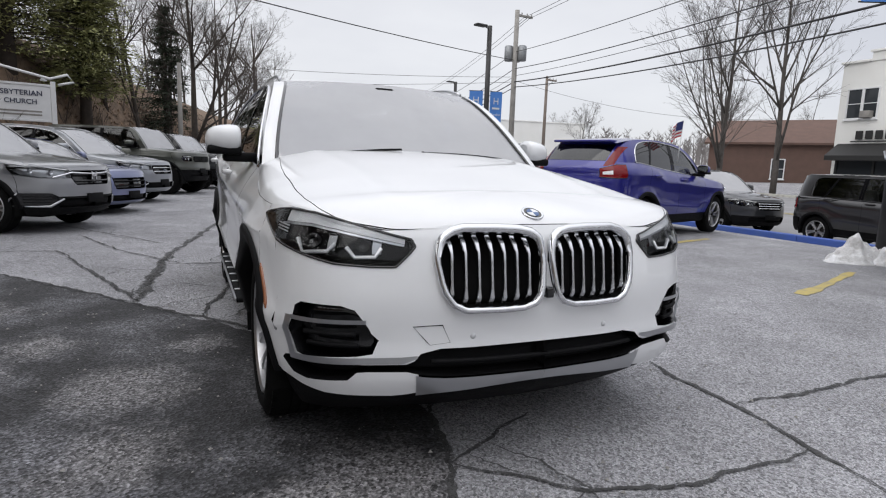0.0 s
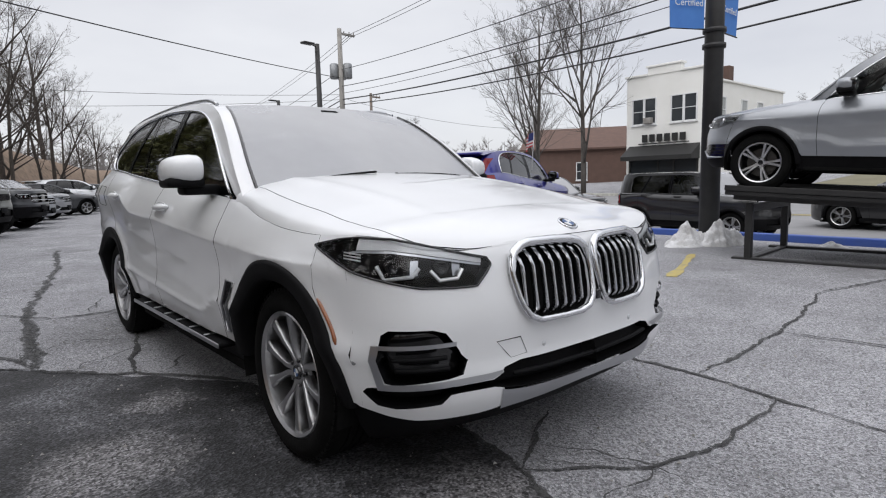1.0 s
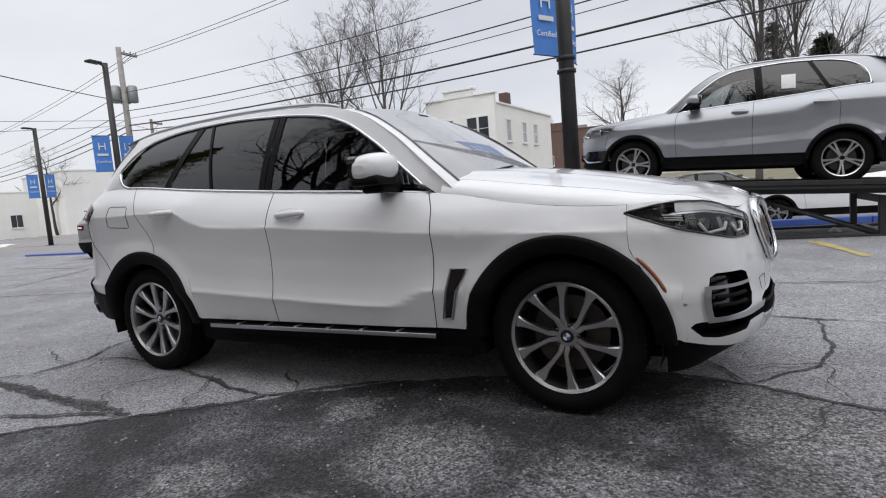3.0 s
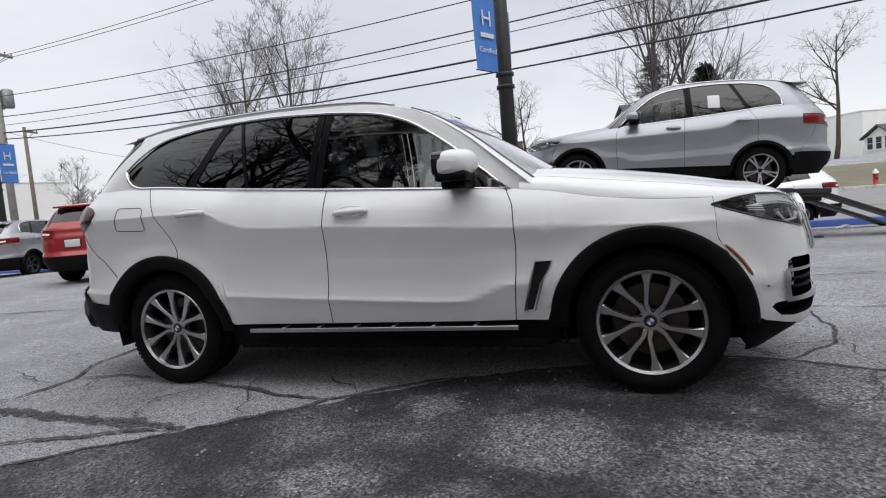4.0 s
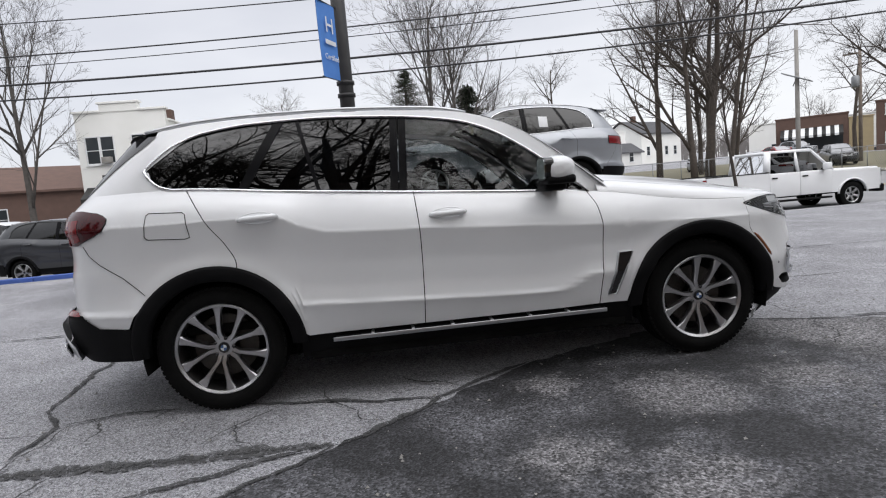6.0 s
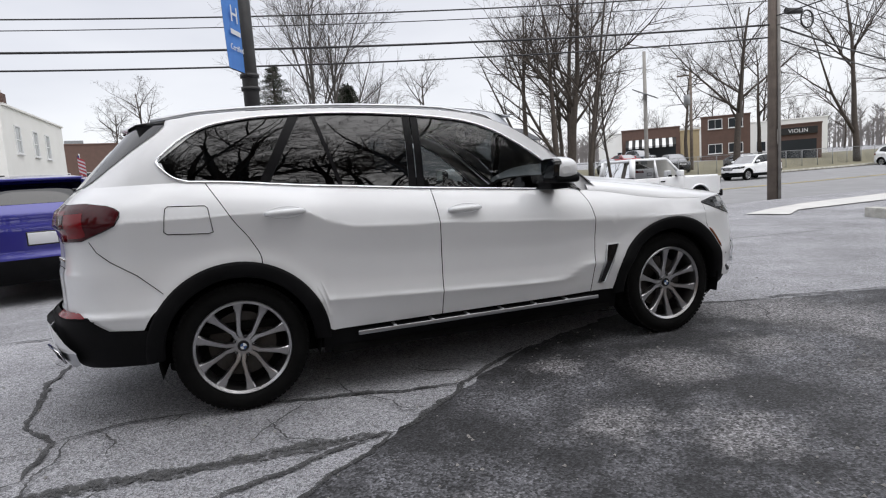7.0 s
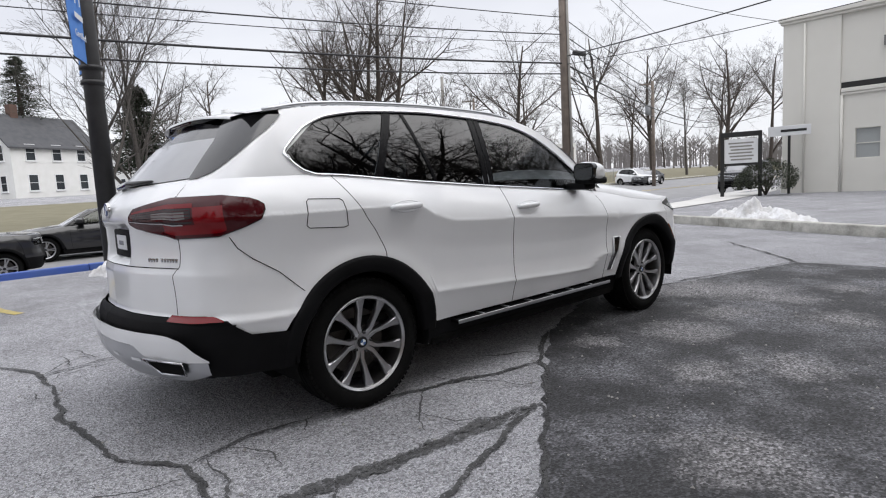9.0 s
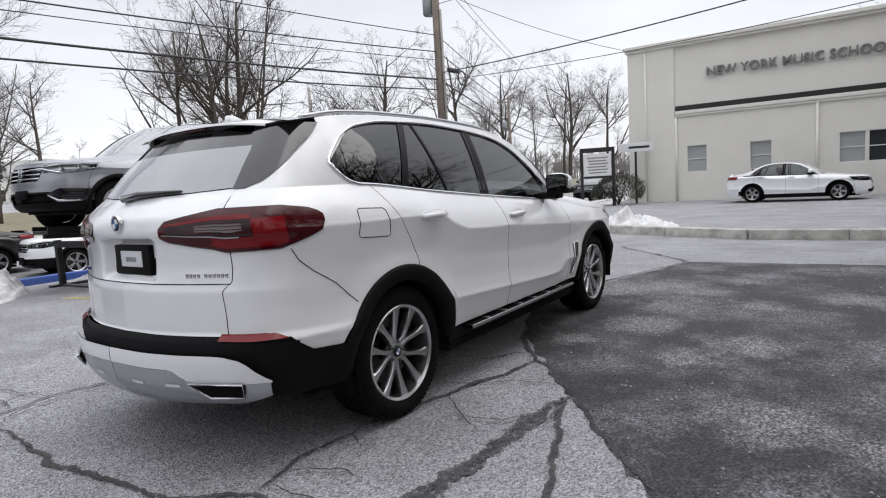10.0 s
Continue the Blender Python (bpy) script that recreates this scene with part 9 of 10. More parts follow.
for (x0, y0), (x1, y1) in zip(fp, fp[1:]):
    for k in range(12):
        for dr in (0, 1):
            p, q = k / 12, min(1.0, (k + 6) / 12)
            za, zb = (0.05, 0.05 + 1.4 * (q - p) / 0.5) if dr == 0 else (1.45, 1.45 - 1.4 * (q - p) / 0.5)
            g0 = float(ground_z(x0, y0))
            mesh_v.append(tube([(x0 + (x1 - x0) * p, y0 + (y1 - y0) * p, g0 + za), (x0 + (x1 - x0) * q, y0 + (y1 - y0) * q, g0 + zb)], 0.005, 3))
part("wire_mesh", joined(*mesh_v), GREY_STEEL, fence)["kind"] = "stuff"


# ---------------------------------------------------------------- other vehicles
def on_ground(x, y, heading, lift=0.0, pitch=0.0):
    """A pose for a car whose front points along heading (degrees from +x, turning left)."""
    return pose(x, y, float(ground_z(x, y)) + lift, pitch, 0, heading + 90)


def lines(wb, fo, ro, sill, crease, belt, roof):
    ymap = [(-2.36, -wb / 2 - fo), (-1.4875, -wb / 2), (1.4875, wb / 2), (2.555, wb / 2 + ro)]
    zmap = [(0.0, 0.0), (0.40, sill), (0.93, crease), (1.14, belt), (1.75, roof)]
    return dict(ymap=ymap, zmap=zmap)


def alloy(radius=0.355, rim=0.245, spokes=5, style="twin", mat=None, width=0.235):
    return dict(radius=radius, rim=rim, width=width, spokes=spokes, style=style, rim_mat=mat or RIM_METAL)


SEDAN = dict(
    tail=[(0.20, 2.40), (0.34, 2.46), (0.55, 2.53), (0.80, 2.54), (1.00, 2.52), (1.12, 2.49), (1.2, 2.45), (1.3, 2.35), (1.7, 2.0)],
    dtop=[(-0.80, 1.106), (-0.64, 1.24), (-0.42, 1.417), (-0.185, 1.558), (0.05, 1.64), (0.4, 1.68), (0.7, 1.675), (1.0, 1.62), (1.25, 1.50), (1.45, 1.34), (1.52, 1.25), (1.56, 1.20)],
    rim=[(-0.98, 1.07), (-0.75, 1.27), (-0.53, 1.45), (-0.27, 1.60), (0.0, 1.685), (0.4, 1.72), (0.8, 1.71), (1.1, 1.65), (1.5, 1.44), (1.9, 1.24), (2.1, 1.20), (2.5, 1.16)],
    roof=[(-0.25, 1.665), (0.0, 1.715), (0.4, 1.75), (0.8, 1.74), (1.1, 1.68), (1.5, 1.47), (1.9, 1.27), (2.1, 1.225), (2.46, 1.19)],
    belt=[(-1.0, 1.085), (-0.78, 1.105), (0.4, 1.14), (1.5, 1.17), (2.5, 1.15)],
)
BOXY = dict(
    nose=[(0.20, -2.20), (0.40, -2.34), (0.55, -2.34), (0.65, -2.32), (0.90, -2.30), (1.05, -2.28), (1.2, -2.2)],
    wind=[(1.05, -1.05), (1.14, -0.98), (1.46, -0.72), (1.62, -0.58), (1.70, -0.50), (1.76, -0.40)],
    rim=[(-0.98, 1.07), (-0.86, 1.27), (-0.74, 1.45), (-0.60, 1.62), (-0.45, 1.70), (0.4, 1.72), (1.6, 1.715), (2.0, 1.70), (2.1, 1.69)],
    dtop=[(-0.80, 1.106), (-0.72, 1.24), (-0.62, 1.42), (-0.50, 1.58), (-0.40, 1.64), (0.4, 1.66), (1.5, 1.655), (1.66, 1.62), (1.74, 1.5), (1.765, 1.2)],
    roof=[(-0.55, 1.70), (0.0, 1.74), (0.84, 1.75), (1.6, 1.745), (2.12, 1.73)],
    belt=[(-1.0, 1.10), (0.37, 1.14), (1.76, 1.16), (2.5, 1.16)],
    hood=[(-2.3, 1.02), (-1.85, 1.08), (-1.25, 1.12), (-0.7, 1.15)],
    shoulder=[(-2.33, 0.98), (-1.9, 1.02), (-1.3, 1.06), (-0.7, 1.11)],
    tail=[(0.20, 2.40), (0.40, 2.53), (0.63, 2.53), (1.00, 2.50), (1.25, 2.47), (1.45, 2.42), (1.70, 2.34)],
)
GRILLES = dict(
    wide=dict(grille=(0.40, 0.66, 0.87), lamp=(0.42, -1.76, 0.76, 0.89, 0.81, 0.935), tail=(0.45, 2.02, 0.98, 1.14, 1.03, 1.17)),
    boxy=dict(grille=(0.48, 0.74, 0.92), lamp=(0.56, -2.08, 0.76, 0.92, 0.76, 0.92), tail=(0.78, 2.15, 0.80, 1.10, 0.80, 1.10)),
    truck=dict(grille=(0.58, 0.62, 0.92), lamp=(0.62, -2.02, 0.76, 0.92, 0.78, 0.92), tail=(0.78, 2.15, 0.80, 1.10, 0.80, 1.10)),
    sport=dict(grille=(0.50, 0.58, 0.80), lamp=(0.55, -1.85, 0.78, 0.87, 0.82, 0.90), tail=(0.45, 2.1, 0.95, 1.10, 0.95, 1.10)),
)

# silver SUV on the display ramp
pil = car("suv", "silver three-row SUV raised on a black display ramp", pose(6.18 + 0.92 + 0.12, -0.50 - 1.41, 0.84, -3.4, 0, 180 + 4.5), SILVER_PAINT, hw=0.99, detail=1,
          **lines(2.82, 0.93, 1.15, 0.47, 0.98, 1.19, 1.86), wheel=alloy(0.375, 0.262, 5, "twin", RIM_METAL, 0.245), opts=dict(arch=0.465, arch_in=0.41, nf=2.7, chrome_dlo=True, rails=True, mirror_mat=SILVER_PAINT), group="parked cars")
plain_ends(pil, grille=(0.44, 0.66, 0.88), lamp=(0.46, -1.72, 0.78, 0.90, 0.86, 0.95), tail=GRILLES["wide"]["tail"], lower_mat=BLACK_PLASTIC, fog="blade", wing=True, lamp_mat=SATIN)
st_x = [pil["up"].side_x(0.72, z) for z in (1.40, 1.60)]
part("window_sticker", moved(box(-0.003, 0.003, -0.09, 0.09, -0.11, 0.11, 0.002), Matrix.Translation(((st_x[0] + st_x[1]) / 2 + 0.006, 0.72, 1.50)) @ Matrix.Rotation(math.atan2(st_x[1] - st_x[0], 0.20), 4, "Y")), SIGN_WHITE, pil["body"], "white paper sticker")


def ramp():
    ob = thing("display_ramp", "black steel car display ramp on posts", "display ramp", "", pose(7.2, -1.91, 0, 0, 0, 4.5))
    lean = Matrix.Translation((0, 0, 0.84)) @ Matrix.Rotation(math.radians(3.4), 4, "X")
    for sx in (-1, 1):
        x = 0.83 * sx
        part("track", moved(joined(box(x - 0.24, x + 0.24, -2.35, 1.75, -0.06, 0.0, 0.01), box(x - 0.26, x - 0.22, -2.35, 1.75, 0.0, 0.07, 0.005), box(x + 0.22, x + 0.26, -2.35, 1.75, 0.0, 0.07, 0.005)), lean), BLACK_STEEL, ob, smooth=False)
        part("beam", moved(box(x - 0.04, x + 0.04, -2.3, 1.7, -0.13, -0.06, 0.01), lean), BLACK_STEEL, ob, smooth=False)
        for y in (-1.9, -0.35, 1.5):
            part("leg", box(x - 0.045, x + 0.045, y - 0.045, y + 0.045, -0.15, 0.68 + 0.059 * y, 0.01), BLACK_STEEL, ob, smooth=False)
        part("foot_rail", box(x - 0.06, x + 0.06, -2.3, 1.7, -0.10, 0.03, 0.01), BLACK_STEEL, ob, smooth=False)
        part("drive_up", moved(box(-0.24, 0.24, -1.75, 0.0, -0.05, 0.0, 0.01), Matrix.Translation((x, -2.35, 0.69)) @ Matrix.Rotation(math.atan2(0.70, 1.6), 4, "X")), BLACK_STEEL, ob, smooth=False)
        part("brace", tube([(x, -1.9, 0.0), (x, -0.4, 0.60)], 0.035, 6), BLACK_STEEL, ob)
    for y in (-2.0, -0.35, 1.5):
        part("crossbar", box(-0.85, 0.85, y - 0.05, y + 0.05, 0.56 + 0.059 * y, 0.66 + 0.059 * y, 0.01), BLACK_STEEL, ob, smooth=False)
        part("crossbar", box(-0.85, 0.85, y - 0.05, y + 0.05, -0.06, 0.03, 0.01), BLACK_STEEL, ob, smooth=False)
    return ob


ramp()
# lot row facing the road
crv = lines(2.70, 0.92, 1.03, 0.42, 0.92, 1.10, 1.70)
blue = car("suv", "deep blue compact SUV parked nose to the road", on_ground(6.64, 4.53, 18.5), BLUE_PAINT, hw=0.935, **crv, wheel=alloy(0.36, 0.245, 5, "twin"), opts=dict(arch=0.455, arch_in=0.395, rails=False, nf=2.7), group="parked cars")
plain_ends(blue, GRILLES["wide"]["grille"], GRILLES["wide"]["lamp"], (0.60, 2.10, 1.06, 1.20, 1.06, 1.27), lower_mat=BLACK_PLASTIC, corner=True)
red = car("suv", "bright red compact SUV parked nose to the road", on_ground(7.14, 10.0, 16), RED_PAINT, hw=0.935, **crv, wheel=alloy(0.36, 0.245, 5, "twin", RIM_DARK), opts=dict(arch=0.455, arch_in=0.395, rails=False, nf=2.7), group="parked cars")
plain_ends(red, GRILLES["wide"]["grille"], GRILLES["wide"]["lamp"], (0.45, 2.02, 1.00, 1.16, 1.04, 1.20), lower_mat=BLACK_PLASTIC, corner=True)
hrv = car("suv", "dark grey small SUV parked beside the red one", on_ground(8.9, 15.7, 16), GREY_PAINT, hw=0.90, **lines(2.61, 0.88, 0.83, 0.40, 0.90, 1.08, 1.60), wheel=alloy(0.33, 0.225, 5, "twin", RIM_DARK, 0.215), opts=dict(arch=0.43, arch_in=0.37, rails=False, nf=2.6), group="parked cars")
plain_ends(hrv, **GRILLES["wide"], lower_mat=BLACK_PLASTIC)
flag = thing("car_flag", "small striped flag clipped to a car window", "flag", "", pose(6.7, 3.72, 1.32, 0, 8, 16))
part("staff", tube([(0, 0, 0), (0, 0, 0.75)], 0.008, 6), SIGN_WHITE, flag)
for i in range(9):
    part("stripe", grid(lambda u, v, i=i: (-0.38 * u, 0.04 * np.sin(5 * u), 0.73 - 0.030 * (i + v) - 0.18 * u), 8, 2), FLAG_RED if i % 2 == 0 else FLAG_WHITE, flag)
part("canton", grid(lambda u, v: (-0.17 * u, 0.04 * np.sin(5 * 0.45 * u) - 0.004, 0.735 - 0.15 * v - 0.08 * u), 4, 3), FLAG_BLUE, flag)
# bank-side row, noses to the aisle
row = [
    ("suv", "metallic grey compact SUV in the row under the bank", -4.65, 5.7, GREY_PAINT, lines(2.66, 0.92, 1.02, 0.42, 0.93, 1.10, 1.69), None, alloy(0.355, 0.245, 5, "twin"), "wide", 0.93, True),
    ("coupe", "low silver and blue sports coupe with black grille", -4.35, 8.35, STEEL_BLUE, lines(2.72, 0.90, 1.15, 0.30, 0.80, 0.93, 1.38), SEDAN, alloy(0.345, 0.255, 5, "single", RIM_DARK, 0.25), "sport", 0.95, False),
    ("suv", "pale silver SUV with roof rails in the row", -3.95, 11.1, SILVER_PAINT, lines(2.79, 0.90, 1.00, 0.42, 0.93, 1.10, 1.68), None, alloy(0.355, 0.245, 5, "twin"), "wide", 0.92, False),
    ("off_roader", "dark green-grey off-roader with big black tyres", -2.95, 14.4, GREEN_PAINT, lines(2.95, 0.72, 0.80, 0.62, 1.10, 1.30, 1.88), BOXY, alloy(0.44, 0.235, 5, "single", RIM_DARK, 0.29), "boxy", 0.90, True),
    ("pickup", "charcoal pickup with bright grille bars", -2.1, 17.5, DARK_PAINT, lines(3.2, 0.92, 1.2, 0.60, 1.08, 1.28, 1.82), BOXY, alloy(0.41, 0.24, 5, "single", RIM_DARK, 0.27), "truck", 0.95, True),
    ("suv", "white-fronted SUV further down the row", -1.3, 20.4, SILVER_PAINT, lines(2.7, 0.92, 1.03, 0.42, 0.95, 1.12, 1.70), None, alloy(0.36, 0.245, 5, "twin"), "wide", 0.93, False),
    ("suv", "grey SUV further down the row", -0.4, 23.4, GREY_PAINT, lines(2.7, 0.92, 1.03, 0.42, 0.95, 1.12, 1.66), None, alloy(0.36, 0.245, 5, "twin"), "wide", 0.93, False),
    ("sedan", "charcoal sedan at the far end of the row", 1.4, 27.0, DARK_PAINT, lines(2.7, 0.92, 1.03, 0.32, 0.82, 0.98, 1.45), SEDAN, alloy(0.33, 0.235, 5, "twin"), "wide", 0.90, False),
    ("suv", "white SUV at the far end of the row", 3.0, 30.6, WHITE_PAINT, lines(2.7, 0.92, 1.03, 0.42, 0.95, 1.12, 1.66), None, alloy(0.36, 0.245, 5, "twin"), "wide", 0.93, False),
    ("sedan", "grey sedan at the far end of the row", 4.6, 34.2, GREY_PAINT, lines(2.7, 0.92, 1.03, 0.32, 0.82, 0.98, 1.45), SEDAN, alloy(0.33, 0.235, 5, "twin"), "wide", 0.90, False),
]
for i, (nm, lab, x, y, pm, ln, spec, wh, gr, hw, black_low) in enumerate(row):
    tyre_r = wh["radius"]
    k = car(nm, lab, on_ground(x + 0.2, y + 1.0, -28) if i < 7 else on_ground(x, y, 20), pm, hw=hw, spec=spec, wheel=wh, detail=1 if i < 5 else 0, group="cars in the row", **ln,
            opts=dict(arch=tyre_r + 0.095, arch_in=tyre_r + 0.035, rails=spec is None and i == 2, trim=black_low or i in (3, 4), nf=3.6 if spec is BOXY else 2.7, nr=4.5 if spec is BOXY else 3.4, sedan=spec is SEDAN, roof_end=2.46 if spec is SEDAN else 2.10,
                      chrome_dlo=spec is None, privacy=True, gr=0.80 if spec is BOXY else 0.655, gl=0.90 if spec is BOXY else 0.865))
    plain_ends(k, **GRILLES[gr], lower_mat=BLACK_PLASTIC if black_low else None, bars=2 if gr == "wide" else (5 if gr == "boxy" else 2), bar_mat=GLOSS_BLACK if i == 0 else (CHROME if gr in ("wide", "truck") else BLACK_PLASTIC),
               fog="boomerang" if i == 0 else ("blade" if gr in ("wide", "sport") else ""), wing=i == 0, lamp_mat=SATIN if gr == "wide" else None)
# distant lot cars seen past the tail
for i, (nm, lab, x, y, hd, pm, ln, spec, gr) in enumerate((
    ("suv", "dark green SUV on the far lot", 11.5, 37.0, 200, GREEN_PAINT, lines(2.7, 0.92, 1.03, 0.45, 0.98, 1.15, 1.75), BOXY, "truck"),
    ("sedan", "black sedan on the far lot", 7.5, 41.0, 200, BLACK_PAINT, lines(2.7, 0.92, 1.03, 0.32, 0.82, 0.98, 1.45), SEDAN, "wide"),
    ("suv", "pale silver SUV on the far lot", 9.6, 38.8, 200, SILVER_PAINT, lines(2.7, 0.92, 1.03, 0.42, 0.95, 1.12, 1.66), None, "wide"))):
    k = car(nm, lab, on_ground(x, y, hd), pm, hw=0.93, spec=spec, wheel=alloy(), detail=0, group="parked cars", **ln, opts=dict(arch=0.45, arch_in=0.39, rails=False, sedan=spec is SEDAN, roof_end=2.46 if spec is SEDAN else 2.10, chrome_dlo=False))
    plain_ends(k, **GRILLES[gr])
# white pickup with an open bed, passing on the road
def open_pickup(m):
    ob = thing("pickup_truck", "white crew-cab pickup with an open bed on the road", "pickup truck", "street cars", m)
    hw = 0.98
    # profile of the lower body: a along the truck (front at -y), b up, with round arches
    def side(y0, y1, z0, z1, axle=None):
        pts = [(y0, z1), (y0, z0)]
        if axle is not None:
            pts += [(axle - 0.50 * math.cos(a), max(z0, 0.40 + 0.50 * math.sin(a))) for a in np.linspace(0.12, math.pi - 0.12, 16)]
        return pts + [(y1, z0), (y1, z1)]
    part("front_end", prism(side(-2.88, -1.22, 0.52, 1.16, -1.92), -hw, hw, "x"), WHITE_PAINT, ob, smooth=False)
    part("bonnet", moved(box(-0.93, 0.93, -2.84, -1.15, 1.155, 1.27, 0.05), Matrix.Rotation(0.02, 4, "X")), WHITE_PAINT, ob)
    for sx in (-1, 1):
        for y0, y1 in ((-1.21, -0.16), (-0.15, 0.85)):
            door = part("door", box(sx * hw - 0.03, sx * hw + 0.03, y0, y1, 0.52, 1.24, 0.02), WHITE_PAINT, ob)
            part("handle", box(sx * (hw + 0.045) - 0.012, sx * (hw + 0.045) + 0.012, y1 - 0.24, y1 - 0.05, 1.08, 1.12, 0.01), BLACK_PLASTIC, door, "black handle")
        part("bed_side", moved(prism(side(0.88, 2.90, 0.52, 1.27, 1.76), sx * hw - 0.05, sx * hw + 0.03, "x"), Matrix()), WHITE_PAINT, ob, smooth=False)
        part("bed_rail", box(sx * hw - 0.06, sx * hw + 0.035, 0.88, 2.90, 1.27, 1.30, 0.01), BLACK_PLASTIC, ob, "black bed rail cap")
        part("tail_lamp", box(sx * (hw - 0.06) - 0.09, sx * (hw - 0.06) + 0.095, 2.74, 2.93, 0.92, 1.22, 0.02), TAIL_RED, ob, "red tail lamp")
        part("headlamp", box(sx * 0.80 - 0.17, sx * 0.80 + 0.19, -2.93, -2.72, 0.90, 1.12, 0.02), GLOSS_BLACK, ob, "dark headlamp")
        part("running_board", box(sx * 0.95 - 0.09, sx * 0.95 + 0.09, -1.2, 0.95, 0.36, 0.42, 0.02), BLACK_PLASTIC, ob)
        mir = part("wing_mirror", box(sx * 1.16 - 0.11, sx * 1.16 + 0.11, -1.02, -0.84, 1.24, 1.46, 0.04), WHITE_PAINT, ob)
        part("mirror_foot", box(min(sx * 0.95, sx * 1.12), max(sx * 0.95, sx * 1.12), -0.96, -0.88, 1.24, 1.30, 0.01), BLACK_PLASTIC, mir)
        for y in (-1.92, 1.76):
            add_wheel(ob, sx * 0.84, y, 0.40, 0.245, 0.26, 6, "single", RIM_METAL, False, 0.3, True)
            q = np.linspace(0.12, math.pi - 0.12, 18)
            part("wheel_arch", tube([(sx * (hw + 0.02), y + 0.50 * math.cos(a), 0.40 + 0.50 * math.sin(a)) for a in q], 0.03, 6), WHITE_PAINT, ob)
    part("inner_body", box(-0.90, 0.90, -2.7, 2.8, 0.48, 0.80, 0.03), UNDERBODY, ob)
    part("body_core", box(-0.94, 0.94, -1.2, 0.9, 0.52, 1.22, 0.03), UNDERBODY, ob)
    # cab: a roof on pillars, glass between them
    cab = [(-1.30, 1.22), (-0.62, 1.86), (0.60, 1.90), (0.80, 1.86), (0.90, 1.24)]
    part("cab_glass", prism([(a * 0.985, b - 0.03) for a, b in cab], -0.84, 0.84, "x"), PRIVACY, ob, "dark cab glass", smooth=False)
    part("roof", moved(box(-0.80, 0.80, -0.70, 0.84, 1.82, 1.93, 0.05), Matrix()), WHITE_PAINT, ob)
    for sx in (-1, 1):
        for (a0, b0), (a1, b1), r in (((-1.32, 1.22), (-0.66, 1.86), 0.045), ((-0.16, 1.24), (-0.12, 1.86), 0.05), ((0.88, 1.22), (0.78, 1.88), 0.10)):
            part("pillar", tube([(sx * 0.90, a0, b0), (sx * 0.80, a1, b1)], r, 8), WHITE_PAINT, ob)
        part("roof_edge", tube([(sx * 0.80, -0.66, 1.86), (sx * 0.80, 0.78, 1.88)], 0.05, 8), WHITE_PAINT, ob)
    part("tailgate", box(-0.86, 0.86, 2.84, 2.92, 0.60, 1.27, 0.02), WHITE_PAINT, ob)
    part("rear_bumper", box(-0.98, 0.98, 2.88, 3.02, 0.42, 0.60, 0.03), CHROME, ob, "bright rear bumper")
    part("front_bumper", box(-0.98, 0.98, -3.02, -2.80, 0.42, 0.66, 0.04), BLACK_PLASTIC, ob)
    part("grille", box(-0.60, 0.60, -2.92, -2.82, 0.74, 1.14, 0.02), GLOSS_BLACK, ob, "dark grille")
    return ob


open_pickup(on_ground(13.1, -12.3, -90))
# vehicles along the street
street = [
    ("suv", "charcoal crossover parked along the street", 13.0, 8.6, -97, DARK_PAINT, lines(2.70, 0.94, 1.04, 0.42, 0.94, 1.11, 1.72), None, "wide", 0.92),
    ("suv", "white SUV standing on the street", 16.8, 12.5, -97, WHITE_PAINT, lines(2.79, 0.90, 1.00, 0.42, 0.93, 1.10, 1.70), None, "wide", 0.93),
    ("small_suv", "boxy black small SUV parked by the kerb", 12.9, 3.4, -95, BLACK_PAINT, lines(2.57, 0.80, 0.86, 0.45, 0.98, 1.12, 1.68), BOXY, "boxy", 0.90),
    ("sedan", "glossy black sedan on the street", 16.4, -0.5, 85, BLACK_PAINT, lines(2.83, 0.95, 1.10, 0.32, 0.84, 0.99, 1.46), SEDAN, "wide", 0.92),
    ("suv", "white SUV on the street behind the ramp", 13.9, -4.2, 86, WHITE_PAINT, lines(2.70, 0.94, 1.04, 0.42, 0.94, 1.11, 1.68), None, "wide", 0.92),
    ("suv", "white SUV with black grille on the road", 26.0, -31.9, 95, WHITE_PAINT, lines(2.70, 0.92, 1.00, 0.44, 0.94, 1.10, 1.68), None, "wide", 0.92),
    ("sedan", "dark sedan on the road", 26.6, -50.5, 94, DARK_PAINT, lines(2.7, 0.92, 1.03, 0.32, 0.82, 0.98, 1.46), SEDAN, "wide", 0.90),
    ("sedan", "white sedan behind the lot kerb", 15.5, 15.0, -95, WHITE_PAINT, lines(2.7, 0.92, 1.03, 0.32, 0.82, 0.98, 1.46), SEDAN, "wide", 0.90),
    ("pickup", "dark pickup parked by the notice sign", 10.5, -33.0, 95, DARK_PAINT, lines(3.2, 0.92, 1.2, 0.60, 1.08, 1.28, 1.82), BOXY, "truck", 0.95),
]
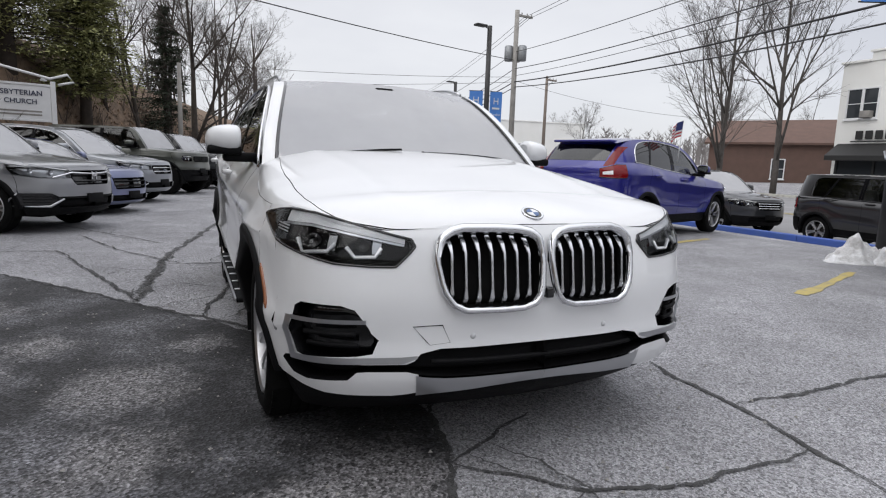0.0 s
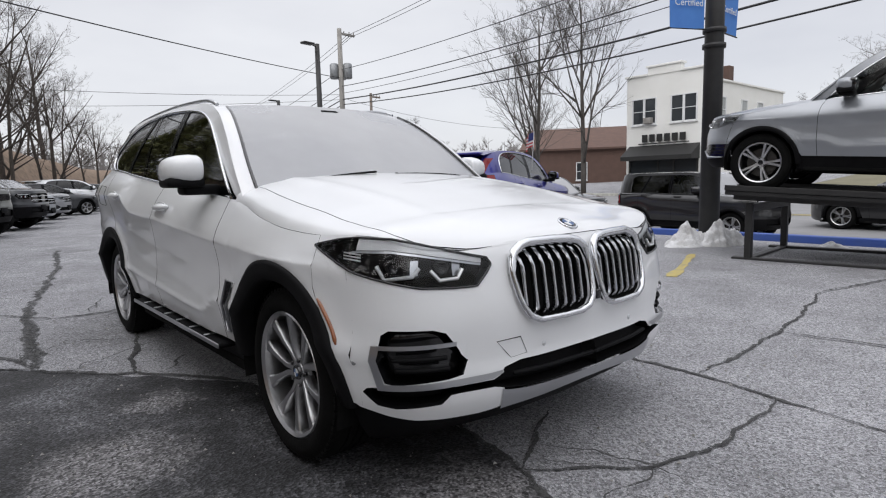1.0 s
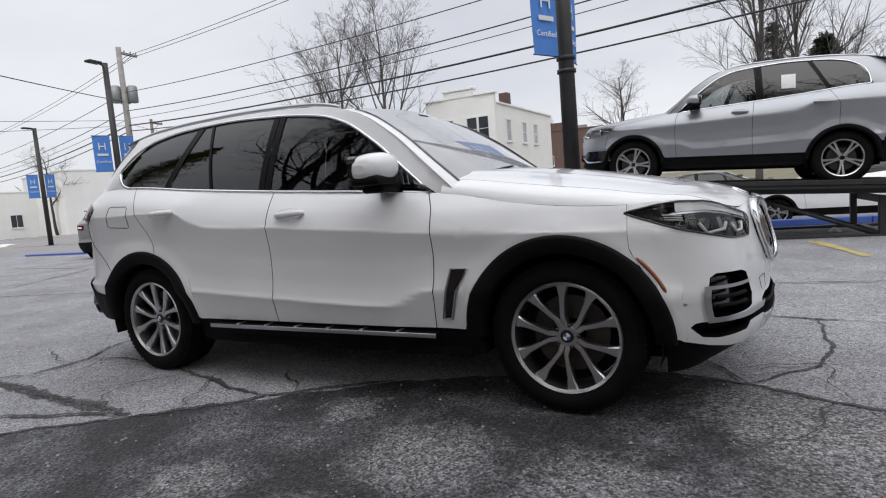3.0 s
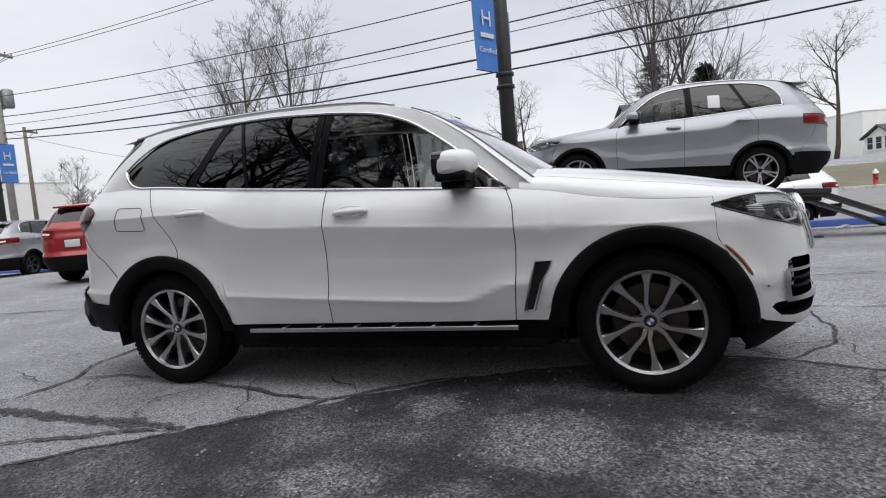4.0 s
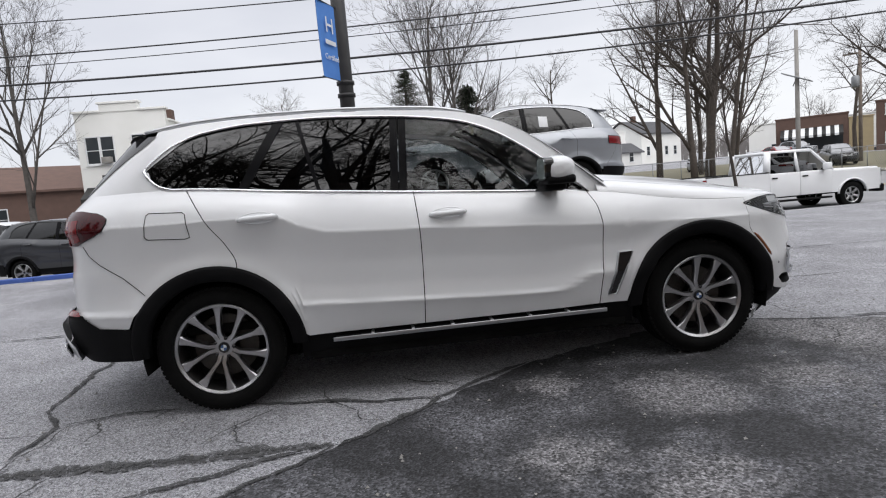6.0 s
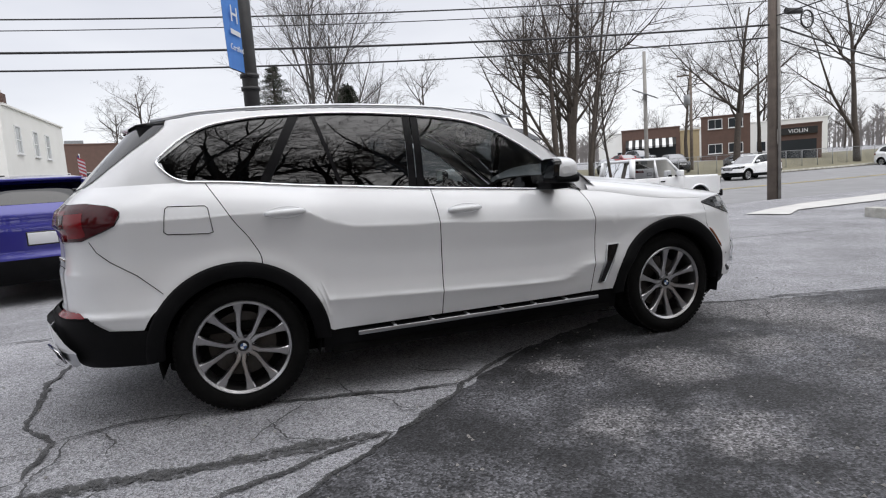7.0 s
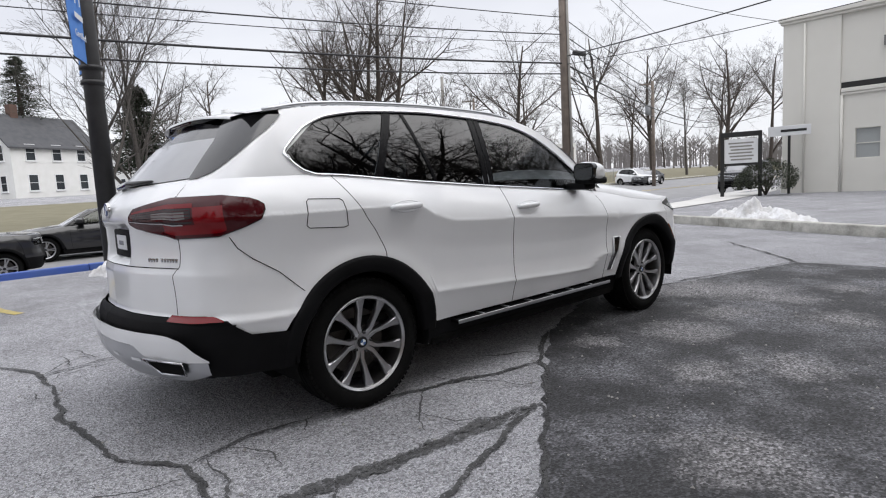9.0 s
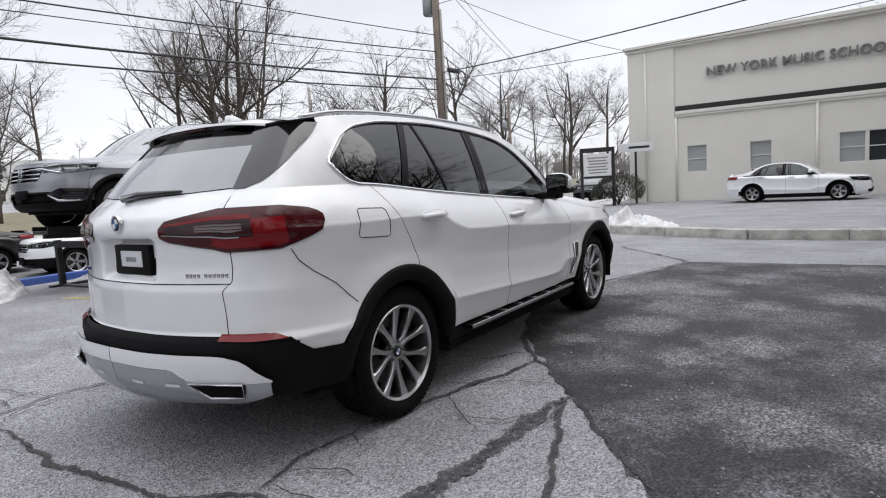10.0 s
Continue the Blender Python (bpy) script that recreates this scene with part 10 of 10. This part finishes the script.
for nm, lab, x, y, hd, pm, ln, spec, gr, hw in street:
    k = car(nm, lab, on_ground(x, y, hd), pm, hw=hw, spec=spec, wheel=alloy(0.35, 0.24, 5, "twin"), detail=0, group="street cars", **ln,
            opts=dict(arch=0.45, arch_in=0.385, rails=False, trim=spec is not SEDAN, nf=3.6 if spec is BOXY else 2.7, sedan=spec is SEDAN, roof_end=2.46 if spec is SEDAN else 2.10, chrome_dlo=False, gr=0.78 if spec is BOXY else 0.655, gl=0.89 if spec is BOXY else 0.865))
    plain_ends(k, **GRILLES[gr], lower_mat=BLACK_PLASTIC if nm != "sedan" else None)
cor = car("sedan", "white compact sedan parked before the music school", pose(-1.42, -21.4, 0.0, 0, 0, 87 + 180), WHITE_PAINT, hw=0.89, spec=SEDAN, wheel=alloy(0.325, 0.222, 5, "twin", RIM_METAL, 0.205), detail=1, group="parked cars", **lines(2.70, 0.93, 1.00, 0.30, 0.82, 0.96, 1.44),
          opts=dict(arch=0.40, arch_in=0.355, rails=False, trim=False, sedan=True, roof_end=2.46, chrome_dlo=False, privacy=False))
plain_ends(cor, **GRILLES["wide"])
for i, (x, y) in enumerate(((44.5, -28.5), (41.5, -31.5), (37.8, -36.0), (34.0, -40.0), (27.5, -50.0), (50, -40), (55, -46))):
    pm = (SILVER_PAINT, GREY_PAINT, BLACK_PAINT, DARK_PAINT, WHITE_PAINT, RED_PAINT, SILVER_PAINT)[i]
    k = car("sedan" if i % 2 else "suv", "parked %s car on the lot across the road" % ("silver", "grey", "black", "charcoal", "white", "red", "silver")[i], on_ground(x, y, 140 + 7 * i), pm, hw=0.91, spec=SEDAN if i % 2 else None, wheel=alloy(0.34, 0.235, 5, "twin"), detail=0, group="cars across the road",
            **lines(2.7, 0.92, 1.03, 0.36, 0.88, 1.04, 1.46 if i % 2 else 1.68), opts=dict(arch=0.43, arch_in=0.375, rails=False, trim=False, sedan=bool(i % 2), roof_end=2.46 if i % 2 else 2.10, chrome_dlo=False))
    plain_ends(k, **GRILLES["wide"])
